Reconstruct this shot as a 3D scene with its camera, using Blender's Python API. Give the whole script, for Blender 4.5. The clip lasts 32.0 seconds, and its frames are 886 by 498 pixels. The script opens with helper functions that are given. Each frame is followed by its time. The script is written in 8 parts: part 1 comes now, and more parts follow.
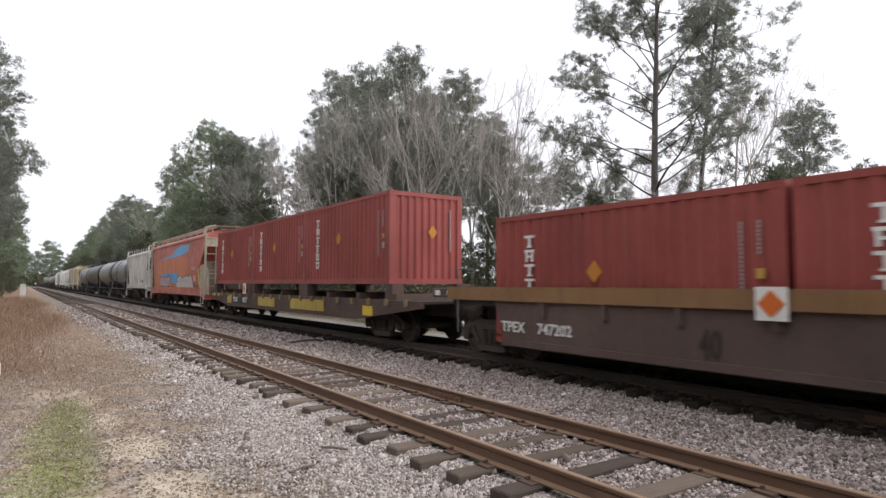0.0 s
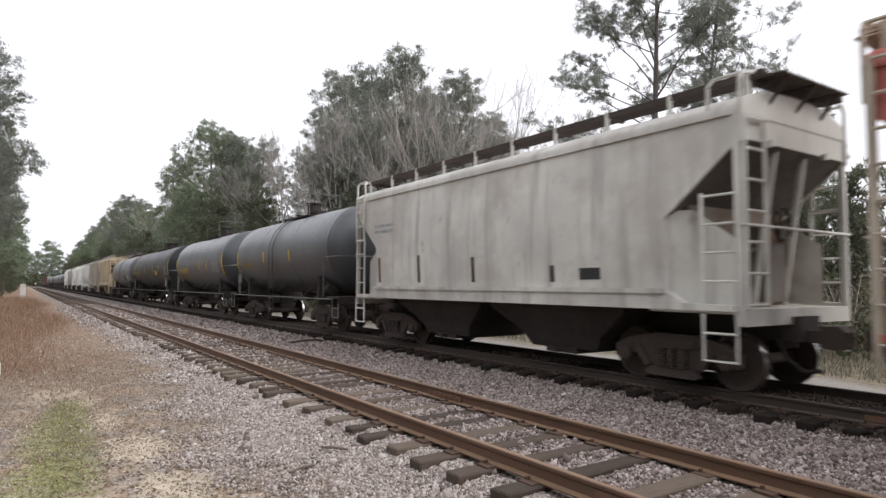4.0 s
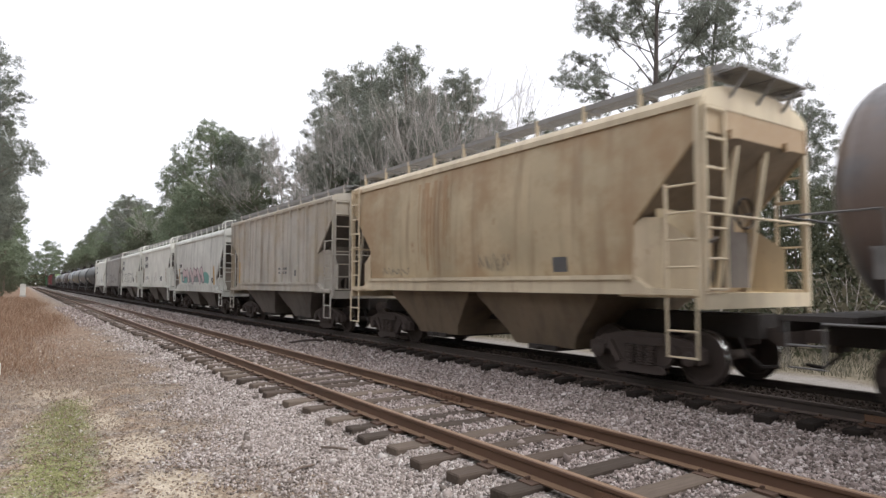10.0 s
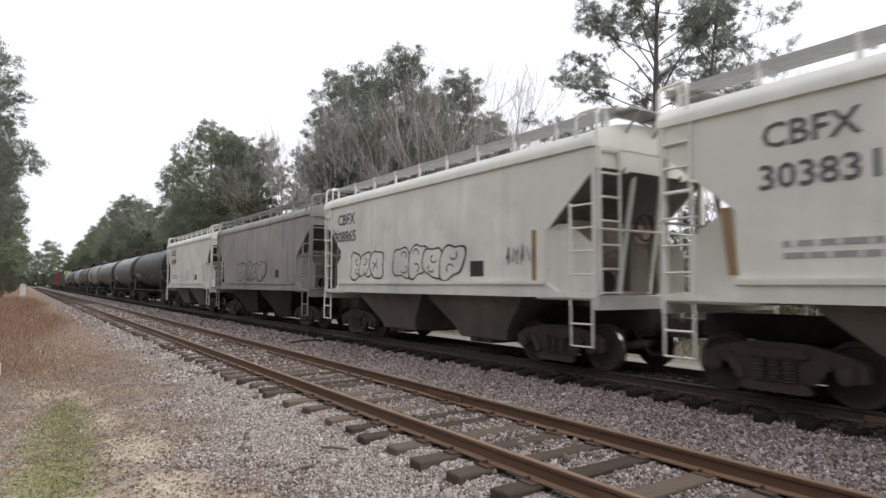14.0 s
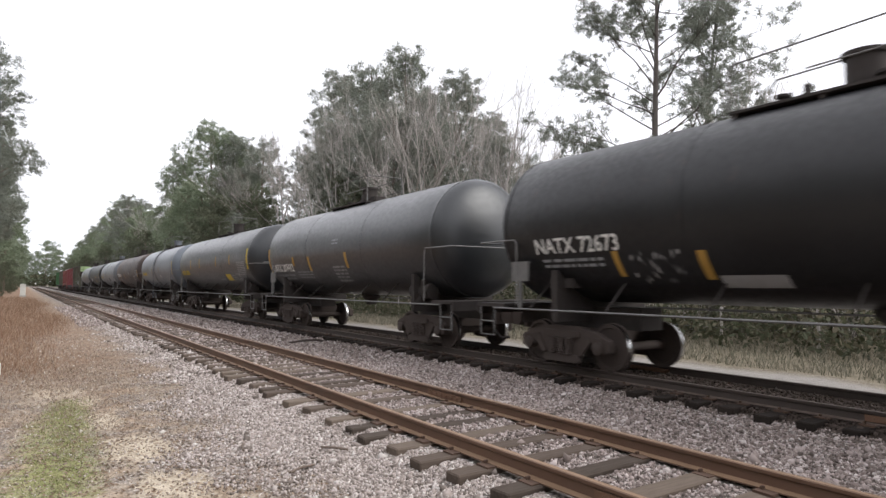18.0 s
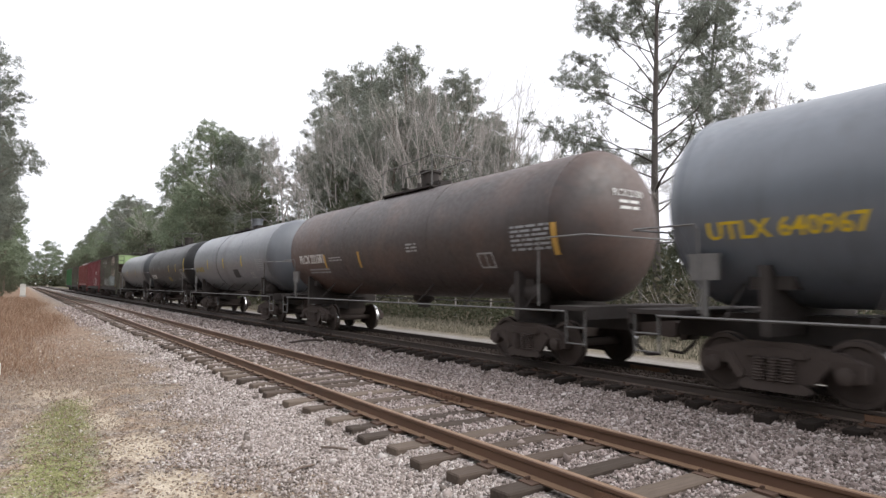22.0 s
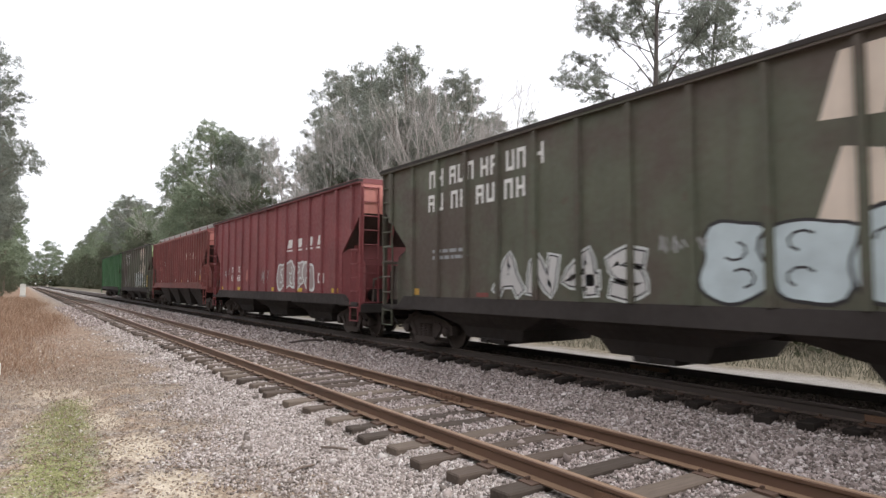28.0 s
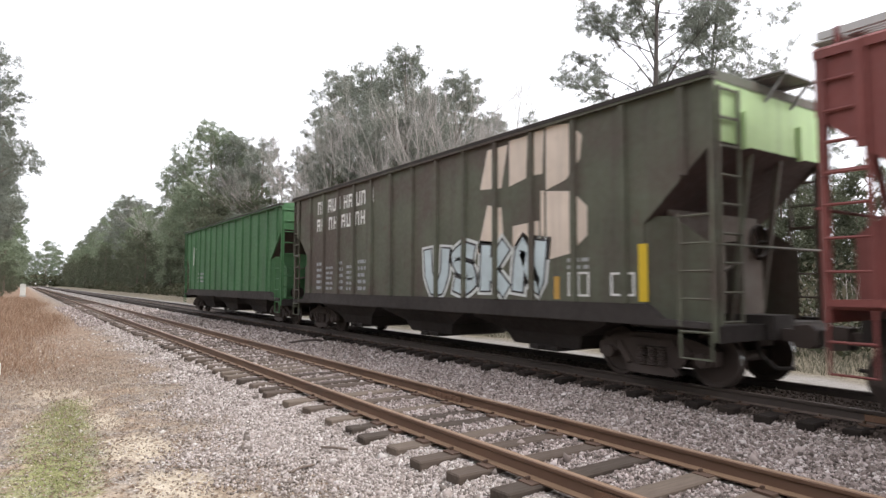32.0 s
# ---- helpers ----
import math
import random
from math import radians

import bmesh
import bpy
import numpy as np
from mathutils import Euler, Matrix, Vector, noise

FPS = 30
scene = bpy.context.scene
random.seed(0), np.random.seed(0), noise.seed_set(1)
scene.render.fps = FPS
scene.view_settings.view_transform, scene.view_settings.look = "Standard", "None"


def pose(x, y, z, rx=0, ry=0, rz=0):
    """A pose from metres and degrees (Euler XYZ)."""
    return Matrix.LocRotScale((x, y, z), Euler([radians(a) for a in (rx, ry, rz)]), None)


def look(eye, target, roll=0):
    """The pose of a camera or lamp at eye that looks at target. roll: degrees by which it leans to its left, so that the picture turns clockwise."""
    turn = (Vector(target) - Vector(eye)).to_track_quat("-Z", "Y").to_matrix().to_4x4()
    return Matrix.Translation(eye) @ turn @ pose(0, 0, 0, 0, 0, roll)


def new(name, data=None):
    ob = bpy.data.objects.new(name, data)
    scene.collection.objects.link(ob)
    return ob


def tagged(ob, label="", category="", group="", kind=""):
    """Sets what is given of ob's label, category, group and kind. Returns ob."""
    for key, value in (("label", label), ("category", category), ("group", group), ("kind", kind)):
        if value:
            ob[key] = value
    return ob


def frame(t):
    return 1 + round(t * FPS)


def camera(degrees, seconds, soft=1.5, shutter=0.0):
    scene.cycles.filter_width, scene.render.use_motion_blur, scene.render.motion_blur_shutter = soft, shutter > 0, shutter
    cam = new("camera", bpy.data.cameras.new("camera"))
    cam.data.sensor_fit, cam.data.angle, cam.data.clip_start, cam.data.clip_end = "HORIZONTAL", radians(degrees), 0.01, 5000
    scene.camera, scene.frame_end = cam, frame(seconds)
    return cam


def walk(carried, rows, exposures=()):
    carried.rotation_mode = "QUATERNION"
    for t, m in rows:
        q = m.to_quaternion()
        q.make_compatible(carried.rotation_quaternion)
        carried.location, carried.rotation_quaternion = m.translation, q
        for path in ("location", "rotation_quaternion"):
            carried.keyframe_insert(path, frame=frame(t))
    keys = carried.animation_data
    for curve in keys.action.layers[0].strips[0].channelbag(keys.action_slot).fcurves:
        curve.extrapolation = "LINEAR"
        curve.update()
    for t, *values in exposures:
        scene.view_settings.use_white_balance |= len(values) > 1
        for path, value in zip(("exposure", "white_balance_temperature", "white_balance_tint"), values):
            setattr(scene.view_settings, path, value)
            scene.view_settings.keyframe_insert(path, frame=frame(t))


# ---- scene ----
cam = camera(71.0, 32.0, soft=1.4, shutter=0.22)
EYE = Vector((0.0, 0.0, 1.592))
YAW, PITCH = radians(34.06), radians(3.30)
AIM = EYE + Vector((math.sin(YAW) * math.cos(PITCH), math.cos(YAW) * math.cos(PITCH), math.sin(PITCH)))
walk(cam, [(0.0, look(EYE, AIM, 0.176)), (32.0, look(EYE, AIM, 0.176))],
     [(0, 0.18), (4, 0.22), (7, 0.32), (10, 0.27), (12, 0.28), (13, 0.19), (14, 0.03), (16.8, 0.03), (18, 0.38), (22, 0.4), (25, 0.38), (28, 0.55), (32, 0.72)])

# ---- plan: x across the tracks, y along them away from the camera, z up from the siding's rail top
SIDING, MAIN = 4.674, 9.534          # centre lines of the two tracks
MAIN_Z = 0.05
GAUGE = 1.505                        # between rail head centres
SPEEDS = [(0, 11.86), (4, 11.97), (8, 12.09), (12, 12.31), (16, 12.53), (20, 12.61), (24, 12.28), (28, 11.75), (32, 11.43)]


def run(t):
    """How far the train has come by t seconds."""
    s = 0.0
    for (a, va), (b, vb) in zip(SPEEDS, SPEEDS[1:]):
        if t <= a:
            break
        u = (min(t, b) - a) / (b - a)
        s += (b - a) * (va * (u - u * u / 2) + vb * u * u / 2)
    return s


# ---- world and sun: a bright overcast sky
world = bpy.data.worlds.new("overcast_sky")
scene.world = world
world.use_nodes = True
wn, wl = world.node_tree.nodes, world.node_tree.links
wn.clear()
sky = wn.new("ShaderNodeTexSky")
sky.sky_type, sky.sun_disc = "NISHITA", False
sky.sun_elevation, sky.sun_rotation = radians(40), radians(143)
sky.air_density, sky.dust_density, sky.ozone_density = 1.0, 6.0, 1.0
pale = wn.new("ShaderNodeHueSaturation")
pale.inputs["Saturation"].default_value = 0.06
veil = wn.new("ShaderNodeMixRGB")
veil.inputs["Fac"].default_value = 0.86
veil.inputs["Color2"].default_value = (11.65, 11.7, 12.55, 1)
wbg = wn.new("ShaderNodeBackground")
wbg.inputs["Strength"].default_value = 0.1
wout = wn.new("ShaderNodeOutputWorld")
wl.new(sky.outputs["Color"], pale.inputs["Color"])
wl.new(pale.outputs["Color"], veil.inputs["Color1"])
wl.new(veil.outputs["Color"], wbg.inputs["Color"])
wl.new(wbg.outputs["Background"], wout.inputs["Surface"])
sun = new("sun", bpy.data.lights.new("sun", "SUN"))
sun.data.energy, sun.data.angle, sun.data.color = 1.4, radians(40), (1.0, 0.97, 0.93)
sun.matrix_world = look((45, -60, 62), (0, 0, 0))
# ---- materials
MATS = {}


def tree_of(name):
    m = bpy.data.materials.new(name)
    m.use_nodes = True
    nt = m.node_tree
    return m, nt, nt.nodes["Principled BSDF"]


def ramp(nt, fac, stops):
    r = nt.nodes.new("ShaderNodeValToRGB")
    e = r.color_ramp.elements
    while len(e) < len(stops):
        e.new(0.5)
    for el, (p, c) in zip(e, stops):
        el.position, el.color = p, (*c, 1)
    nt.links.new(fac, r.inputs["Fac"])
    return r.outputs["Color"]


def noise_tex(nt, scale, detail=4, stretch=(1, 1, 1), kind="Object", rough=0.55):
    co = nt.nodes.new("ShaderNodeTexCoord")
    mp = nt.nodes.new("ShaderNodeMapping")
    mp.inputs["Scale"].default_value = stretch
    n = nt.nodes.new("ShaderNodeTexNoise")
    n.inputs["Scale"].default_value, n.inputs["Detail"].default_value = scale, detail
    n.inputs["Roughness"].default_value = rough
    nt.links.new(co.outputs[kind], mp.inputs["Vector"])
    nt.links.new(mp.outputs["Vector"], n.inputs["Vector"])
    return n.outputs["Fac"]


def mix(nt, fac, a, b, blend="MIX"):
    m = nt.nodes.new("ShaderNodeMixRGB")
    m.blend_type = blend
    for sock, v in (("Fac", fac), ("Color1", a), ("Color2", b)):
        if isinstance(v, (int, float)):
            m.inputs[sock].default_value = v
        elif isinstance(v, tuple):
            m.inputs[sock].default_value = (*v, 1)
        else:
            nt.links.new(v, m.inputs[sock])
    return m.outputs["Color"]


def bump(nt, b, height, strength=0.3, dist=0.02):
    n = nt.nodes.new("ShaderNodeBump")
    n.inputs["Strength"].default_value, n.inputs["Distance"].default_value = strength, dist
    nt.links.new(height, n.inputs["Height"])
    nt.links.new(n.outputs["Normal"], b.inputs["Normal"])


def paint(name, base, rust=(0.13, 0.06, 0.035), wear=0.4, streak=0.35, rough=0.5, metal=0.0, stain=(0.06, 0.05, 0.045), coat=0.0, gloss=0.5, patch=None, coat_rough=0.3, coat_ior=1.5, spill=None):
    """Weathered paint on steel: patchy fading, run-off streaks, rust spots."""
    if name in MATS:
        return MATS[name]
    m, nt, b = tree_of(name)
    big = noise_tex(nt, 0.55, 5)
    col = mix(nt, ramp(nt, big, [(0.32, (0, 0, 0)), (0.72, (1, 1, 1))]), tuple(c * 0.78 for c in base), tuple(min(1, c * 1.16 + 0.008) for c in base))
    run_off = ramp(nt, noise_tex(nt, 1.0, 6, (3.2, 3.2, 0.22)), [(0.5, (0, 0, 0)), (0.78, (streak,) * 3)])
    col = mix(nt, run_off, col, stain)
    spots = ramp(nt, noise_tex(nt, 2.6, 8, (1, 1, 0.7), rough=0.7), [(0.6, (0, 0, 0)), (0.72, (wear,) * 3)])
    col = mix(nt, spots, col, rust)
    if patch:
        where = ramp(nt, noise_tex(nt, 0.32, 7, (1, 1, 1.3), rough=0.62), [(0.45, (0, 0, 0)), (0.58, (0.85,) * 3)])
        col = mix(nt, where, col, patch)
    if spill:
        # what has run down the side from the filling hatch
        co, sep = nt.nodes.new("ShaderNodeTexCoord"), nt.nodes.new("ShaderNodeSeparateXYZ")
        nt.links.new(co.outputs["Object"], sep.inputs[0])
        off, wide = nt.nodes.new("ShaderNodeMath"), nt.nodes.new("ShaderNodeMath")
        off.operation, off.inputs[1].default_value = "SUBTRACT", 0.1
        wide.operation = "ABSOLUTE"
        nt.links.new(sep.outputs["Y"], off.inputs[0])
        nt.links.new(off.outputs[0], wide.inputs[0])
        add = nt.nodes.new("ShaderNodeMath")
        nt.links.new(wide.outputs[0], add.inputs[0])
        nt.links.new(noise_tex(nt, 1.0, 6, (1, 2.6, 0.16)), add.inputs[1])
        col = mix(nt, ramp(nt, add.outputs[0], [(0.62, (0.75,) * 3), (1.0, (0, 0, 0))]), col, spill)
    nt.links.new(col, b.inputs["Base Color"])
    b.inputs["Metallic"].default_value = metal
    b.inputs["Coat IOR"].default_value = coat_ior
    b.inputs["Specular IOR Level"].default_value = gloss
    fine = noise_tex(nt, 9, 6)
    rr = ramp(nt, fine, [(0.3, (max(0.05, rough - 0.1),) * 3), (0.7, (min(1, rough + 0.16),) * 3)])
    nt.links.new(rr, b.inputs["Roughness"])
    b.inputs["Coat Weight"].default_value, b.inputs["Coat Roughness"].default_value = coat, coat_rough
    bump(nt, b, noise_tex(nt, 2.2, 3), 0.08 if coat else 0.2, 0.01)
    MATS[name] = m
    return m


def plain(name, base, rough=0.6, metal=0.0, vary=0.25, scale=6.0):
    if name in MATS:
        return MATS[name]
    m, nt, b = tree_of(name)
    n = noise_tex(nt, scale, 6)
    col = mix(nt, n, tuple(c * (1 - vary) for c in base), tuple(min(1, c * (1 + vary)) for c in base))
    nt.links.new(col, b.inputs["Base Color"])
    b.inputs["Roughness"].default_value, b.inputs["Metallic"].default_value = rough, metal
    bump(nt, b, noise_tex(nt, scale * 4, 4), 0.2, 0.01)
    MATS[name] = m
    return m


def island(name, stops, rough=0.9, obj=False, dust=0.14):
    """Colour varied from piece to piece."""
    m, nt, b = tree_of(name)
    g = nt.nodes.new("ShaderNodeObjectInfo" if obj else "ShaderNodeNewGeometry")
    col = ramp(nt, g.outputs["Random" if obj else "Random Per Island"], stops)
    n = noise_tex(nt, 14 if not obj else 5, 6, (1, 1, 1) if not obj else (0.6, 6, 6))
    col = mix(nt, n, mix(nt, 0.45, col, (0.02, 0.017, 0.014)), mix(nt, dust, col, (0.55, 0.49, 0.43)))
    nt.links.new(col, b.inputs["Base Color"])
    b.inputs["Roughness"].default_value = rough
    b.inputs["Specular IOR Level"].default_value = 0.15
    bump(nt, b, n, 0.5, 0.01)
    return m


STEEL_DARK = paint("grimy_black_steel", (0.046, 0.039, 0.036), (0.085, 0.052, 0.038), wear=0.4, rough=0.78, gloss=0.22)
BOGIE = paint("rusty_bogie_steel", (0.074, 0.057, 0.05), (0.115, 0.068, 0.047), wear=0.5, rough=0.8, gloss=0.25)
TREAD = plain("polished_wheel_tread", (0.5, 0.5, 0.5), 0.25, 1.0, 0.1)
RUSTY_RAIL = paint("rusty_rail_steel", (0.16, 0.085, 0.05), (0.09, 0.045, 0.028), 0.5, 0.1, 0.75)
YELLOW = plain("yellow_reflective_tape", (0.62, 0.43, 0.02), 0.5, 0, 0.12)
WHITE = plain("white_stencil_paint", (0.72, 0.71, 0.68), 0.6, 0, 0.12)
GREYMARK = plain("grey_stencil_paint", (0.36, 0.36, 0.36), 0.6, 0, 0.2)
BLACK = plain("black_stencil_paint", (0.03, 0.03, 0.032), 0.6, 0, 0.2)


AMBER = plain("amber_reflective_tape", (0.48, 0.28, 0.06), 0.5, 0, 0.12)


# ---- mesh helpers
def box(bm, x0, x1, y0, y1, z0, z1):
    v = [bm.verts.new((x, y, z)) for x in (x0, x1) for y in (y0, y1) for z in (z0, z1)]
    for f in ((0, 1, 3, 2), (4, 6, 7, 5), (0, 4, 5, 1), (2, 3, 7, 6), (0, 2, 6, 4), (1, 5, 7, 3)):
        bm.faces.new([v[i] for i in f])
    return v


def prism(bm, pts, y0, y1):
    """A profile in x, z drawn out along y."""
    a = [bm.verts.new((x, y0, z)) for x, z in pts]
    b = [bm.verts.new((x, y1, z)) for x, z in pts]
    n = len(pts)
    for i in range(n):
        bm.faces.new((a[i], a[(i + 1) % n], b[(i + 1) % n], b[i]))
    bm.faces.new(a[::-1])
    bm.faces.new(b)


def slab(bm, pts, x0, x1):
    """A profile in y, z drawn out along x."""
    a = [bm.verts.new((x0, y, z)) for y, z in pts]
    b = [bm.verts.new((x1, y, z)) for y, z in pts]
    n = len(pts)
    for i in range(n):
        bm.faces.new((a[i], a[(i + 1) % n], b[(i + 1) % n], b[i]))
    bm.faces.new(a[::-1])
    bm.faces.new(b)


def rod(bm, a, b, r, seg=6, r2=None, caps=True):
    a, b = Vector(a), Vector(b)
    q = (b - a).to_track_quat("Z", "Y")
    r2 = r if r2 is None else r2
    ra = [bm.verts.new(a + q @ Vector((r * math.cos(2 * math.pi * i / seg), r * math.sin(2 * math.pi * i / seg), 0))) for i in range(seg)]
    rb = [bm.verts.new(b + q @ Vector((r2 * math.cos(2 * math.pi * i / seg), r2 * math.sin(2 * math.pi * i / seg), 0))) for i in range(seg)]
    for i in range(seg):
        bm.faces.new((ra[i], ra[(i + 1) % seg], rb[(i + 1) % seg], rb[i]))
    if caps:
        bm.faces.new(ra[::-1])
        bm.faces.new(rb)


def pipe(bm, pts, r, seg=5):
    """One bent tube through the points."""
    pts = [Vector(p) for p in pts]
    ways = [(q - p).normalized() for p, q in zip(pts, pts[1:])]
    side, rings = ways[0].orthogonal().normalized(), []
    for i, p in enumerate(pts):
        d = (ways[max(0, i - 1)] + ways[min(i, len(ways) - 1)]).normalized()
        side = (side - d * side.dot(d)).normalized()
        up = d.cross(side)
        rings.append([bm.verts.new(p + (side * math.cos(2 * math.pi * k / seg) + up * math.sin(2 * math.pi * k / seg)) * r) for k in range(seg)])
    for A, B in zip(rings, rings[1:]):
        for k in range(seg):
            bm.faces.new((A[k], A[(k + 1) % seg], B[(k + 1) % seg], B[k]))
    bm.faces.new(rings[0][::-1])
    bm.faces.new(rings[-1])


def lathe(bm, prof, axis="y", seg=32, centre=(0, 0, 0)):
    """Rings of (place along the axis, radius) turned about it; radius 0 closes an end."""
    rings = []
    for p, r in prof:
        ring = []
        for i in range(seg if r > 0 else 1):
            a = 2 * math.pi * i / seg
            c, s = r * math.cos(a), r * math.sin(a)
            v = {"x": (p, c, s), "y": (s, p, c), "z": (c, s, p)}[axis]
            ring.append(bm.verts.new(Vector(v) + Vector(centre)))
        rings.append(ring)
    for A, B in zip(rings, rings[1:]):
        for i in range(seg):
            j = (i + 1) % seg
            if len(A) == 1 and len(B) == 1:
                continue
            if len(A) == 1:
                bm.faces.new((A[0], B[j], B[i]))
            elif len(B) == 1:
                bm.faces.new((A[i], A[j], B[0]))
            else:
                bm.faces.new((A[i], A[j], B[j], B[i]))


def mesh_of(name, bm, material, smooth=False):
    bmesh.ops.recalc_face_normals(bm, faces=bm.faces)
    me = bpy.data.meshes.new(name)
    bm.to_mesh(me)
    bm.free()
    me.materials.append(material)
    if smooth:
        me.polygons.foreach_set("use_smooth", [True] * len(me.polygons))
        me.set_sharp_from_angle(angle=radians(35))
    return me


def part(name, bm, material, parent, label="", at=None, smooth=False):
    me = bm if isinstance(bm, bpy.types.Mesh) else mesh_of(name, bm, material, smooth)
    ob = new(name, me)
    ob.parent = parent
    if at:
        ob.location = at
    if label:
        tagged(ob, label)
    return ob


def thing(name, label, category, group="", kind=""):
    return tagged(new(name), label, category, group, kind)


def fix(name, bm, material, kind="structure", label="", category="", smooth=False):
    ob = new(name, mesh_of(name, bm, material, smooth))
    return tagged(ob, label, category, "", kind)


def lettering(text, size, material, squash=0.8, bold=0.0):
    """Lettering as a thin mesh: reads along +y when seen from -x, its lower corner at the origin."""
    cu = bpy.data.curves.new("lettering", "FONT")
    cu.body, cu.size, cu.extrude, cu.resolution_u = text, size / 0.7, 0.004, 2
    cu.offset = bold
    tmp = bpy.data.objects.new("lettering", cu)
    scene.collection.objects.link(tmp)
    bpy.context.view_layer.update()
    me = bpy.data.meshes.new_from_object(tmp.evaluated_get(bpy.context.evaluated_depsgraph_get()))
    bpy.data.objects.remove(tmp)
    # font x runs to -y (to the viewer's right on the near side), font y up
    m = Matrix(((0, 0, -1, 0), (-squash, 0, 0, 0), (0, 1, 0, 0), (0, 0, 0, 1)))
    me.transform(m)
    me.materials.clear()
    me.materials.append(material)
    return me
# ---- ground
def lay(x, y):
    """Height of the ground."""
    prof = [(-1500, -0.1), (-40, -0.15), (-6, -0.35), (1.6, -0.37), (2.5, -0.365), (3.0, -0.33), (3.3, -0.285), (3.62, -0.225), (5.9, -0.195), (6.4, -0.26), (7.3, -0.275),
            (7.8, -0.265), (8.2, -0.235), (8.55, -0.15), (9.0, -0.10), (10.2, -0.09), (10.9, -0.15), (11.5, -0.35), (12.2, -0.42), (15.0, -0.40), (19.0, -0.1), (30, 0.5), (80, 1.5), (1500, 2.0)]
    for (a, za), (b, zb) in zip(prof, prof[1:]):
        if x <= b:
            u = (x - a) / (b - a)
            z = za + (zb - za) * u
            break
    else:
        z = 2.0
    n = noise.noise((x * 0.35, y * 0.35, 0)) * 0.06 + noise.noise((x * 1.7, y * 1.7, 3)) * 0.018
    if 3.0 < x < 6.5 or 7.6 < x < 11.2:
        n *= 0.35
    if x < 0.5 and y > 18:
        z += 0.25 * min(1, (0.5 - x) / 4) * min(1, (y - 18) / 20)
    return z + n


def graded(a, b, near, far, centre):
    out, v = [a], a
    while v < b:
        v += near + (far - near) * min(1.0, (abs(v - centre) / 400.0)) + abs(v - centre) * 0.02
        out.append(min(v, b))
    return out


def ground_material():
    m, nt, b = tree_of("gravel_dirt_and_grass_ground")
    geo = nt.nodes.new("ShaderNodeNewGeometry")
    sep = nt.nodes.new("ShaderNodeSeparateXYZ")
    nt.links.new(geo.outputs["Position"], sep.inputs[0])

    def math_node(op, a, c=None, clamp=False):
        n = nt.nodes.new("ShaderNodeMath")
        n.operation, n.use_clamp = op, clamp
        for i, v in enumerate((a, c)):
            if v is None:
                continue
            if isinstance(v, (int, float)):
                n.inputs[i].default_value = v
            else:
                nt.links.new(v, n.inputs[i])
        return n.outputs[0]

    wob = noise_tex(nt, 0.5, 6, kind="Object")
    fine = noise_tex(nt, 5, 8, kind="Object", rough=0.7)
    x = math_node("ADD", sep.outputs["X"], math_node("MULTIPLY", math_node("SUBTRACT", wob, 0.5), 1.2))
    x = math_node("ADD", x, math_node("MULTIPLY", math_node("SUBTRACT", fine, 0.5), 0.7))

    def band(lo, hi, soft):
        up = math_node("DIVIDE", math_node("SUBTRACT", x, lo - soft / 2), soft, True)
        dn = math_node("DIVIDE", math_node("SUBTRACT", hi + soft / 2, x), soft, True)
        return math_node("MULTIPLY", up, dn)

    # crushed stone: cells of their own grey
    vor = nt.nodes.new("ShaderNodeTexVoronoi")
    vor.inputs["Scale"].default_value = 26
    co = nt.nodes.new("ShaderNodeTexCoord")
    nt.links.new(co.outputs["Object"], vor.inputs["Vector"])
    cell = nt.nodes.new("ShaderNodeSeparateColor")
    nt.links.new(vor.outputs["Color"], cell.inputs[0])
    gravel = ramp(nt, cell.outputs[0], [(0.0, (0.17, 0.145, 0.13)), (0.35, (0.32, 0.28, 0.25)), (0.7, (0.45, 0.40, 0.37)), (1.0, (0.64, 0.59, 0.56))])
    gravel = mix(nt, ramp(nt, vor.outputs["Distance"], [(0.25, (0, 0, 0)), (0.6, (0.7, 0.7, 0.7))]), gravel, (0.07, 0.062, 0.055))
    dirt = ramp(nt, fine, [(0.25, (0.25, 0.205, 0.155)), (0.5, (0.39, 0.325, 0.255)), (0.75, (0.51, 0.43, 0.345))])
    litter = ramp(nt, noise_tex(nt, 9, 8, kind="Object", rough=0.8), [(0.35, (0.19, 0.13, 0.09)), (0.55, (0.40, 0.30, 0.215)), (0.75, (0.54, 0.43, 0.325))])
    dirt = mix(nt, ramp(nt, noise_tex(nt, 0.9, 6, kind="Object"), [(0.42, (0, 0, 0)), (0.6, (0.9, 0.9, 0.9))]), dirt, litter)
    dirt = mix(nt, ramp(nt, noise_tex(nt, 2.2, 8, kind="Object"), [(0.45, (0, 0, 0)), (0.6, (0.75, 0.75, 0.75))]), dirt, gravel)
    col = mix(nt, band(2.75, 30, 1.9), dirt, gravel)
    # main track bed: brown grime plus the train's shade, both in this colour
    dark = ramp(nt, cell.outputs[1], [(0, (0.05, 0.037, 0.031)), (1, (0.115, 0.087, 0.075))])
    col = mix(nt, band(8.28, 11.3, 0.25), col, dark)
    road = ramp(nt, fine, [(0.3, (0.23, 0.21, 0.19)), (0.7, (0.36, 0.335, 0.31))])
    col = mix(nt, band(11.2, 14.2, 0.5), col, road)
    turf = ramp(nt, noise_tex(nt, 3, 8, kind="Object", rough=0.75), [(0.3, (0.11, 0.095, 0.065)), (0.5, (0.21, 0.18, 0.13)), (0.72, (0.31, 0.27, 0.20))])
    col = mix(nt, band(14.3, 2000, 0.8), col, turf)
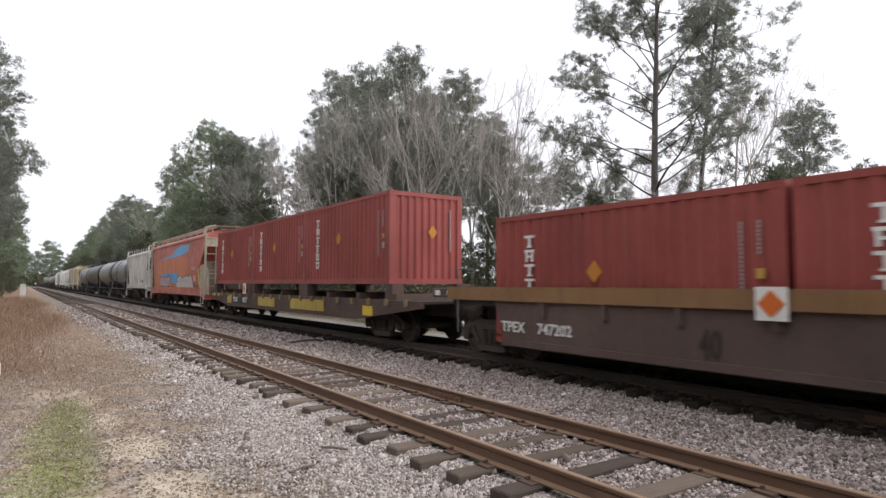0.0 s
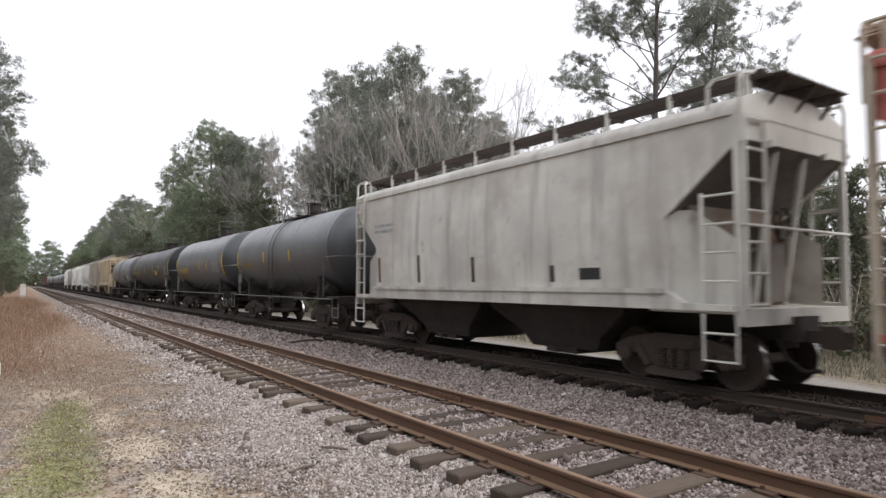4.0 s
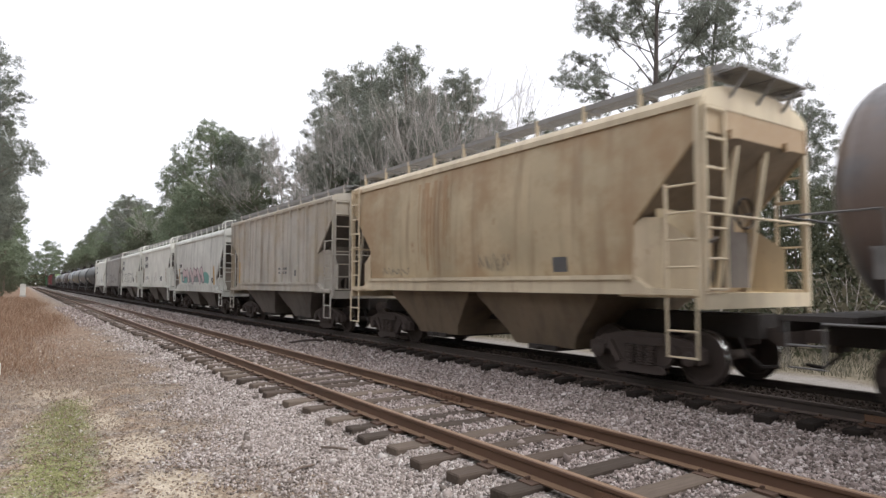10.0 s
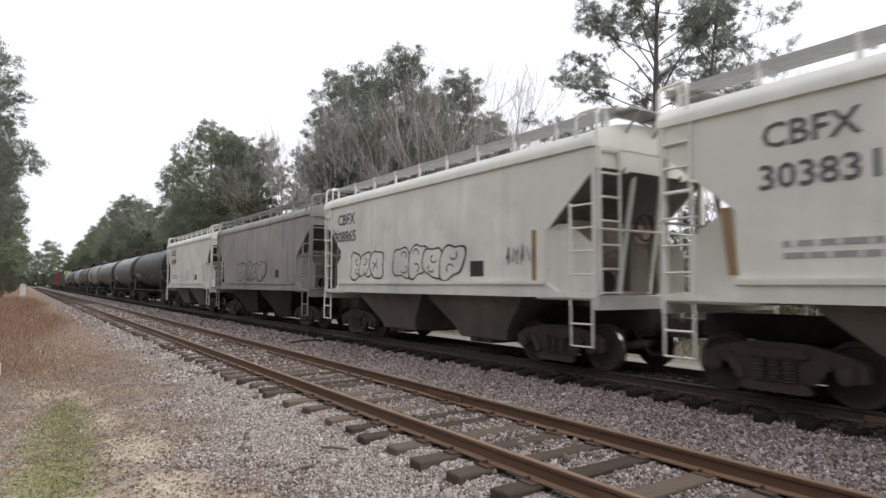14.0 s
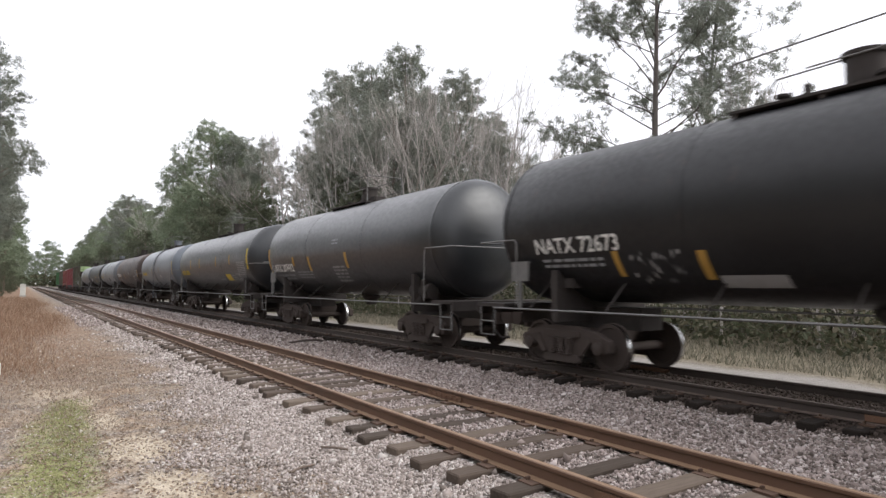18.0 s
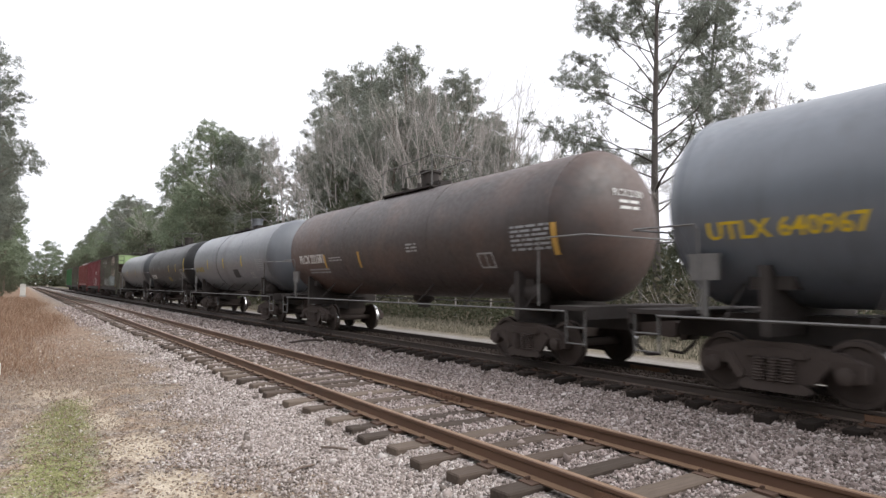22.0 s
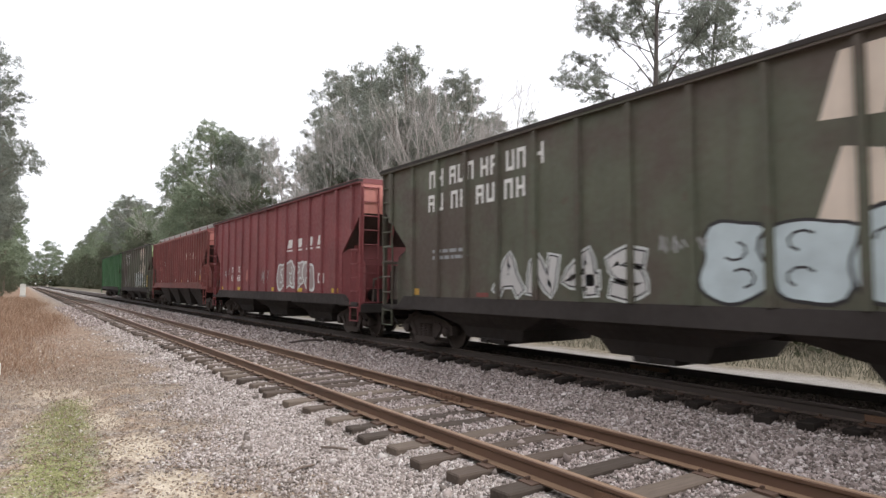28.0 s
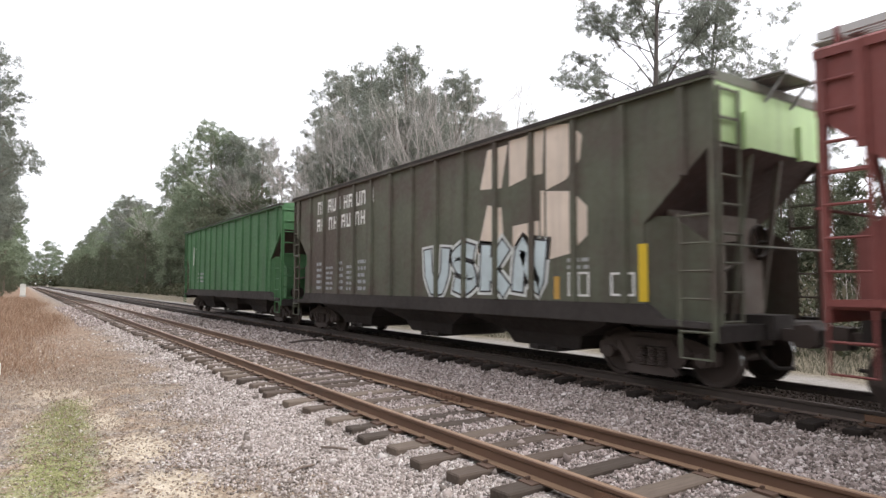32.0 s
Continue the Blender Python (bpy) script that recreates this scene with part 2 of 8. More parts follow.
    straw = ramp(nt, noise_tex(nt, 4, 8, kind="Object", rough=0.75), [(0.3, (0.15, 0.10, 0.07)), (0.55, (0.30, 0.205, 0.145)), (0.75, (0.42, 0.315, 0.225))])
    def blot(cx, cy, rx, ry):
        dx = math_node("DIVIDE", math_node("SUBTRACT", sep.outputs["X"], cx), rx)
        dy = math_node("DIVIDE", math_node("SUBTRACT", sep.outputs["Y"], cy), ry)
        d = math_node("ADD", math_node("MULTIPLY", dx, dx), math_node("MULTIPLY", dy, dy))
        d = math_node("ADD", d, math_node("MULTIPLY", math_node("SUBTRACT", fine, 0.5), 2.4))
        return math_node("MULTIPLY", math_node("SUBTRACT", 1.0, d, True), 1.6, True)

    sand = ramp(nt, noise_tex(nt, 7, 6, kind="Object"), [(0.3, (0.44, 0.365, 0.275)), (0.7, (0.60, 0.52, 0.41))])
    for cx, cy, rx, ry in ((0.6, 13.3, 0.5, 0.7), (1.3, 6.5, 0.4, 0.8), (0.8, 12.2, 0.42, 0.9), (1.2, 8.3, 0.45, 0.9), (0.15, 6.2, 0.25, 0.6), (1.0, 10.2, 0.3, 0.9)):
        col = mix(nt, blot(cx, cy, rx, ry), col, sand)
    moss = ramp(nt, noise_tex(nt, 12, 6, kind="Object"), [(0.3, (0.17, 0.21, 0.06)), (0.7, (0.36, 0.38, 0.15))])
    for cx, cy, rx, ry in ((0.42, 9.0, 0.5, 2.2), (0.28, 7.3, 0.5, 1.1), (0.62, 11.0, 0.36, 1.5)):
        col = mix(nt, math_node("MULTIPLY", blot(cx, cy, rx, ry), 0.55), col, moss)
    back = math_node("DIVIDE", math_node("SUBTRACT", sep.outputs["Y"], 12.5), 6, True)
    col = mix(nt, math_node("MULTIPLY", band(-2000, 2.3, 1.8), back), col, straw)
    nt.links.new(col, b.inputs["Base Color"])
    b.inputs["Roughness"].default_value = 0.95
    b.inputs["Specular IOR Level"].default_value = 0.15
    bump(nt, b, vor.outputs["Distance"], 0.7, 0.03)
    return m


def make_ground():
    bm = bmesh.new()
    xs = graded(-1500, 1500, 0.14, 30, 5)
    ys = graded(-300, 1800, 0.22, 30, 9)
    rows = [[bm.verts.new((x, y, lay(x, y))) for x in xs] for y in ys]
    for a, c in zip(rows, rows[1:]):
        for i in range(len(xs) - 1):
            bm.faces.new((a[i], a[i + 1], c[i + 1], c[i]))
    return fix("ground", bm, ground_material(), "structure", "pale gravel, dirt and dry grass ground along the railway", "ground", True)


make_ground()


def rail_mesh(length, joint=0.0):
    """A flat-bottomed rail on its foot, head top at z = 0."""
    p = [(-0.07, -0.165), (0.07, -0.165), (0.07, -0.152), (0.014, -0.135), (0.010, -0.05), (0.034, -0.036), (0.036, -0.008), (0.026, 0.0),
         (-0.026, 0.0), (-0.036, -0.008), (-0.034, -0.036), (-0.010, -0.05), (-0.014, -0.135), (-0.07, -0.152)]
    bm = bmesh.new()
    prism(bm, p, 0, length)
    return bm


def rail_material(name, top, side):
    m, nt, b = tree_of(name)
    geo = nt.nodes.new("ShaderNodeNewGeometry")
    sep = nt.nodes.new("ShaderNodeSeparateXYZ")
    nt.links.new(geo.outputs["Normal"], sep.inputs[0])
    up = ramp(nt, sep.outputs["Z"], [(0.75, (0, 0, 0)), (0.95, (1, 1, 1))])
    n = noise_tex(nt, 3, 7, (1, 0.3, 1))
    sidec = mix(nt, n, tuple(c * 0.6 for c in side), tuple(c * 1.35 for c in side))
    topc = mix(nt, noise_tex(nt, 8, 5, (1, 0.1, 1)), tuple(c * 0.75 for c in top), tuple(c * 1.2 for c in top))
    nt.links.new(mix(nt, up, sidec, topc), b.inputs["Base Color"])
    b.inputs["Roughness"].default_value = 0.62
    bump(nt, b, noise_tex(nt, 30, 5), 0.3, 0.004)
    return m


SIDING_RAIL = rail_material("rusty_siding_rail", (0.25, 0.158, 0.095), (0.135, 0.074, 0.046))
# main rail colour is darkened too, for the shade under the train
MAIN_RAIL = rail_material("grimy_main_rail", (0.115, 0.085, 0.07), (0.055, 0.04, 0.033))
TIE_OLD = island("weathered_grey_tie", [(0, (0.045, 0.030, 0.022)), (0.5, (0.088, 0.061, 0.046)), (1, (0.19, 0.145, 0.112))], 0.9, True)
PLATE = plain("dark_rusty_plate", (0.095, 0.056, 0.038), 0.85, 0, 0.4)
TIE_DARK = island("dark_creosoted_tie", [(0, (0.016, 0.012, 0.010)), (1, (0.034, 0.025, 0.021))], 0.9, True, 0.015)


def track(name, centre, z, material, tie_material, ties, label, group):
    t = thing(name, label, "railway track", kind="structure")
    for side in (-1, 1):
        off = centre + side * GAUGE / 2
        for y0, y1 in ((-30, 7.93 if side > 0 else 3.1), (7.935 if side > 0 else 3.105, 20), (20.005, 500)):
            part("rail", rail_mesh(y1 - y0), material, t, at=(off, y0, z))
    # ties: the near ones are parts, the far ones one joined part
    shapes = []
    for k in range(5):
        bm = bmesh.new()
        v = box(bm, -1.3, 1.3, -0.115, 0.115, -0.18, 0.0)
        bmesh.ops.bevel(bm, geom=bm.edges[:], offset=0.014, segments=1, affect="EDGES")
        for vv in bm.verts:
            vv.co += Vector((noise.noise(vv.co * 3 + Vector((k * 9, 0, 0))) * 0.03, noise.noise(vv.co * 2 + Vector((0, k * 7, 0))) * 0.02, noise.noise(vv.co * 4 + Vector((0, 0, k * 5))) * 0.012))
        shapes.append(mesh_of("tie", bm, tie_material))
    rest = bmesh.new()
    plates = bmesh.new()
    for i, y in enumerate(ties):
        tilt = random.uniform(-0.02, 0.02)
        jx, jz = random.uniform(-0.07, 0.07), random.uniform(-0.012, 0.008)
        if y < 75:
            ob = part("tie", shapes[i % 5], None, t, at=(centre + jx, y, z - 0.172 + jz))
            ob.rotation_euler = (0, 0, tilt)
        else:
            box(rest, centre + jx - 1.3, centre + jx + 1.3, y - 0.115, y + 0.115, z - 0.35, z - 0.172 + jz)
        if y < 40:
            for side in (-1, 1):
                cx = centre + side * GAUGE / 2
                box(plates, cx - 0.17, cx + 0.17, y - 0.09, y + 0.09, z - 0.172 + jz, z - 0.155)
                for sx, sy in ((-0.085, 0.05), (0.085, -0.05)):
                    box(plates, cx + sx - 0.02, cx + sx + 0.02, y + sy - 0.012, y + sy + 0.012, z - 0.16, z - 0.128)
    tagged(part("tie", rest, tie_material, t), kind="stuff")
    tagged(part("tie_plate", plates, PLATE, t, "rusty steel tie plates and spikes"), kind="stuff")
    # bolted joint bars
    jb = bmesh.new()
    for side, y in ((1, 7.93), (-1, 3.1)):
        for f in (-1, 1):
            cx = centre + side * GAUGE / 2 + f * 0.028
            box(jb, cx - 0.014, cx + 0.014, y - 0.45, y + 0.45, z - 0.132, z - 0.052)
            for k in (-0.35, -0.2, -0.07, 0.07, 0.2, 0.35):
                rod(jb, (cx, y + k, z - 0.09), (cx + f * 0.035, y + k, z - 0.09), 0.016)
    part("joint_bar", jb, RUSTY_RAIL, t)
    return t


random.seed(11)
SIDING_TIES = [6.02, 6.64, 7.12, 7.75, 8.61, 9.26, 10.18, 10.6, 11.12, 11.77, 12.35, 12.9]
y = 5.45
while y > -14:
    SIDING_TIES.append(y)
    y -= random.uniform(0.45, 0.75)
y = 13.45
while y < 320:
    SIDING_TIES.append(y)
    y += random.uniform(0.46, 0.72)
track("siding_track", SIDING, 0.0, SIDING_RAIL, TIE_OLD, SIDING_TIES, "rusty disused siding with weathered grey wooden ties in gravel", "")
random.seed(12)
MAIN_TIES, y = [], -14.0
while y < 320:
    MAIN_TIES.append(y)
    y += random.uniform(0.5, 0.6)
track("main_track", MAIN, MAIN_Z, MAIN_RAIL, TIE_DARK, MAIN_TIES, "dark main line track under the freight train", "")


def stones(name, count, xr, yr, size, material, sink, label, ok=None, seed=1):
    """Loose angular stones as one mesh of kind stuff."""
    rng = np.random.default_rng(seed)
    base = np.array([(1, 0, 0.1), (-0.8, 0.3, 0), (0.1, 1, 0), (-0.2, -1, 0.2), (0, 0, 1), (0.3, 0, -1)], float)
    tri = np.array([(0, 2, 4), (2, 1, 4), (1, 3, 4), (3, 0, 4), (2, 0, 5), (1, 2, 5), (3, 1, 5), (0, 3, 5)])
    got, n = [], 0
    while n < count:
        x, y = rng.uniform(*xr, count), rng.uniform(*yr, count)
        a = np.arctan2(x, y)
        keep = (a > -0.06) & (a < 1.23) & (x * math.sin(YAW) + y * math.cos(YAW) > 4.4)
        if ok:
            keep &= ok(x, y, rng)
        got.append(np.stack([x[keep], y[keep]], 1))
        n += int(keep.sum())
    P = np.concatenate(got)[:count]
    Z = np.array([lay(x, y) for x, y in P])
    s = size * np.exp(rng.normal(0, 0.38, count))
    v = base[None] * (s[:, None] * rng.uniform(0.6, 1.35, (count, 3)))[:, None, :] * rng.uniform(0.7, 1.3, (count, 6, 1))
    q = rng.normal(0, 1, (count, 4))
    q /= np.linalg.norm(q, axis=1, keepdims=True)
    w, i, j, k = q.T
    rot = np.stack([1 - 2 * (j * j + k * k), 2 * (i * j - k * w), 2 * (i * k + j * w), 2 * (i * j + k * w), 1 - 2 * (i * i + k * k), 2 * (j * k - i * w),
                    2 * (i * k - j * w), 2 * (j * k + i * w), 1 - 2 * (i * i + j * j)], 1).reshape(-1, 3, 3)
    v = np.einsum("nij,nkj->nki", rot, v) + np.stack([P[:, 0], P[:, 1], Z + s * sink], 1)[:, None, :]
    V = v.reshape(-1, 3)
    F = (tri[None] + 6 * np.arange(count)[:, None, None]).reshape(-1, 3)
    me = bpy.data.meshes.new(name)
    me.vertices.add(len(V))
    me.vertices.foreach_set("co", V.ravel())
    me.loops.add(F.size)
    me.loops.foreach_set("vertex_index", F.ravel().astype(np.int32))
    me.polygons.add(len(F))
    me.polygons.foreach_set("loop_start", np.arange(0, F.size, 3, dtype=np.int32))
    me.update(calc_edges=True)
    me.materials.append(material)
    return tagged(new(name, me), label, "gravel", kind="stuff")
# ---- the train
CARS = []   # (thing, its middle along the train)
MID = {}


def once(fn):
    """Keeps the meshes that many cars share."""
    kept = {}

    def get(*a):
        if a not in kept:
            kept[a] = fn(*a)
        return kept[a]
    return get


@once
def wheel_meshes():
    out = []
    for s in (-1, 1):
        wheel = bmesh.new()
        lathe(wheel, [(s * 0.66, 0.08), (s * 0.66, 0.1), (s * 0.685, 0.13), (s * 0.70, 0.34), (s * 0.672, 0.36), (s * 0.672, 0.445), (s * 0.70, 0.445), (s * 0.712, 0.425), (s * 0.80, 0.418),
                      (s * 0.80, 0.36), (s * 0.765, 0.345), (s * 0.75, 0.13), (s * 0.83, 0.1), (s * 0.83, 0.08)], "x", 28)
        tread = bmesh.new()
        lathe(tread, [(s * 0.715, 0.4275), (s * 0.79, 0.4205)], "x", 28)
        out.append((mesh_of("wheel", wheel, BOGIE, True), mesh_of("tread", tread, TREAD, True)))
    axle = bmesh.new()
    lathe(axle, [(-1.02, 0), (-1.02, 0.075), (-0.66, 0.085), (0, 0.08), (0.66, 0.085), (1.02, 0.075), (1.02, 0)], "x", 12)
    for k in range(3):
        a = 2 * math.pi * k / 3
        box(axle, -1.03, 1.03, 0.045 * math.cos(a) - 0.012, 0.045 * math.cos(a) + 0.012, 0.045 * math.sin(a) - 0.012, 0.045 * math.sin(a) + 0.012)
    return mesh_of("wheelset", axle, BOGIE, True), out


@once
def truck_meshes():
    """Bolster; then name, mesh and places of what hangs on it, for the right side (x > 0) or for both."""
    bolster = bmesh.new()
    box(bolster, -1.0, 1.0, -0.2, 0.2, 0.45, 0.72)
    lathe(bolster, [(0.72, 0), (0.72, 0.2), (0.86, 0.2), (0.86, 0)], "z", 14)
    out = []
    for s in (-1, 1):
        fr = bmesh.new()
        lo, hi = min(s * 0.93, s * 1.07), max(s * 0.93, s * 1.07)
        slab(fr, [(-1.12, 0.36), (-1.12, 0.56), (-0.85, 0.68), (-0.35, 0.78), (0.35, 0.78), (0.85, 0.68), (1.12, 0.56), (1.12, 0.36), (0.98, 0.33), (0.80, 0.42), (0.62, 0.52), (0.42, 0.28), (0.34, 0.17),
                  (-0.34, 0.17), (-0.42, 0.28), (-0.62, 0.52), (-0.80, 0.42), (-0.98, 0.33)], lo, hi)
        xo = s * 1.06
        slab(fr, [(-0.44, 0.6), (-0.40, 0.7), (0.40, 0.7), (0.44, 0.6), (0.36, 0.58), (-0.36, 0.58)], min(xo, xo + s * 0.055), max(xo, xo + s * 0.055))
        slab(fr, [(-0.5, 0.17), (-0.4, 0.26), (0.4, 0.26), (0.5, 0.17), (0.42, 0.12), (-0.42, 0.12)], min(xo, xo + s * 0.065), max(xo, xo + s * 0.065))
        slab(fr, [(-0.72, 0.52), (-0.62, 0.62), (-0.4, 0.3), (-0.5, 0.24)], min(xo, xo + s * 0.05), max(xo, xo + s * 0.05))
        slab(fr, [(0.72, 0.52), (0.62, 0.62), (0.4, 0.3), (0.5, 0.24)], min(xo, xo + s * 0.05), max(xo, xo + s * 0.05))
        out.append(("side_frame", mesh_of("side_frame", fr, BOGIE), [(0, 0, 0)]))
        sp = bmesh.new()
        z, pr = 0.26, []
        while z < 0.56:
            pr += [(z, 0.07), (z + 0.015, 0.085), (z + 0.03, 0.07)]
            z += 0.04
        lathe(sp, [(0.25, 0)] + pr + [(0.58, 0)], "z", 9, (s * 1.1, 0, 0))
        out.append(("spring", mesh_of("spring", sp, BOGIE, True), [(0, -0.19, 0), (0, 0, 0), (0, 0.19, 0)] if s < 0 else [(0, 0, 0)]))
        be = bmesh.new()
        lathe(be, [(s * 1.0, 0), (s * 1.0, 0.115), (s * 1.13, 0.115), (s * 1.15, 0.08), (s * 1.15, 0)], "x", 12, (0, 0, 0.42))
        box(be, s * 1.03 - 0.06, s * 1.03 + 0.06, -0.13, 0.13, 0.5, 0.6)
        out.append(("bearing", mesh_of("bearing", be, BOGIE, True), [(0, -0.89, 0), (0, 0.89, 0)]))
    beam = bmesh.new()
    box(beam, -0.8, 0.8, -0.05, 0.05, 0.3, 0.4)
    for s in (-1, 1):
        box(beam, s * 0.75 - 0.06, s * 0.75 + 0.06, -0.06, 0.06, 0.25, 0.55)
    out.append(("brake_beam", mesh_of("brake_beam", beam, BOGIE), [(0, -0.42, 0), (0, 0.42, 0)]))
    return mesh_of("truck", bolster, BOGIE), out


WHEELS = []


def truck(car, y):
    """A two-axle truck under a car."""
    bol, rest = truck_meshes()
    tr = part("truck", bol, None, car, "cast steel truck with coil springs", at=(0, y, 0))
    for n, me, places in rest:
        for p in places:
            part(n, me, None, tr, at=p)
    axle, wheels = wheel_meshes()
    for k in (-0.89, 0.89):
        w = part("wheelset", axle, None, car, at=(0, y + k, 0.42))
        for wh, tread in wheels:
            part("wheel", wh, None, w)
            part("tread", tread, None, w, "polished wheel tread")
        WHEELS.append((w, CARS[-1][1] + y + k, y + k))


@once
def coupler_mesh():
    bm = bmesh.new()
    box(bm, -0.08, 0.08, 0, 0.55, 0.72, 0.9)
    slab(bm, [(0.5, 0.66), (0.5, 0.96), (0.72, 0.98), (0.82, 0.9), (0.82, 0.7), (0.72, 0.64)], -0.17, 0.14)
    box(bm, -0.2, 0.2, -0.1, 0.02, 0.62, 1.0)
    return mesh_of("coupler", bm, BOGIE)


@once
def hose_mesh():
    bm = bmesh.new()
    pts = [(0.35, 0.0, 0.75), (0.36, 0.15, 0.5), (0.34, 0.35, 0.33), (0.3, 0.6, 0.36)]
    pipe(bm, pts, 0.03, 6)
    return mesh_of("brake_hose", bm, STEEL_DARK)


def ends(car, half, reach=0.0):
    for s in (-1, 1):
        c = part("coupler", coupler_mesh(), None, car, at=(0, s * half, 0))
        h = part("brake_hose", hose_mesh(), None, car, at=(0, s * half, 0))
        if s < 0:
            c.rotation_euler = h.rotation_euler = (0, 0, math.pi)


def ladder(car, x, y, z0, z1, material, width=0.42, along=True, name="ladder", r=0.022):
    bm = bmesh.new()
    for k in (-0.5, 0.5):
        a = (x, y + k * width, z0) if along else (x + k * width, y, z0)
        b = (x, y + k * width, z1) if along else (x + k * width, y, z1)
        rod(bm, a, b, r * 1.25)
    frame_ = part(name, bm, material, car)
    rung = bmesh.new()
    half = width / 2
    rod(rung, (0, -half, 0) if along else (-half, 0, 0), (0, half, 0) if along else (half, 0, 0), r)
    rung = mesh_of("rung", rung, material)
    n = max(1, round((z1 - z0) / 0.42))
    for i in range(n + 1):
        z = z0 + 0.03 + (z1 - z0 - 0.06) * i / n
        part("rung", rung, None, frame_, at=(x, y, z))
    return frame_


def plate(car, name, material, x, y0, y1, z0, z1, thick=0.006, label=""):
    """A flat panel on the near side at x; y0 > y1 reads left to right."""
    bm = bmesh.new()
    box(bm, x - thick, x + 0.002, min(y0, y1), max(y0, y1), z0, z1)
    return part(name, bm, material, car, label)


def text(car, words, x, y, z, size, material, squash=0.75, label="", bold=0.006):
    return part("lettering", lettering(words, size, material, squash, bold), None, car, label or "stencilled lettering", at=(x - 0.006, y, z))


def bars(car, x, y, z, widths, height, gap, material, name="marking"):
    """A row of plain bars where writing cannot be made out."""
    bm = bmesh.new()
    for w in widths:
        if w > 0:
            box(bm, x - 0.006, x + 0.002, y - w, y, z, z + height)
        y -= abs(w) + gap
    return part(name, bm, material, car)


def begin(name, label, category, front, rear):
    car = thing(name, label, category, "cars of the freight train")
    mid = (front + rear) / 2
    CARS.append((car, mid))
    MID[car.name] = mid
    car.location = (MAIN, mid, MAIN_Z)
    return car, (rear - front) / 2


def tank_car(front, rear, colour, label, r=1.5, zc=2.72, seams=1, dome="hatch", rough=0.38, ladder_mat=None, band=None, shield=False, works=0.0):
    """front and rear: where the tank heads lie along the train."""
    car, h = begin("tank_car", label, "tank car", front, rear)
    bm = bmesh.new()
    head = 0.62
    prof = [(-h, 0)]
    for i in range(1, 9):
        a = math.pi / 2 * i / 8
        prof.append((-h + head * (1 - math.cos(a)), r * math.sin(a)))
    n = 8
    for i in range(1, n):
        prof.append((-h + head + (2 * h - 2 * head) * i / n, r))
    prof += [(-y, q) for y, q in prof[::-1] if abs(y) > h - head - 1e-6]
    lathe(bm, prof, "y", 56, (0, 0, zc))
    body = part("tank", bm, colour, car, smooth=True)
    rings = [-h + head, h - head] + ([0.0] if seams == 0 else [k * (h - head) * 0.36 for k in (-1, 1)])
    for y in rings:
        ring = bmesh.new()
        lathe(ring, [(y - 0.03, r - 0.01), (y - 0.03, r + 0.006), (y + 0.03, r + 0.006), (y + 0.03, r - 0.01)], "y", 56, (0, 0, zc))
        part("weld_seam", ring, colour, body, smooth=False)
    if band is not None:
        bj = bmesh.new()
        y = band
        lathe(bj, [(y - 0.14, r - 0.01), (y - 0.12, r + 0.015), (y + 0.12, r + 0.015), (y + 0.14, r - 0.01)], "y", 56, (0, 0, zc))
        part("jacket_band", bj, GREY_TANK, body, "darker steel band round the tank", smooth=True)
    # bolsters, saddles, sills
    ty = h - 1.75
    for s in (-1, 1):
        fr = bmesh.new()
        slab(fr, [(s * (ty - 0.07), 0.86), (s * (ty - 0.07), zc - r * 0.6), (s * (ty + 0.07), zc - r * 0.6), (s * (ty + 0.07), 0.86)], -1.28, 1.28)
        slab(fr, [(s * (ty - 0.3), zc - r * 0.82), (s * (ty - 0.3), zc - r * 0.7), (s * (ty + 0.3), zc - r * 0.7), (s * (ty + 0.3), zc - r * 0.82)], -1.1, 1.1)
        part("saddle", fr, STEEL_DARK, car)
        fr = bmesh.new()
        box(fr, -0.3, 0.3, min(s * (ty - 1.2), s * (h + 0.25)), max(s * (ty - 1.2), s * (h + 0.25)), 0.72, 1.12)
        part("stub_sill", fr, STEEL_DARK, car)
        pf = bmesh.new()
        box(pf, -1.5, 1.5, min(s * (h - 0.55), s * (h + 0.35)), max(s * (h - 0.55), s * (h + 0.35)), 1.1, 1.17)
        box(pf, -1.5, 1.5, min(s * (h + 0.29), s * (h + 0.35)), max(s * (h + 0.29), s * (h + 0.35)), 0.95, 1.12)
        part("end_platform", pf, STEEL_DARK, car)
    for sx in (-1, 1):
        side = bmesh.new()
        pipe(side, [(sx * 1.49, -h + 0.2, 1.08), (sx * 1.49, h - 0.2, 1.08)], 0.02)
        rail = part("side_rail", side, GREY_PIPE, car)
        for k in range(7):
            y = (h - 1.3) * (k / 3 - 1)
            br = bmesh.new()
            rod(br, (sx * 1.49, y, 1.08), (sx * 0.95, y, 1.58), 0.018)
            part("rail_brace", br, STEEL_DARK, rail)
    for s in (-1, 1):
        hr = bmesh.new()
        y1, y0 = s * (h + 0.3), s * (h - 0.9)
        half = [(1.47, y0, 1.15), (1.47, y0, 2.36), (1.47, y0 + s * 0.06, 2.43), (1.47, y1 - s * 0.08, 2.43), (1.40, y1, 2.43)]
        pipe(hr, half + [(-x, y, z) for x, y, z in half[::-1]], 0.018)
        for sx in (-1, 1):
            st = bmesh.new()
            ya, yb = y1 - s * 0.05, y1 - s * 0.5
            pipe(st, [(sx * 1.46, ya, 1.1), (sx * 1.46, ya, 0.52), (sx * 1.46, yb, 0.52), (sx * 1.46, yb, 1.1)], 0.02)
            rod(st, (sx * 1.46, ya, 0.8), (sx * 1.46, yb, 0.8), 0.018)
            part("sill_step", st, GREY_PIPE, car)
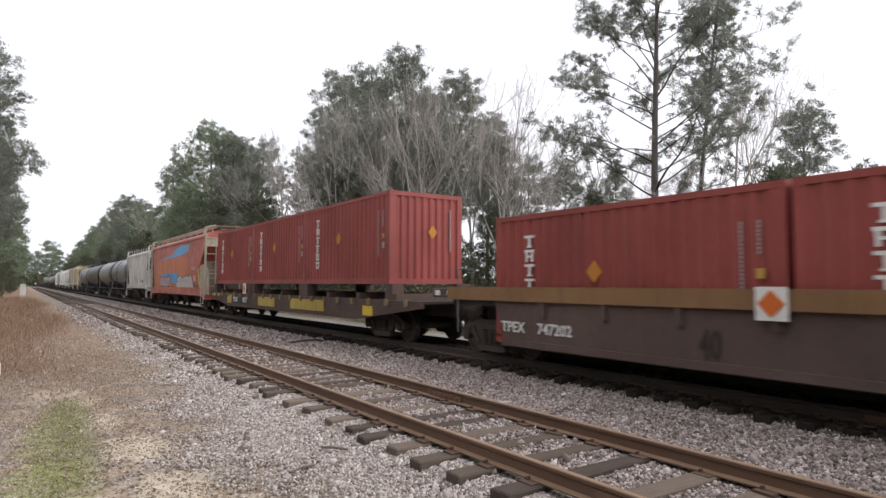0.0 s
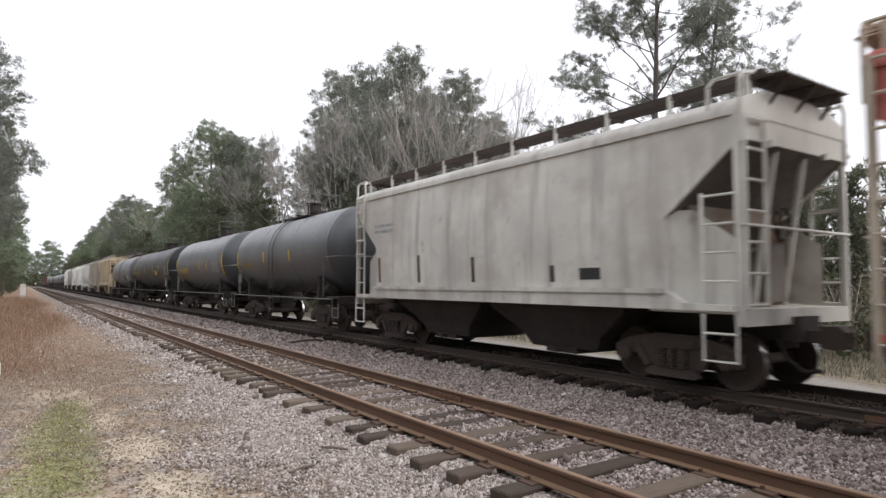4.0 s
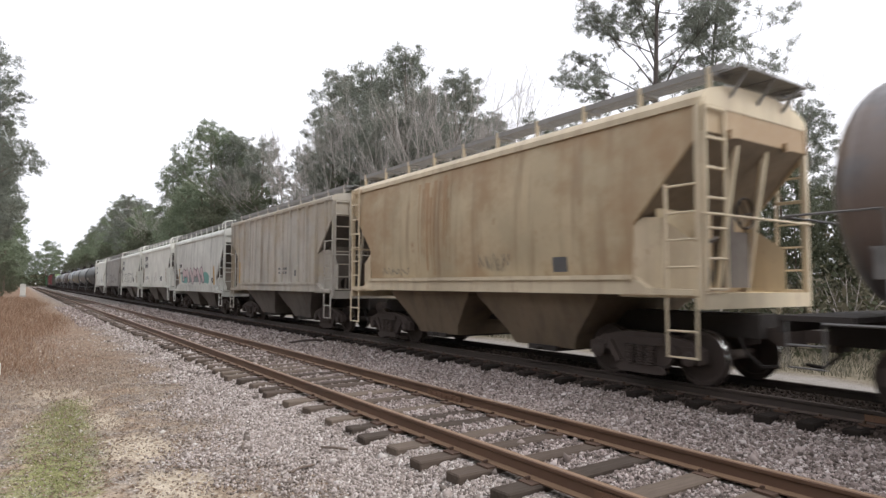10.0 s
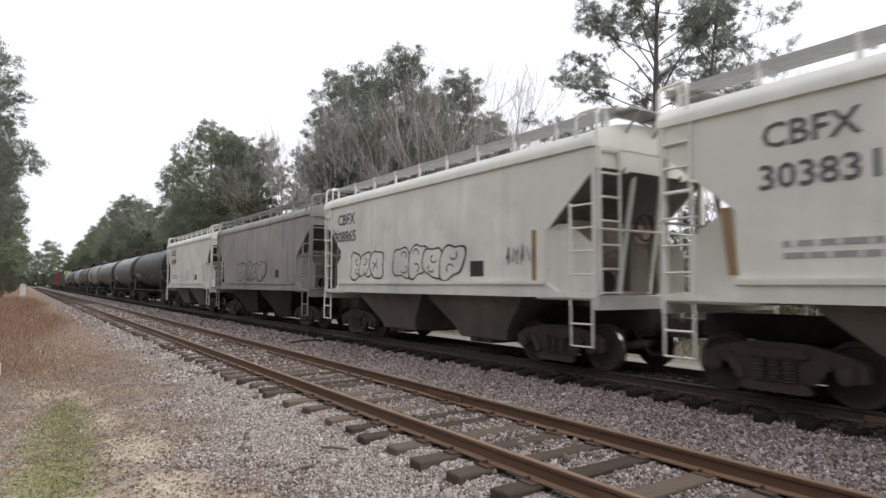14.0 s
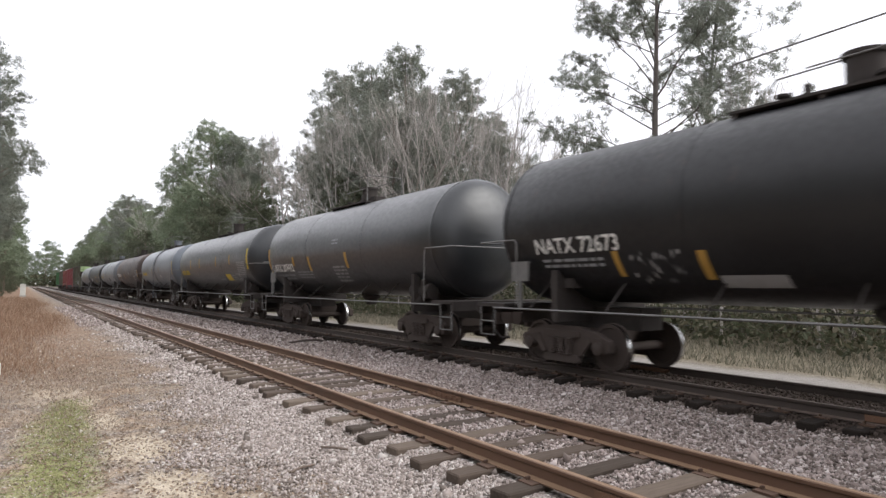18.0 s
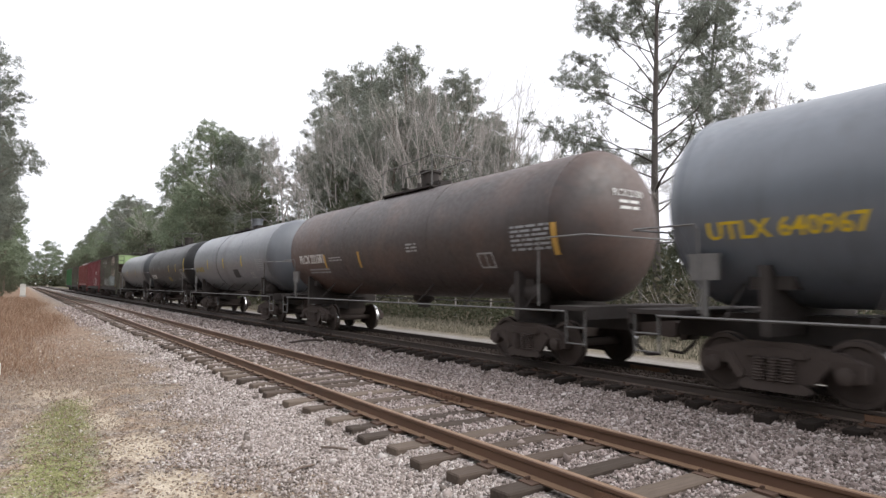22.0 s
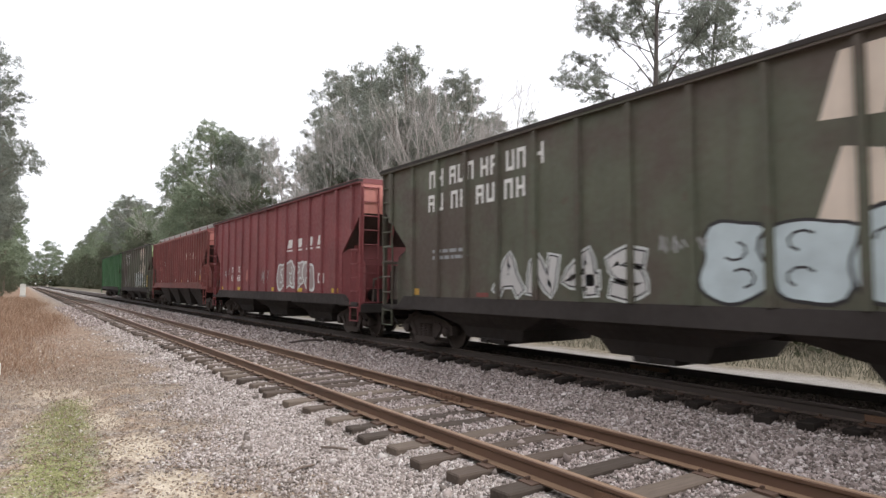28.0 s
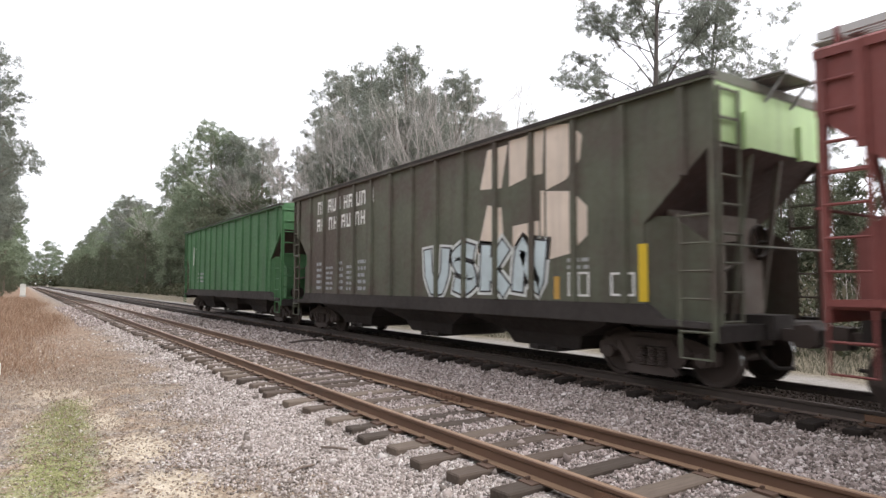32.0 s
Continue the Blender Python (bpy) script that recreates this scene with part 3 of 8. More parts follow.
        part("handrail", hr, GREY_PIPE, car)
    # bottom outlet, brake gear
    lo = bmesh.new()
    lathe(lo, [(zc - r - 0.22, 0), (zc - r - 0.22, 0.17), (zc - r - 0.08, 0.3), (zc - r + 0.2, 0.32)], "z", 16)
    box(lo, -0.12, 0.12, -0.14, 0.14, zc - r - 0.32, zc - r - 0.1)
    part("bottom_outlet", lo, STEEL_DARK, car, smooth=True)
    res = bmesh.new()
    lathe(res, [(-h + 1.0, 0), (-h + 1.04, 0.2), (-h + 1.9, 0.2), (-h + 1.94, 0)], "y", 16, (-0.95, 0.25, 1.38))
    part("air_reservoir", res, colour if rough > 0.6 else STEEL_DARK, car, smooth=True)
    # record box on a post over the rear truck
    rb = bmesh.new()
    box(rb, -1.46, -1.40, h - 1.2, h - 0.75, 1.62, 1.98)
    box(rb, -1.47, -1.39, h - 1.22, h - 0.73, 1.96, 2.0)
    cabinet_box = part("record_box", rb, GREY_PIPE, car)
    rb = bmesh.new()
    rod(rb, (-1.43, h - 0.97, 1.06), (-1.43, h - 0.97, 1.63), 0.045)
    part("box_post", rb, GREY_PIPE, cabinet_box)
    # top works
    top = zc + r
    half_l = 1.75 if dome == "big" else 1.35
    walkw = bmesh.new()
    for sx in (-1, 1):
        box(walkw, min(sx * 0.42, sx * 0.66), max(sx * 0.42, sx * 0.66), -half_l, half_l, top - 0.07, top - 0.03)
    for y in (-half_l, half_l):
        box(walkw, -0.42, 0.42, y - 0.12, y + 0.12, top - 0.07, top - 0.03)
    for y in (-half_l + 0.1, 0, half_l - 0.1):
        box(walkw, -0.64, 0.64, y - 0.03, y + 0.03, top - 0.24, top - 0.07)
    part("top_platform", walkw, STEEL_DARK, car, at=(0, works, 0))
    for sx in (-0.63, 0.63):
        rl = bmesh.new()
        pipe(rl, [(sx, half_l, top - 0.05), (sx, half_l, top + 0.6), (sx, half_l - 0.1, top + 0.7), (sx, -half_l, top + 0.78), (sx, -half_l, top - 0.05)], 0.017)
        rod(rl, (sx, -half_l, top + 0.36), (sx, 0.2, top + 0.34), 0.013)
        part("safety_railing", rl, GREY_PIPE, car, at=(0, works, 0))
    rl = bmesh.new()
    rod(rl, (-0.63, -half_l, top + 0.78), (0.63, -half_l, top + 0.78), 0.017)
    part("railing_bar", rl, GREY_PIPE, car, at=(0, works, 0))
    hd = bmesh.new()
    if dome == "big":
        lathe(hd, [(top - 0.1, 0.42), (top + 0.42, 0.42), (top + 0.42, 0.5), (top + 0.48, 0.5), (top + 0.5, 0)], "z", 24, (0, -0.15, 0))
    else:
        lathe(hd, [(top - 0.1, 0.26), (top + 0.48, 0.26), (top + 0.48, 0.31), (top + 0.54, 0.31), (top + 0.57, 0)], "z", 20, (0, -0.3, 0))
    part("manway", hd, colour if colour in (DIRTY_TANK, BLUE_TANK, LIGHT_TANK) else STEEL_DARK, car, at=(0, works, 0), smooth=True)
    vv = bmesh.new()
    lathe(vv, [(top - 0.05, 0.09), (top + 0.2, 0.09), (top + 0.22, 0.06), (top + 0.34, 0.05), (top + 0.35, 0)], "z", 12, (0.15, 0.55, 0))
    part("safety_valve", vv, STEEL_DARK, car, at=(0, works, 0), smooth=True)
    bx = bmesh.new()
    box(bx, -0.24, 0.24, -half_l + 0.25, -half_l + 0.75, top - 0.06, top + 0.18)
    bmesh.ops.bevel(bx, geom=bx.edges[:], offset=0.04, segments=2, affect="EDGES")
    part("valve_cover", bx, STEEL_DARK, car, at=(0, works, 0))
    for k in (-0.62, 0.72):
        fl = bmesh.new()
        lathe(fl, [(top - 0.04, 0.07), (top + 0.12, 0.07), (top + 0.12, 0.12), (top + 0.16, 0.12), (top + 0.17, 0)], "z", 10, (-0.22, k, 0))
        part("flange", fl, STEEL_DARK, car, at=(0, works, 0), smooth=True)
    # bent side ladder at mid length
    if ladder_mat:
        ld = bmesh.new()
        for k in (-0.21, 0.21):
            pts = [(-1.48, 0.25 + k, 0.55), (-1.5, 0.25 + k, 1.1), (-1.56, 0.25 + k, zc)]
            for i in range(1, 8):
                a = math.radians(i * 9.5)
                pts.append((-(r + 0.07) * math.cos(a), 0.25 + k, zc + (r + 0.07) * math.sin(a)))
            pipe(ld, pts, 0.016)
        for i in range(5):
            rod(ld, (-1.5 - 0.012 * i, 0.04, 0.6 + 0.42 * i), (-1.5 - 0.012 * i, 0.46, 0.6 + 0.42 * i), 0.013)
        for i in range(4):
            a = math.radians(8 + i * 16)
            rod(ld, (-(r + 0.07) * math.cos(a), 0.04, zc + (r + 0.07) * math.sin(a)), (-(r + 0.07) * math.cos(a), 0.46, zc + (r + 0.07) * math.sin(a)), 0.018)
        part("side_ladder", ld, ladder_mat, car)
    if shield:
        for s in (-1, 1):
            sh = bmesh.new()
            y0, y1 = s * (h + 0.015), s * (h + 0.035)
            prism(sh, [(-1.34, 1.2), (-1.42, 2.35), (-1.3, 2.72), (1.3, 2.72), (1.42, 2.35), (1.34, 1.2)], min(y0, y1), max(y0, y1))
            prism(sh, [(-1.3, 2.69), (-1.3, 2.75), (1.3, 2.75), (1.3, 2.69)], min(y1, s * (h - 0.22)), max(y1, s * (h - 0.22)))
            part("head_shield", sh, SHIELD, car, "flat steel shield before the lower tank head")
    for s in (-1, 1):
        truck(car, s * ty)
    ends(car, h + 0.3)
    return car, h






GREY_PIPE = plain("worn_grey_pipe", (0.17, 0.165, 0.16), 0.55, 0.2, 0.3)


def hopper_car(front, rear, colour, label, eave=4.02, roof=4.45, floor_=1.38, sill=0.22, cut=1.22, cut_z=2.55, end_top=3.56, ribs=0, bulge=0.0, walk_mat=None, trim=None, flat_top=False, bays=3,
               sill_mat=None, end_mat=None, loops=True, bay_mat=None, half_w=1.56, under=0.0, slope_mat=None, shear_mat=None, roof_mat=None, raised=0.0):
    """A covered hopper: sides cut back on the slant above the trucks, sloped end sheets, bays below. front, rear: its upper corners."""
    car, h = begin("hopper_car", label, "hopper car", front, rear)
    trim = trim or colour
    sill_mat = sill_mat or trim
    end_mat = end_mat or colour
    bay_mat = bay_mat or colour
    lo = floor_ + sill
    slope = cut / (end_top - cut_z)

    def wide(z):
        if not bulge:
            return half_w
        u = max(0, min(1, (z - lo) / (eave - lo)))
        return half_w - bulge * (1 - math.sin(math.pi * (0.22 + 0.62 * u)))

    def reach(z):
        """How far the side runs out at height z."""
        return h if z >= end_top else h - cut if z <= cut_z else h - (end_top - z) * slope

    levels = sorted({lo, (lo + cut_z) / 2, cut_z, *(cut_z + (end_top - cut_z) * k / 4 for k in (1, 2, 3)), end_top, (end_top + eave) / 2, eave})
    for s in (-1, 1):
        bm = bmesh.new()
        prev, n = None, 8
        for z in levels:
            x, yy = wide(z), reach(z)
            ring = [(bm.verts.new((s * x, -yy + 2 * yy * k / n, z)), bm.verts.new((s * (x - 0.05), -yy + 2 * yy * k / n, z))) for k in range(n + 1)]
            if prev:
                for k in range(n):
                    bm.faces.new((prev[k][0], prev[k + 1][0], ring[k + 1][0], ring[k][0]))
                    bm.faces.new((prev[k][1], ring[k][1], ring[k + 1][1], prev[k + 1][1]))
                for k in (0, n):
                    bm.faces.new((prev[k][0], ring[k][0], ring[k][1], prev[k][1]))
            else:
                for k in range(n):
                    bm.faces.new((ring[k][0], ring[k][1], ring[k + 1][1], ring[k + 1][0]))
            prev = ring
        part("side_sheet", bm, colour, car, smooth=bulge > 0)
        for i in range(ribs):
            y = -h + 0.5 + (2 * h - 1.0) * i / (ribs - 1)
            d = h - abs(y)
            zb = lo if d > cut else max(cut_z, end_top - d / slope)
            rb = bmesh.new()
            x0, x1 = s * (half_w - 0.01), s * (half_w + 0.07)
            ya, yb = y - 0.07, y + 0.07
            pts = [(x0, ya), (x1, ya + 0.025), (x1, yb - 0.025), (x0, yb)]
            va, vb = [rb.verts.new((x, yy, zb)) for x, yy in pts], [rb.verts.new((x, yy, eave - 0.02)) for x, yy in pts]
            for k in range(3):
                rb.faces.new((va[k], va[k + 1], vb[k + 1], vb[k]))
            rb.faces.new(va)
            rb.faces.new(vb)
            part("rib", rb, colour, car)
    # roof with a lip along the eaves
    bm = bmesh.new()
    w = wide(eave)
    if flat_top:
        prism(bm, [(-w - 0.09, eave - 0.03), (-w - 0.09, eave + 0.09), (-1.15, roof), (1.15, roof), (w + 0.09, eave + 0.09), (w + 0.09, eave - 0.03)], -h, h)
        part("roof", bm, colour, car)
        tc = bmesh.new()
        for s in (-1, 1):
            box(tc, min(s * (w - 0.05), s * (w + 0.1)), max(s * (w - 0.05), s * (w + 0.1)), -h - 0.02, h + 0.02, eave + 0.01, eave + 0.075)
        part("top_chord", tc, STEEL_DARK, car)
    else:
        pts = [(-w - 0.05, eave - 0.1), (-w - 0.05, eave)]
        for i in range(9):
            a = math.pi * (1 - (0.07 + 0.86 * i / 8))
            pts.append((w * math.cos(a) / math.cos(math.pi * 0.07), eave + (roof - eave) * math.sin(a)))
        pts += [(w + 0.05, eave), (w + 0.05, eave - 0.1)]
        prism(bm, pts, -h, h)
        part("roof", bm, roof_mat or trim, car, smooth=True)
    for s in (-1, 1):
        w = wide(end_top) - 0.04
        # upright top of the end, then the slope sheet
        bm = bmesh.new()
        slab(bm, [(s * (h - 0.015), end_top), (s * (h - 0.015), eave - 0.02), (s * (h - 0.09), eave - 0.02), (s * (h - 0.09), end_top)], -w, w)
        for k in (-0.8, 0.8):
            box(bm, k - 0.04, k + 0.04, min(s * (h - 0.02), s * (h + 0.05)), max(s * (h - 0.02), s * (h + 0.05)), end_top - 0.05, eave - 0.4)
        part("end_top", bm, end_mat, car)
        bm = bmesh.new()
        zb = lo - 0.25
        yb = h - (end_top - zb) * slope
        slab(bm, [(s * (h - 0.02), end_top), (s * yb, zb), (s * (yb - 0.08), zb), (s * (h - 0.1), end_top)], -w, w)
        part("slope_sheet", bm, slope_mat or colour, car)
        bm = bmesh.new()
        ysh = h - 0.98
        slab(bm, [(s * ysh, floor_ - 0.05), (s * ysh, end_top - 0.98 / slope + 0.05), (s * (ysh - 0.03), end_top - 0.98 / slope + 0.05), (s * (ysh - 0.03), floor_ - 0.05)], -half_w + 0.3, half_w - 0.3)
        part("shear_plate", bm, shear_mat or colour, car)
        # corner sheets, posts and ladders over the trucks
        for sx in (-1, 1):
            cs = bmesh.new()
            xa, xb = sx * (half_w - 0.02), sx * (half_w - 0.32)
            ya, yc, ye = s * (h - cut - 0.02), s * (h - cut + 0.3), s * (h - cut + 0.95)
            prof = [(xa, ya), (sx * (half_w - 0.14), s * (h - cut + 0.1)), (xb, yc), (xb, ye)]
            va = [cs.verts.new((x, y, floor_)) for x, y in prof]
            vb = [cs.verts.new((x, y, cut_z + (0.12 if k < 3 else -0.35))) for k, (x, y) in enumerate(prof)]
            for k in range(3):
                cs.faces.new((va[k], va[k + 1], vb[k + 1], vb[k]))
            part("corner_sheet", cs, trim, car, smooth=True)
            ps = bmesh.new()
            px, py = sx * (half_w - 0.05), s * (h - 0.06)
            box(ps, px - 0.045, px + 0.045, py - 0.045, py + 0.045, floor_ - 0.25, eave - 0.05)
            part("corner_post", ps, trim, car)
            xx = sx * (half_w + 0.02)
            y0, y1 = s * (h - 0.08), s * (h - 0.58)
            for z in (floor_ + 0.35, floor_ + 0.75, floor_ + 1.15, floor_ + 1.55):
                gi = bmesh.new()
                rod(gi, (xx, y0, z), (xx, y1, z), 0.02)
                part("grab_iron", gi, trim, car)
            gi = bmesh.new()
            rod(gi, (xx, y1, floor_ - 0.05), (xx, y1, floor_ + 1.6), 0.028)
            part("stile", gi, trim, car)
            gi = bmesh.new()
            pipe(gi, [(xx, y0, floor_ - 0.1), (xx, y0, 0.5), (xx, y1, 0.5), (xx, y1, floor_ - 0.1)], 0.024)
            rod(gi, (xx, y0 - s * 0.01, 0.88), (xx, y1 + s * 0.01, 0.88), 0.02)
            part("sill_step", gi, trim, car)
        near = -1 if s < 0 else 1
        ladder(car, near * (half_w - 0.32), s * (h + 0.03), floor_, eave - 0.12, trim, 0.5, along=False)
        ladder(car, -near * (half_w + 0.03), s * (h - 0.33), floor_ + 1.5, eave + 0.02, trim, 0.46)
        hz = bmesh.new()
        pipe(hz, [(-half_w, s * (h + 0.02), floor_ + 1.12), (half_w, s * (h + 0.02), floor_ + 1.12)], 0.022)
        part("handrail", hz, trim, car)
        for k in (-0.42, 0.42):
            ps = bmesh.new()
            rod(ps, (k, s * (h - 0.12), end_top + 0.02), (k, s * (h - 0.5), floor_), 0.05)
            part("end_post", ps, trim, car)
        pl = bmesh.new()
        box(pl, -half_w + 0.04, half_w - 0.04, min(s * (h - cut - 0.3), s * h), max(s * (h - cut - 0.3), s * h), floor_ - 0.1, floor_ - 0.03)
        box(pl, -half_w + 0.04, half_w - 0.04, min(s * (h - 0.06), s * h), max(s * (h - 0.06), s * h), floor_ - 0.26, floor_ - 0.03)
        part("end_platform", pl, sill_mat, car)
    # brake gear on the leading end
    bw = bmesh.new()
    lathe(bw, [(-h + 0.34, 0.27), (-h + 0.31, 0.25), (-h + 0.34, 0.23), (-h + 0.37, 0.25), (-h + 0.34, 0.27)], "y", 20, (0.15, 0, floor_ + 1.25))
    for k in range(3):
        a = 2 * math.pi * k / 3
        rod(bw, (0.15, -h + 0.34, floor_ + 1.25), (0.15 + 0.25 * math.cos(a), -h + 0.34, floor_ + 1.25 + 0.25 * math.sin(a)), 0.015)
    part("brake_wheel", bw, STEEL_DARK, car, smooth=True)
    bw = bmesh.new()
    lathe(bw, [(-h + 0.55, 0), (-h + 0.57, 0.2), (-h + 1.35, 0.2), (-h + 1.37, 0)], "y", 14, (-0.62, 0, floor_ + 0.22))
    part("air_reservoir", bw, STEEL_DARK, car, smooth=True)
    bw = bmesh.new()
    box(bw, -0.2, 0.35, -h + 0.4, -h + 0.7, floor_ + 0.05, floor_ + 0.95)
    box(bw, -0.12, 0.1, -h + 0.5, -h + 0.75, floor_ + 0.95, floor_ + 1.25)
    pipe(bw, [(-0.9, -h + 0.5, floor_), (-0.85, -h + 0.5, floor_ + 0.7), (-0.3, -h + 0.55, floor_ + 0.85)], 0.035)
    part("brake_valve", bw, RUST_GREY, car)
    for s in (-1, 1):
        bm = bmesh.new()
        x0, x1 = s * (half_w - 0.12), s * (half_w + 0.035)
        slab(bm, [(-h + 0.1, floor_ - 0.06), (-h + 0.1, floor_ + 0.02), (-h + cut * 0.75, floor_ + 0.04), (-h + cut - 0.02, lo), (h - cut + 0.02, lo), (h - cut * 0.75, floor_ + 0.04), (h - 0.1, floor_ + 0.02), (h - 0.1, floor_ - 0.06)], min(x0, x1), max(x0, x1))
        part("side_sill", bm, sill_mat, car)
    if not flat_top:
        for s in (-1, 1):
            lg = bmesh.new()
            x0, x1 = s * (half_w - 0.03), s * (half_w + 0.075)
            box(lg, min(x0, x1), max(x0, x1), -h + cut, h - cut, lo - 0.045, lo + 0.03)
            part("sill_ledge", lg, sill_mat, car)
    cs = bmesh.new()
    box(cs, -0.3, 0.3, -h - 0.1, h + 0.1, 0.74, 1.1)
    part("centre_sill", cs, STEEL_DARK, car)
    # discharge bays
    span = 2 * (h - cut - 0.75)
    bl = span / bays
    for i in range(bays):
        y0 = -span / 2 + i * bl
        bm = bmesh.new()
        shape = ((half_w - 0.12 - under, lo, 0.02), (half_w - 0.2 - under, lo - 0.38, bl * 0.05), (half_w - 0.45, 0.62 + raised, bl * 0.24), (half_w - 0.55, 0.36 + raised, bl * 0.28))
        v = [bm.verts.new((xx, yy, z)) for w, z, m_ in shape for yy in (y0 + m_, y0 + bl - m_) for xx in (-w, w)]
        for k in (0, 4, 8):
            for a, b_, c, d in ((0, 1, 5, 4), (2, 6, 7, 3), (0, 4, 6, 2), (1, 3, 7, 5)):
                bm.faces.new((v[k + a], v[k + b_], v[k + c], v[k + d]))
        bm.faces.new((v[12], v[14], v[15], v[13]))
        bm.faces.new((v[0], v[1], v[3], v[2]))
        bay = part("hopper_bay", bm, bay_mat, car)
        gt = bmesh.new()
        yc = y0 + bl / 2
        box(gt, -half_w + 0.5, half_w - 0.5, yc - 0.4, yc + 0.4, 0.28 + raised, 0.38 + raised)
        rod(gt, (-half_w + 0.35, yc, 0.33 + raised), (half_w - 0.35, yc, 0.33 + raised), 0.04)
        part("outlet_gate", gt, STEEL_DARK, bay)
    # running boards on the roof
    wm = walk_mat or WALK_GREY
    top = roof + (0.13 if not flat_top else 0.1)
    if not flat_top:
        bk = bmesh.new()
        box(bk, -0.028, 0.028, -0.03, 0.03, 0.02, top - eave + 0.075)
        bracket = mesh_of("board_bracket", bk, trim)
        for sx in (-1, 1):
            wk = bmesh.new()
            for j in range(6):
                xx = sx * (0.70 + 0.42 * j / 5)
                box(wk, xx - 0.014, xx + 0.014, -h - 0.15, h + 0.15, top, top + 0.045)
            box(wk, sx * 1.15 - 0.012, sx * 1.15 + 0.012, -h - 0.15, h + 0.15, top - 0.03, top + 0.065)
            k = -h + 0.1
            while k <= h + 0.01:
                box(wk, sx * 0.92 - 0.24, sx * 0.92 + 0.21, k - 0.03, k + 0.03, top - 0.05, top + 0.002)
                part("board_bracket", bracket, None, car, at=(sx * 1.145, k, eave))
                k += (2 * h - 0.2) / 9
            part("running_board", wk, wm, car)
    for s in (-1, 1):
        wk = bmesh.new()
        y0, y1 = min(s * (h - 0.3), s * (h + 0.32)), max(s * (h - 0.3), s * (h + 0.32))
        xa, xb = (-0.95, 0.95) if not flat_top else (-0.3, 0.75)
        box(wk, xa, xb, y0, y1, top + 0.012, top + 0.035)
        for k in ((-0.75, 0, 0.75) if not flat_top else (-0.15, 0.6)):
            rod(wk, (k, s * (h + 0.28), top + 0.02), (k, s * (h - 0.02), top - 0.35), 0.025)
            box(wk, k - 0.03, k + 0.03, y0, y1, top - 0.01, top + 0.02)
        part("end_walkway", wk, wm, car)
    if loops:
        for s in (-1, 1):
            for sx in (-1, 1):
                rp = bmesh.new()
                x0 = sx * (half_w - 0.04)
                pipe(rp, [(x0, s * (h + 0.0), eave - 0.5), (x0, s * (h + 0.0), roof + 0.02), (x0 - sx * 0.06, s * h, roof + 0.12), (x0 - sx * 0.5, s * h, roof + 0.2)], 0.032, 6)
                pipe(rp, [(x0, s * (h - 0.48), eave), (x0, s * (h - 0.48), roof + 0.02), (x0 - sx * 0.06, s * (h - 0.42), roof + 0.12), (x0 - sx * 0.06, s * h, roof + 0.12)], 0.028, 6)
                part("corner_railing", rp, trim, car)
    hatch = bmesh.new()
    box(hatch, -0.38, 0.38, -h + 0.3, h - 0.3, roof - 0.04, roof + 0.07)
    part("roof_hatch", hatch, trim, car)
    for s in (-1, 1):
        truck(car, s * (h - 1.45))
    ends(car, h - 0.2)
    return car, wide
GALV = plain("galvanised_walkway", (0.45, 0.45, 0.44), 0.6, 0.1, 0.2)
WALK_GREY = plain("dirty_grey_walkway", (0.27, 0.265, 0.26), 0.75, 0, 0.3)


RED_BOX = paint("red_container_paint", (0.285, 0.052, 0.042), (0.13, 0.03, 0.022), 0.25, 0.22, 0.5)


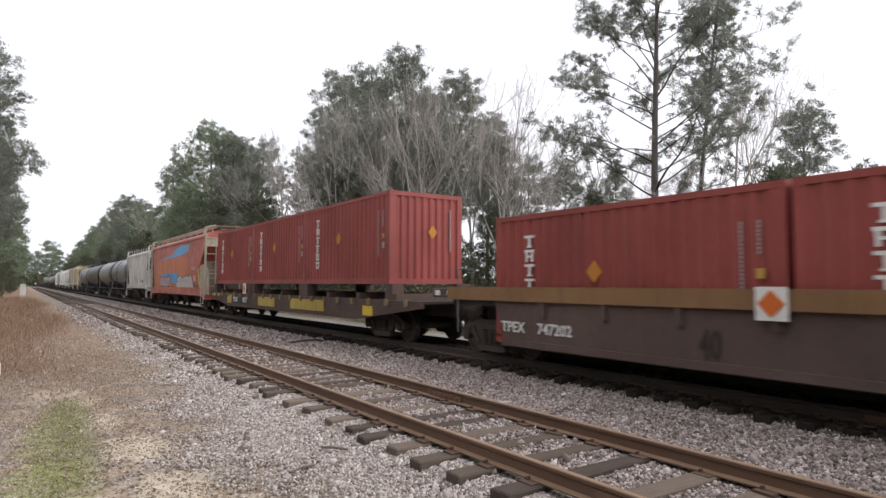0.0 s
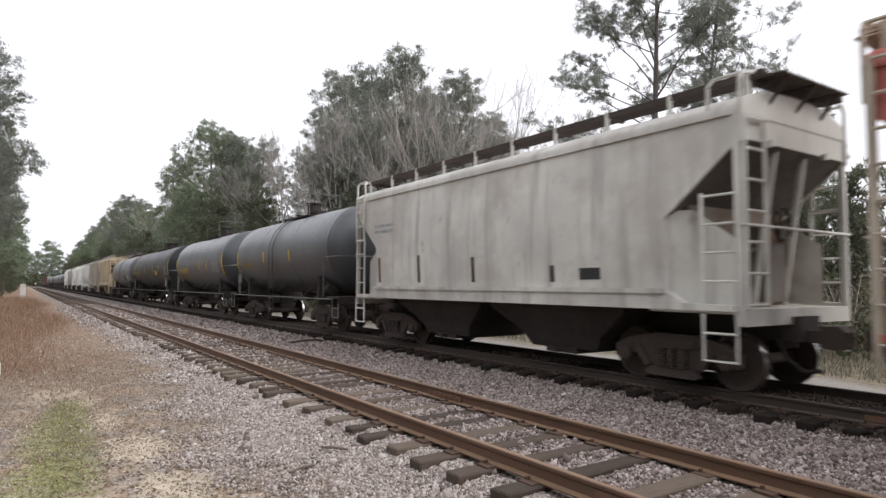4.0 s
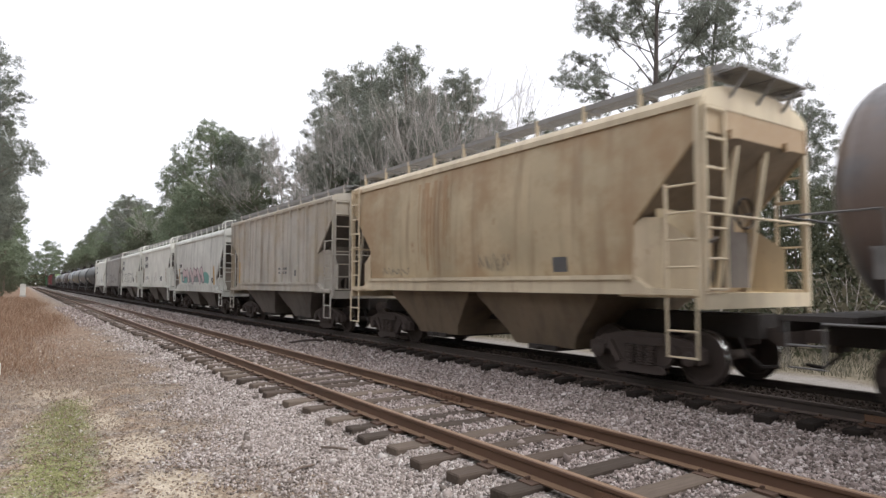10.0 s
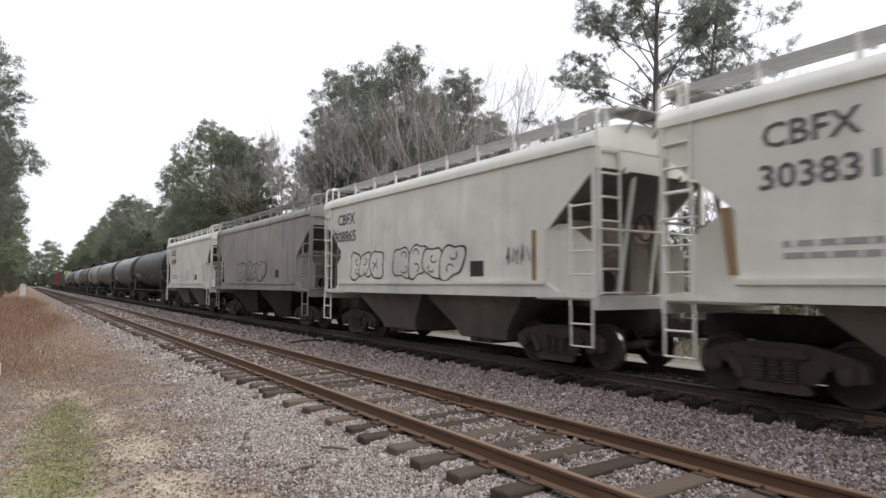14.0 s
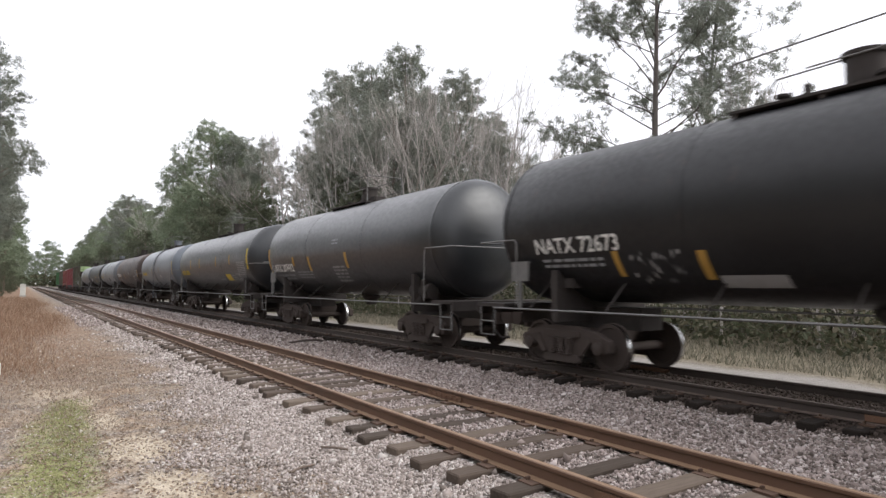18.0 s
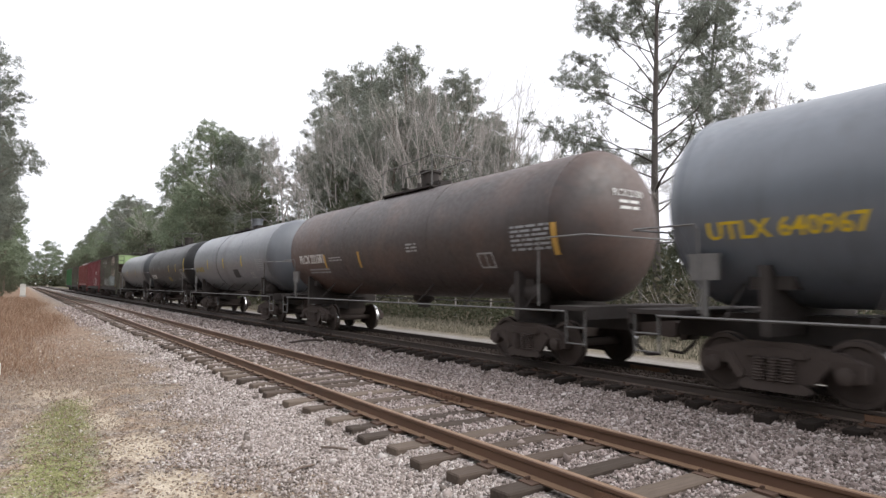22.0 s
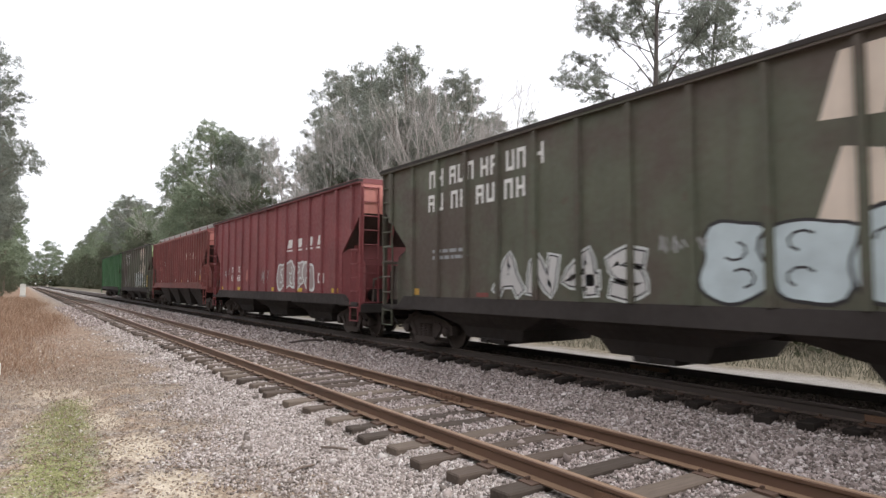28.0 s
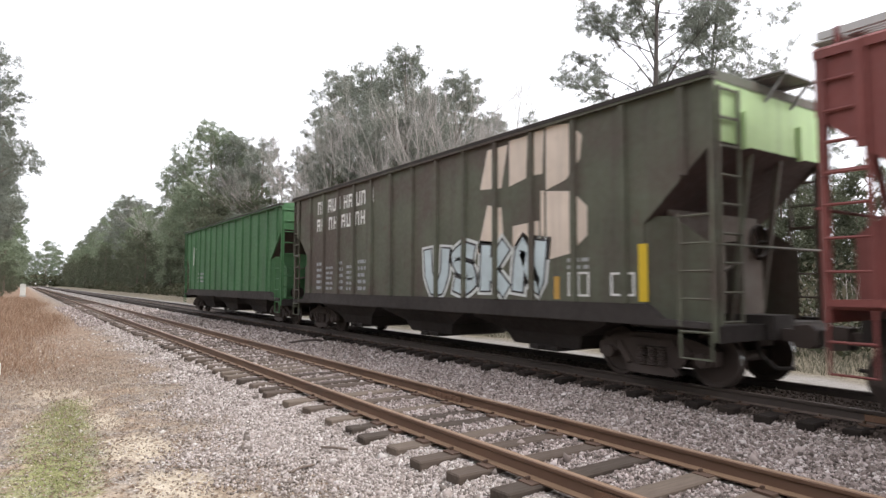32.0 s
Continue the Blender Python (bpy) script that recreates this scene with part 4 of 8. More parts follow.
@once
def container_meshes():
    L, W, H = 6.058, 1.219, 2.591
    side = bmesh.new()
    for s in (-1, 1):
        pts = []
        y = -L / 2 + 0.16
        n = 21
        p = (L - 0.32) / n
        for i in range(n):
            a = y + i * p
            pts += [(a, 0), (a + p * 0.26, 0), (a + p * 0.5, 0.036), (a + p * 0.76, 0.036)]
        pts.append((L / 2 - 0.16, 0))
        va = [side.verts.new((s * (W - 0.006 - d), yy, 0.16)) for yy, d in pts]
        vb = [side.verts.new((s * (W - 0.006 - d), yy, H - 0.1)) for yy, d in pts]
        for i in range(len(pts) - 1):
            side.faces.new((va[i], va[i + 1], vb[i + 1], vb[i]))
    frame_ = bmesh.new()
    for s in (-1, 1):
        box(frame_, s * W - 0.05 * (s > 0) - 0.0 if s > 0 else -W, W if s > 0 else -W + 0.05, -L / 2, L / 2, 0.0, 0.165)
        box(frame_, W - 0.06 if s > 0 else -W, W if s > 0 else -W + 0.06, -L / 2, L / 2, H - 0.1, H)
        for e in (-1, 1):
            box(frame_, W - 0.16 if s > 0 else -W, W if s > 0 else -W + 0.16, e * (L / 2 - 0.08) - 0.08, e * (L / 2 - 0.08) + 0.08, 0, H)
    for e in (-1, 1):
        box(frame_, -W, W, e * (L / 2 - 0.06) - 0.06, e * (L / 2 - 0.06) + 0.06, 0, 0.15)
        box(frame_, -W, W, e * (L / 2 - 0.06) - 0.06, e * (L / 2 - 0.06) + 0.06, H - 0.12, H)
    cast = bmesh.new()
    box(cast, -0.083, 0.083, -0.09, 0.09, -0.004, 0.122)
    roof_ = bmesh.new()
    box(roof_, -W + 0.03, W - 0.03, -L / 2 + 0.05, L / 2 - 0.05, H - 0.05, H - 0.012)
    endw = bmesh.new()
    n = 9
    p = (2 * W - 0.3) / n
    pts = []
    for i in range(n):
        a = -W + 0.15 + i * p
        pts += [(a, 0), (a + p * 0.3, 0), (a + p * 0.5, 0.045), (a + p * 0.8, 0.045)]
    pts.append((W - 0.15, 0))
    va = [endw.verts.new((x, -L / 2 + 0.012 + d, 0.14)) for x, d in pts]
    vb = [endw.verts.new((x, -L / 2 + 0.012 + d, H - 0.1)) for x, d in pts]
    for i in range(len(pts) - 1):
        endw.faces.new((va[i], va[i + 1], vb[i + 1], vb[i]))
    doors = bmesh.new()
    for s in (-1, 1):
        box(doors, min(s * 0.01, s * (W - 0.15)), max(s * 0.01, s * (W - 0.15)), L / 2 - 0.07, L / 2 - 0.02, 0.14, H - 0.11)
        for k in (0.25, 0.8):
            rod(doors, (s * k, L / 2 - 0.005, 0.1), (s * k, L / 2 - 0.005, H - 0.1), 0.02)
    return [("side_wall", mesh_of("side_wall", side, RED_BOX)), ("corner_frame", mesh_of("corner_frame", frame_, RED_BOX)), ("corner_casting", mesh_of("corner_casting", cast, RED_BOX)),
            ("roof_panel", mesh_of("roof_panel", roof_, RED_BOX)), ("end_wall", mesh_of("end_wall", endw, RED_BOX)), ("door", mesh_of("door", doors, RED_BOX))]


def container(u, z):
    """A twenty-foot box whose middle lies at u along the train, its floor at z."""
    c = thing("shipping_container", "red corrugated steel shipping container carried on a railway car", "shipping container", "containers on the train")
    for n, me in container_meshes():
        if n == "corner_casting":
            for sx in (-1.139, 1.139):
                for y in (-2.944, 2.944):
                    for zz in (0, 2.473):
                        part(n, me, None, c, at=(sx, y, zz))
        else:
            part(n, me, None, c)
    CARS.append((c, u))
    c.location = (MAIN, u, MAIN_Z + z)
    x = -1.219
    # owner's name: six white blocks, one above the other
    for i in range(6):
        bm = bmesh.new()
        zz, y = 1.93 - i * 0.285, 2.12
        box(bm, x - 0.012, x + 0.01, y - 0.27, y, zz + 0.185, zz + 0.235)
        if i in (0, 2, 3):
            box(bm, x - 0.012, x + 0.01, y - 0.165, y - 0.105, zz, zz + 0.185)
            box(bm, x - 0.013, x + 0.01, y - 0.2, y - 0.07, zz - 0.004, zz + 0.03)
        else:
            for k in (0.03, 0.185):
                box(bm, x - 0.012, x + 0.01, y - k - 0.055, y - k, zz, zz + 0.185)
            if i != 5:
                box(bm, x - 0.013, x + 0.01, y - 0.2, y - 0.06, zz + (0.0 if i == 4 else 0.08), zz + (0.045 if i == 4 else 0.12))
        part("painted_block", bm, WHITE, c, "white block mark")
    d = bmesh.new()
    slab(d, [(0.3, 1.22), (0.3 - 0.18, 1.42), (0.3, 1.62), (0.3 + 0.18, 1.42)], x - 0.012, x + 0.006)
    part("emblem", d, plain("orange_emblem", (0.50, 0.20, 0.02), 0.6), c, "faded orange diamond")
    e = bmesh.new()
    prism(e, [(0.195, 1.28), (0.345, 1.48), (0.195, 1.68), (0.045, 1.48)], -3.034, -3.012)
    part("emblem", e, plain("orange_emblem", (0.50, 0.20, 0.02), 0.6), c, "faded orange diamond")
    m = bmesh.new()
    for k in range(20):
        box(m, 0.79, 0.825, -3.034, -3.012, 0.95 + k * 0.062, 0.995 + k * 0.062)
    part("marking", m, GREYMARK, c)
    for y, z0, z1, w in ((-2.4, 0.78, 2.08, 0.028), (-2.66, 1.62, 2.08, 0.028)):
        m = bmesh.new()
        k = z1
        while k > z0:
            box(m, x - 0.012, x + 0.006, y - w / 2, y + w / 2, k - 0.045, k)
            k -= 0.06
        part("marking", m, GREYMARK, c)
    plate(c, "sticker", AMBER, x - 0.004, -2.61, -2.73, 1.28, 1.42)
    plate(c, "sticker", GREYMARK, x - 0.004, -2.62, -2.73, 1.0, 1.17)
    return c


def flat_car(front, rear):
    brown = paint("brown_yellow_flatcar_paint", (0.082, 0.048, 0.036), wear=0.6, rough=0.7)
    car, h = begin("flat_car", "long weathered brown flat car with yellow patches carrying red containers", "flat car", front, rear)
    for s in (-1, 1):
        bm = bmesh.new()
        slab(bm, [(-h, 0.95), (-h, 1.13), (h, 1.13), (h, 0.95), (h - 3.6, 0.54), (-h + 3.6, 0.54)], min(s * 1.36, s * 1.5), max(s * 1.36, s * 1.5))
        part("side_sill", bm, brown, car)
        k = -h + 0.6
        while k < h:
            pk = bmesh.new()
            box(pk, min(s * 1.49, s * 1.57), max(s * 1.49, s * 1.57), k - 0.06, k + 0.06, 0.98, 1.16)
            part("stake_pocket", pk, paint("pale_worn_steel", (0.20, 0.15, 0.07), wear=0.6), car)
            k += 1.02
    bm = bmesh.new()
    box(bm, -1.42, 1.42, -h, h, 1.06, 1.12)
    box(bm, -0.4, 0.4, -h, h, 0.72, 1.06)
    part("deck", bm, STEEL_DARK, car)
    for k in range(9):
        bm = bmesh.new()
        y = -h + 1.6 + (2 * h - 3.2) * k / 8
        box(bm, -1.3, 1.3, y - 0.11, y + 0.11, 1.12, 1.3)
        part("deck_bolster", bm, brown, car)
    yel = paint("old_yellow_paint", (0.47, 0.34, 0.055), wear=0.35)
    dk = plain("black_number_panel", (0.02, 0.02, 0.022), 0.6)
    mid = (front + rear) / 2
    for a, b, z0, z1, m in ((15.95 - mid, 15.35 - mid, 0.68, 0.95, YELLOW), (21.7 - mid, 18.7 - mid, 0.68, 1.04, yel), (25.4 - mid, 23.4 - mid, 0.68, 1.04, yel), (30.0 - mid, 29.3 - mid, 0.68, 1.06, yel),
                            (32.9 - mid, 31.4 - mid, 0.98, 1.1, yel), (29.1 - mid, 26.5 - mid, 0.68, 1.06, dk)):
        plate(car, "paint_patch", m, -1.504, a, b, z0, z1)
    text(car, "VTTX", -1.512, 28.97 - mid, 0.76, 0.21, WHITE, 0.85)
    text(car, "98117", -1.512, 27.54 - mid, 0.76, 0.21, WHITE, 0.85)
    # container pedestals
    for y in (-h + 1.9, -h + 7.9, -h + 8.3, -h + 13.9, -h + 14.4, h - 0.5):
        for s in (-1, 1):
            bm = bmesh.new()
            box(bm, min(s * 0.95, s * 1.3), max(s * 0.95, s * 1.3), y - 0.2, y + 0.2, 1.12, 1.565)
            part("pedestal", bm, brown, car)
    for y in (27.05 - (front + rear) / 2, ):
        p = plate(car, "placard", WHITE, -1.58, y + 0.22, y - 0.22, 1.14, 1.58, 0.02, "white board with an orange diamond")
        bm = bmesh.new()
        slab(bm, [(y, 1.18), (y - 0.18, 1.36), (y, 1.54), (y + 0.18, 1.36)], -1.61, -1.598)
        part("diamond", bm, plain("orange_reflector", (0.62, 0.14, 0.02), 0.4), p)
    for s in (-1, 1):
        truck(car, s * (h - 2.6))
    ends(car, h)
    return car


def well_car(front, rear):
    brown = paint("dirty_brown_well_car_paint", (0.10, 0.062, 0.05), wear=0.6, streak=0.6, rough=0.75)
    ochre = paint("ochre_top_chord_paint", (0.23, 0.12, 0.045), wear=0.4, rough=0.6)
    car, h = begin("well_car", "dirty brown well car with an ochre top rail and stencilled numbers", "well car", front, rear)
    for s in (-1, 1):
        bm = bmesh.new()
        slab(bm, [(-h + 1.9, 0.38), (-h + 1.5, 1.22), (h - 1.5, 1.22), (h - 1.9, 0.38)], min(s * 1.36, s * 1.42), max(s * 1.36, s * 1.42))
        part("side_wall", bm, brown, car)
        tp = bmesh.new()
        slab(tp, [(-h + 0.3, 1.22), (-h + 0.3, 1.50), (h + 0.1, 1.50), (h + 0.1, 1.22)], min(s * 1.3, s * 1.5), max(s * 1.3, s * 1.5))
        part("top_chord", tp, ochre, car)
        bt = bmesh.new()
        slab(bt, [(-h + 1.85, 0.34), (-h + 1.85, 0.46), (h - 1.85, 0.46), (h - 1.85, 0.34)], min(s * 1.3, s * 1.5), max(s * 1.3, s * 1.5))
        part("bottom_chord", bt, brown, car)
        k = -h + 2.2
        while k < h - 1.8:
            rb = bmesh.new()
            low = 0.95 if s < 0 and 0.8 < k < 6.9 else 0.46   # short brackets above the lettering
            box(rb, min(s * 1.42, s * 1.49), max(s * 1.42, s * 1.49), k - 0.05, k + 0.05, low, 1.22)
            part("stiffener", rb, brown, car)
            k += 1.45
    bm = bmesh.new()
    box(bm, -1.36, 1.36, -h + 1.9, h - 1.9, 0.3, 0.36)
    for s in (-1, 1):
        box(bm, -1.4, 1.4, min(s * (h - 1.7), s * h), max(s * (h - 1.7), s * h), 1.1, 1.24)
        box(bm, -0.4, 0.4, min(s * (h - 1.9), s * h), max(s * (h - 1.9), s * h), 0.6, 1.1)
    part("floor_frame", bm, STEEL_DARK, car)
    ep = bmesh.new()
    box(ep, -1.42, 1.42, h - 0.5, h + 0.85, 1.25, 1.47)
    bmesh.ops.bevel(ep, geom=ep.edges[:], offset=0.02, segments=1, affect="EDGES")
    part("end_platform", ep, brown, car, "rusty brown platform at the end of the well car")
    for a in (h + 0.12, h + 0.62):
        plate(car, "sticker", WHITE, -1.424, a + 0.1, a - 0.1, 1.3, 1.42)
    text(car, "TPEX", -1.43, 9.84 - 3.2, 0.62, 0.2, WHITE, 1.05)
    text(car, "747202", -1.43, 8.79 - 3.2, 0.62, 0.2, WHITE, 1.05)
    text(car, "40", -1.43, 5.4 - 3.2, 0.5, 0.42, plain("faded_brown_stencil", (0.035, 0.025, 0.02), 0.7), 0.6)
    pl = plate(car, "placard", WHITE, -1.52, 1.29, 0.87, 1.09, 1.53, 0.02, "white board with an orange diamond")
    bm = bmesh.new()
    slab(bm, [(1.08, 1.13), (0.9, 1.31), (1.08, 1.49), (1.26, 1.31)], -1.55, -1.538)
    part("diamond", bm, plain("orange_reflector", (0.62, 0.14, 0.02), 0.4), pl)
    for s in (-1, 1):
        for sx in (-1, 1):
            hr = bmesh.new()
            pipe(hr, [(sx * 1.45, s * (h - 0.25), 0.5), (sx * 1.45, s * (h - 0.25), 1.9), (sx * 1.45, s * (h - 0.8), 1.9), (sx * 1.45, s * (h - 0.8), 1.5)], 0.022)
            part("handrail", hr, GREY_PIPE, car)
    for s in (-1, 1):
        truck(car, s * (h - 1.0))
    ends(car, h)
    return car


# paints of the cars
SHIELD = plain("matt_black_shield_paint", (0.012, 0.012, 0.013), 0.85, 0, 0.3)
OIL = (0.01, 0.01, 0.011)
BLACK_TANK = paint("black_tank_paint", (0.006, 0.006, 0.0072), wear=0.12, streak=0.2, rough=0.5, stain=(0.014, 0.013, 0.013), gloss=0.3, coat=0.4, coat_rough=0.36)
GREY_TANK = paint("dark_grey_tank_paint", (0.025, 0.031, 0.039), wear=0.08, streak=0.35, rough=0.5, stain=(0.016, 0.017, 0.019), coat=1.0, coat_ior=1.6, coat_rough=0.4, spill=OIL)
LIGHT_TANK = paint("grey_tank_paint", (0.092, 0.104, 0.121), wear=0.15, streak=0.4, rough=0.5, coat=1.0, coat_ior=1.65, coat_rough=0.44, stain=(0.05, 0.052, 0.055), spill=(0.024, 0.025, 0.027))
RUST_TANK = paint("rust_brown_tank_paint", (0.048, 0.033, 0.029), (0.115, 0.062, 0.044), 0.4, 0.6, 0.55, stain=(0.022, 0.019, 0.019), patch=(0.095, 0.055, 0.041), coat=0.3, coat_rough=0.44)
SHEEN_TANK = paint("glossy_black_tank_paint", (0.0085, 0.0105, 0.0135), wear=0.1, streak=0.25, rough=0.42, stain=(0.012, 0.0125, 0.014), coat=0.8, coat_ior=1.45, coat_rough=0.34)
BLUE_TANK = paint("blue_grey_tank_paint", (0.10, 0.12, 0.148), wear=0.1, streak=0.45, rough=0.46, stain=(0.038, 0.042, 0.05), coat=1.0, coat_ior=1.65, coat_rough=0.42, spill=(0.022, 0.024, 0.028))
GRIME_BAY = paint("grimy_hopper_bay_paint", (0.16, 0.138, 0.118), wear=0.5, streak=0.5, rough=0.8)
DIRTY_TANK = paint("rust_stained_grey_tank_paint", (0.07, 0.08, 0.094), (0.2, 0.12, 0.078), 0.6, 0.5, 0.5, stain=(0.036, 0.036, 0.039), coat=0.8, coat_ior=1.6, coat_rough=0.46, patch=(0.145, 0.098, 0.073), spill=(0.03, 0.03, 0.032))
def faded_orange(m):
    """Sprayed orange that fades into the maroon along the middle of the side."""
    nt = m.node_tree
    b = nt.nodes["Principled BSDF"]
    old = b.inputs["Base Color"].links[0].from_socket
    co, sep = nt.nodes.new("ShaderNodeTexCoord"), nt.nodes.new("ShaderNodeSeparateXYZ")
    nt.links.new(co.outputs["Object"], sep.inputs[0])

    def op(kind, a, c, clamp=False):
        n = nt.nodes.new("ShaderNodeMath")
        n.operation, n.use_clamp = kind, clamp
        for k, v in enumerate((a, c)):
            if isinstance(v, (int, float)):
                n.inputs[k].default_value = v
            else:
                nt.links.new(v, n.inputs[k])
        return n.outputs[0]
    wob = op("MULTIPLY", op("SUBTRACT", noise_tex(nt, 0.9, 6), 0.5), 2.2)
    ry = op("DIVIDE", op("SUBTRACT", sep.outputs["Y"], 1.2), 5.6)
    rz = op("DIVIDE", op("SUBTRACT", sep.outputs["Z"], 2.2), 1.15)
    d = op("ADD", op("POWER", op("ABSOLUTE", ry, 0), 4), op("POWER", op("ABSOLUTE", rz, 0), 4))
    k = op("MULTIPLY", op("SUBTRACT", op("ADD", 1.25, wob), d, True), 0.85)
    tone = ramp(nt, noise_tex(nt, 2.5, 7, (1.4, 1.4, 0.3)), [(0.35, (0.52, 0.155, 0.065)), (0.6, (0.66, 0.235, 0.10)), (0.8, (0.72, 0.40, 0.26))])
    nt.links.new(mix(nt, k, old, tone), b.inputs["Base Color"])
    return m


ORANGE = faded_orange(paint("maroon_hopper_paint", (0.48, 0.12, 0.088), (0.29, 0.085, 0.058), 0.6, 0.75, 0.5, stain=(0.58, 0.32, 0.23), patch=(0.34, 0.095, 0.078)))
CREAM = paint("cream_hopper_paint", (0.50, 0.44, 0.35), (0.2, 0.09, 0.045), 0.8, 0.3, 0.6)
OFFWHITE = paint("dirty_white_hopper_paint", (0.70, 0.69, 0.64), wear=0.4, streak=0.6, rough=0.6, patch=(0.47, 0.44, 0.40))
TAN = paint("tan_hopper_paint", (0.51, 0.415, 0.27), (0.30, 0.16, 0.08), 0.7, 0.85, 0.6, stain=(0.24, 0.155, 0.095), patch=(0.36, 0.24, 0.135))
TAN_TRIM = paint("pale_tan_trim_paint", (0.66, 0.56, 0.40), (0.34, 0.2, 0.11), 0.7, 0.5, 0.6, stain=(0.3, 0.2, 0.13))
# dirty tan bays; on the slope sheets this brown is painted-in recess shade
TAN_BAY_SHADE = paint("dirty_tan_bay_paint", (0.20, 0.15, 0.10), (0.14, 0.09, 0.06), 0.7, 0.7, 0.75, stain=(0.09, 0.07, 0.055))
RIBGREY = paint("brown_grey_hopper_paint", (0.50, 0.47, 0.415), (0.3, 0.2, 0.11), 0.75, 0.8, 0.65, stain=(0.22, 0.175, 0.135), patch=(0.42, 0.355, 0.265))
HOPGREY = paint("pale_grey_hopper_paint", (0.66, 0.66, 0.61), wear=0.25, streak=0.5, rough=0.5)
HOPWHITE = paint("warm_white_hopper_paint", (0.83, 0.83, 0.765), wear=0.3, streak=0.28, rough=0.5, stain=(0.34, 0.31, 0.26), patch=(0.74, 0.735, 0.67))
HOPDIRT = paint("dirty_grey_hopper_paint", (0.36, 0.34, 0.315), wear=0.3, streak=0.5, rough=0.6)
RUSTY_END = paint("rust_streaked_end_paint", (0.30, 0.26, 0.22), (0.20, 0.10, 0.055), 0.85, 0.7, 0.7, stain=(0.16, 0.09, 0.055), patch=(0.24, 0.15, 0.10))
# slope sheets: dirt, and the shade of the end recess mixed into the paint
SLOPE_SHADE = paint("dirty_slope_sheet_paint", (0.12, 0.108, 0.098), (0.13, 0.07, 0.045), 0.7, 0.6, 0.75)
RUST_GREY = paint("rusty_grey_end_paint", (0.17, 0.145, 0.125), (0.13, 0.07, 0.045), 0.8, 0.6, 0.75, patch=(0.10, 0.075, 0.06))
BNGREEN = paint("dark_dirty_green_hopper_paint", (0.10, 0.104, 0.07), (0.10, 0.062, 0.048), 0.85, 0.7, 0.65, stain=(0.065, 0.047, 0.04), patch=(0.085, 0.062, 0.05))
BRIGHTGREEN = paint("green_hopper_paint", (0.05, 0.15, 0.055), (0.04, 0.05, 0.03), 0.4, 0.3, 0.6)
LIMEEND = paint("pale_green_end_paint", (0.40, 0.56, 0.27), wear=0.5, streak=0.4, rough=0.6)
BNRED = paint("red_hopper_paint", (0.215, 0.047, 0.05), (0.07, 0.025, 0.022), 0.3, 0.25, 0.55)
BNRUST = paint("brownish_red_hopper_paint", (0.20, 0.052, 0.044), (0.1, 0.035, 0.03), 0.4, 0.3, 0.6)
PINKEND = paint("faded_pink_end_paint", (0.52, 0.20, 0.17), wear=0.3, streak=0.3, rough=0.6)
RUST_WALK = plain("rusty_brown_walkway", (0.46, 0.36, 0.29), 0.8, 0, 0.35)



# the train, from its head
TANK, HOP = {}, {}


HALF = {}


def tank(k, *a, **b):
    TANK[k], HALF[k] = tank_car(*a, **b)


def hopper(k, *a, **b):
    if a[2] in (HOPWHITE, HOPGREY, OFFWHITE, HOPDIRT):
        b["slope_mat"] = SLOPE_SHADE
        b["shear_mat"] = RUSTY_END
    HOP[k] = hopper_car(*a, **b)


well_car(-5.2, 11.6)
container(7.25, 0.36)
container(1.1, 0.36)
flat_car(12.9, 33.5)
for k in (17.95, 24.05, 30.1):
    container(k, 1.565)
hopper(2, 34.4, 50.8, ORANGE, "maroon and orange covered hopper car with blue bands and graffiti", eave=4.15, roof=4.5, floor_=0.98, sill=0.34, cut_z=2.5, end_top=3.55, bulge=0.2, trim=CREAM, roof_mat=ORANGE, shear_mat=RUSTY_END, sill_mat=ORANGE, end_mat=CREAM, walk_mat=RUST_WALK, bay_mat=STEEL_DARK, bays=4, raised=0.14)
hopper(3, 52.3, 63.95, OFFWHITE, "dirty off-white covered hopper car with run-off stains", eave=4.0, roof=4.35, bulge=0.12, floor_=1.25, bays=2, bay_mat=STEEL_DARK, walk_mat=BOGIE)
tank(4, 65.6, 76.85, GREY_TANK, "dark grey tank car with faded yellow lettering", ladder_mat=GREY_TANK)
tank(5, 78.3, 90.2, GREY_TANK, "dark grey tank car with bright yellow marks")
tank(6, 91.9, 108.15, BLACK_TANK, "long black tank car with yellow marks and a large manway", dome="big", shield=True)
tank(7, 109.8, 123.95, DIRTY_TANK, "rust-stained grey tank car with a white placard", dome="big", ladder_mat=GREY_PIPE)
hopper(8, 125.3, 136.7, TAN, "tan covered hopper car with brown stains", eave=4.28, roof=4.6, floor_=1.46, end_top=3.79, cut_z=2.5, bulge=0.18, bays=2, trim=TAN_TRIM, bay_mat=TAN_BAY_SHADE, loops=False, slope_mat=TAN_BAY_SHADE)
hopper(9, 138.0, 149.36, RIBGREY, "brown-grey ribbed covered hopper car", eave=4.3, roof=4.5, floor_=1.36, end_top=3.7, ribs=14, bays=2, bay_mat=GRIME_BAY, loops=False, slope_mat=SLOPE_SHADE, shear_mat=RUST_GREY)
hopper(10, 150.7, 162.35, HOPGREY, "pale grey covered hopper car with pink graffiti", cut=1.45, cut_z=1.75, eave=4.05, roof=4.45, floor_=1.2, sill=0.28, bulge=0.1, bays=2, bay_mat=GRIME_BAY)
hopper(11, 163.7, 175.25, HOPWHITE, "warm white covered hopper car", bays=2, bay_mat=GRIME_BAY, walk_mat=GALV)
hopper(12, 176.5, 187.86, HOPWHITE, "warm white covered hopper car with black graffiti", bays=2, bay_mat=GRIME_BAY, walk_mat=GALV)
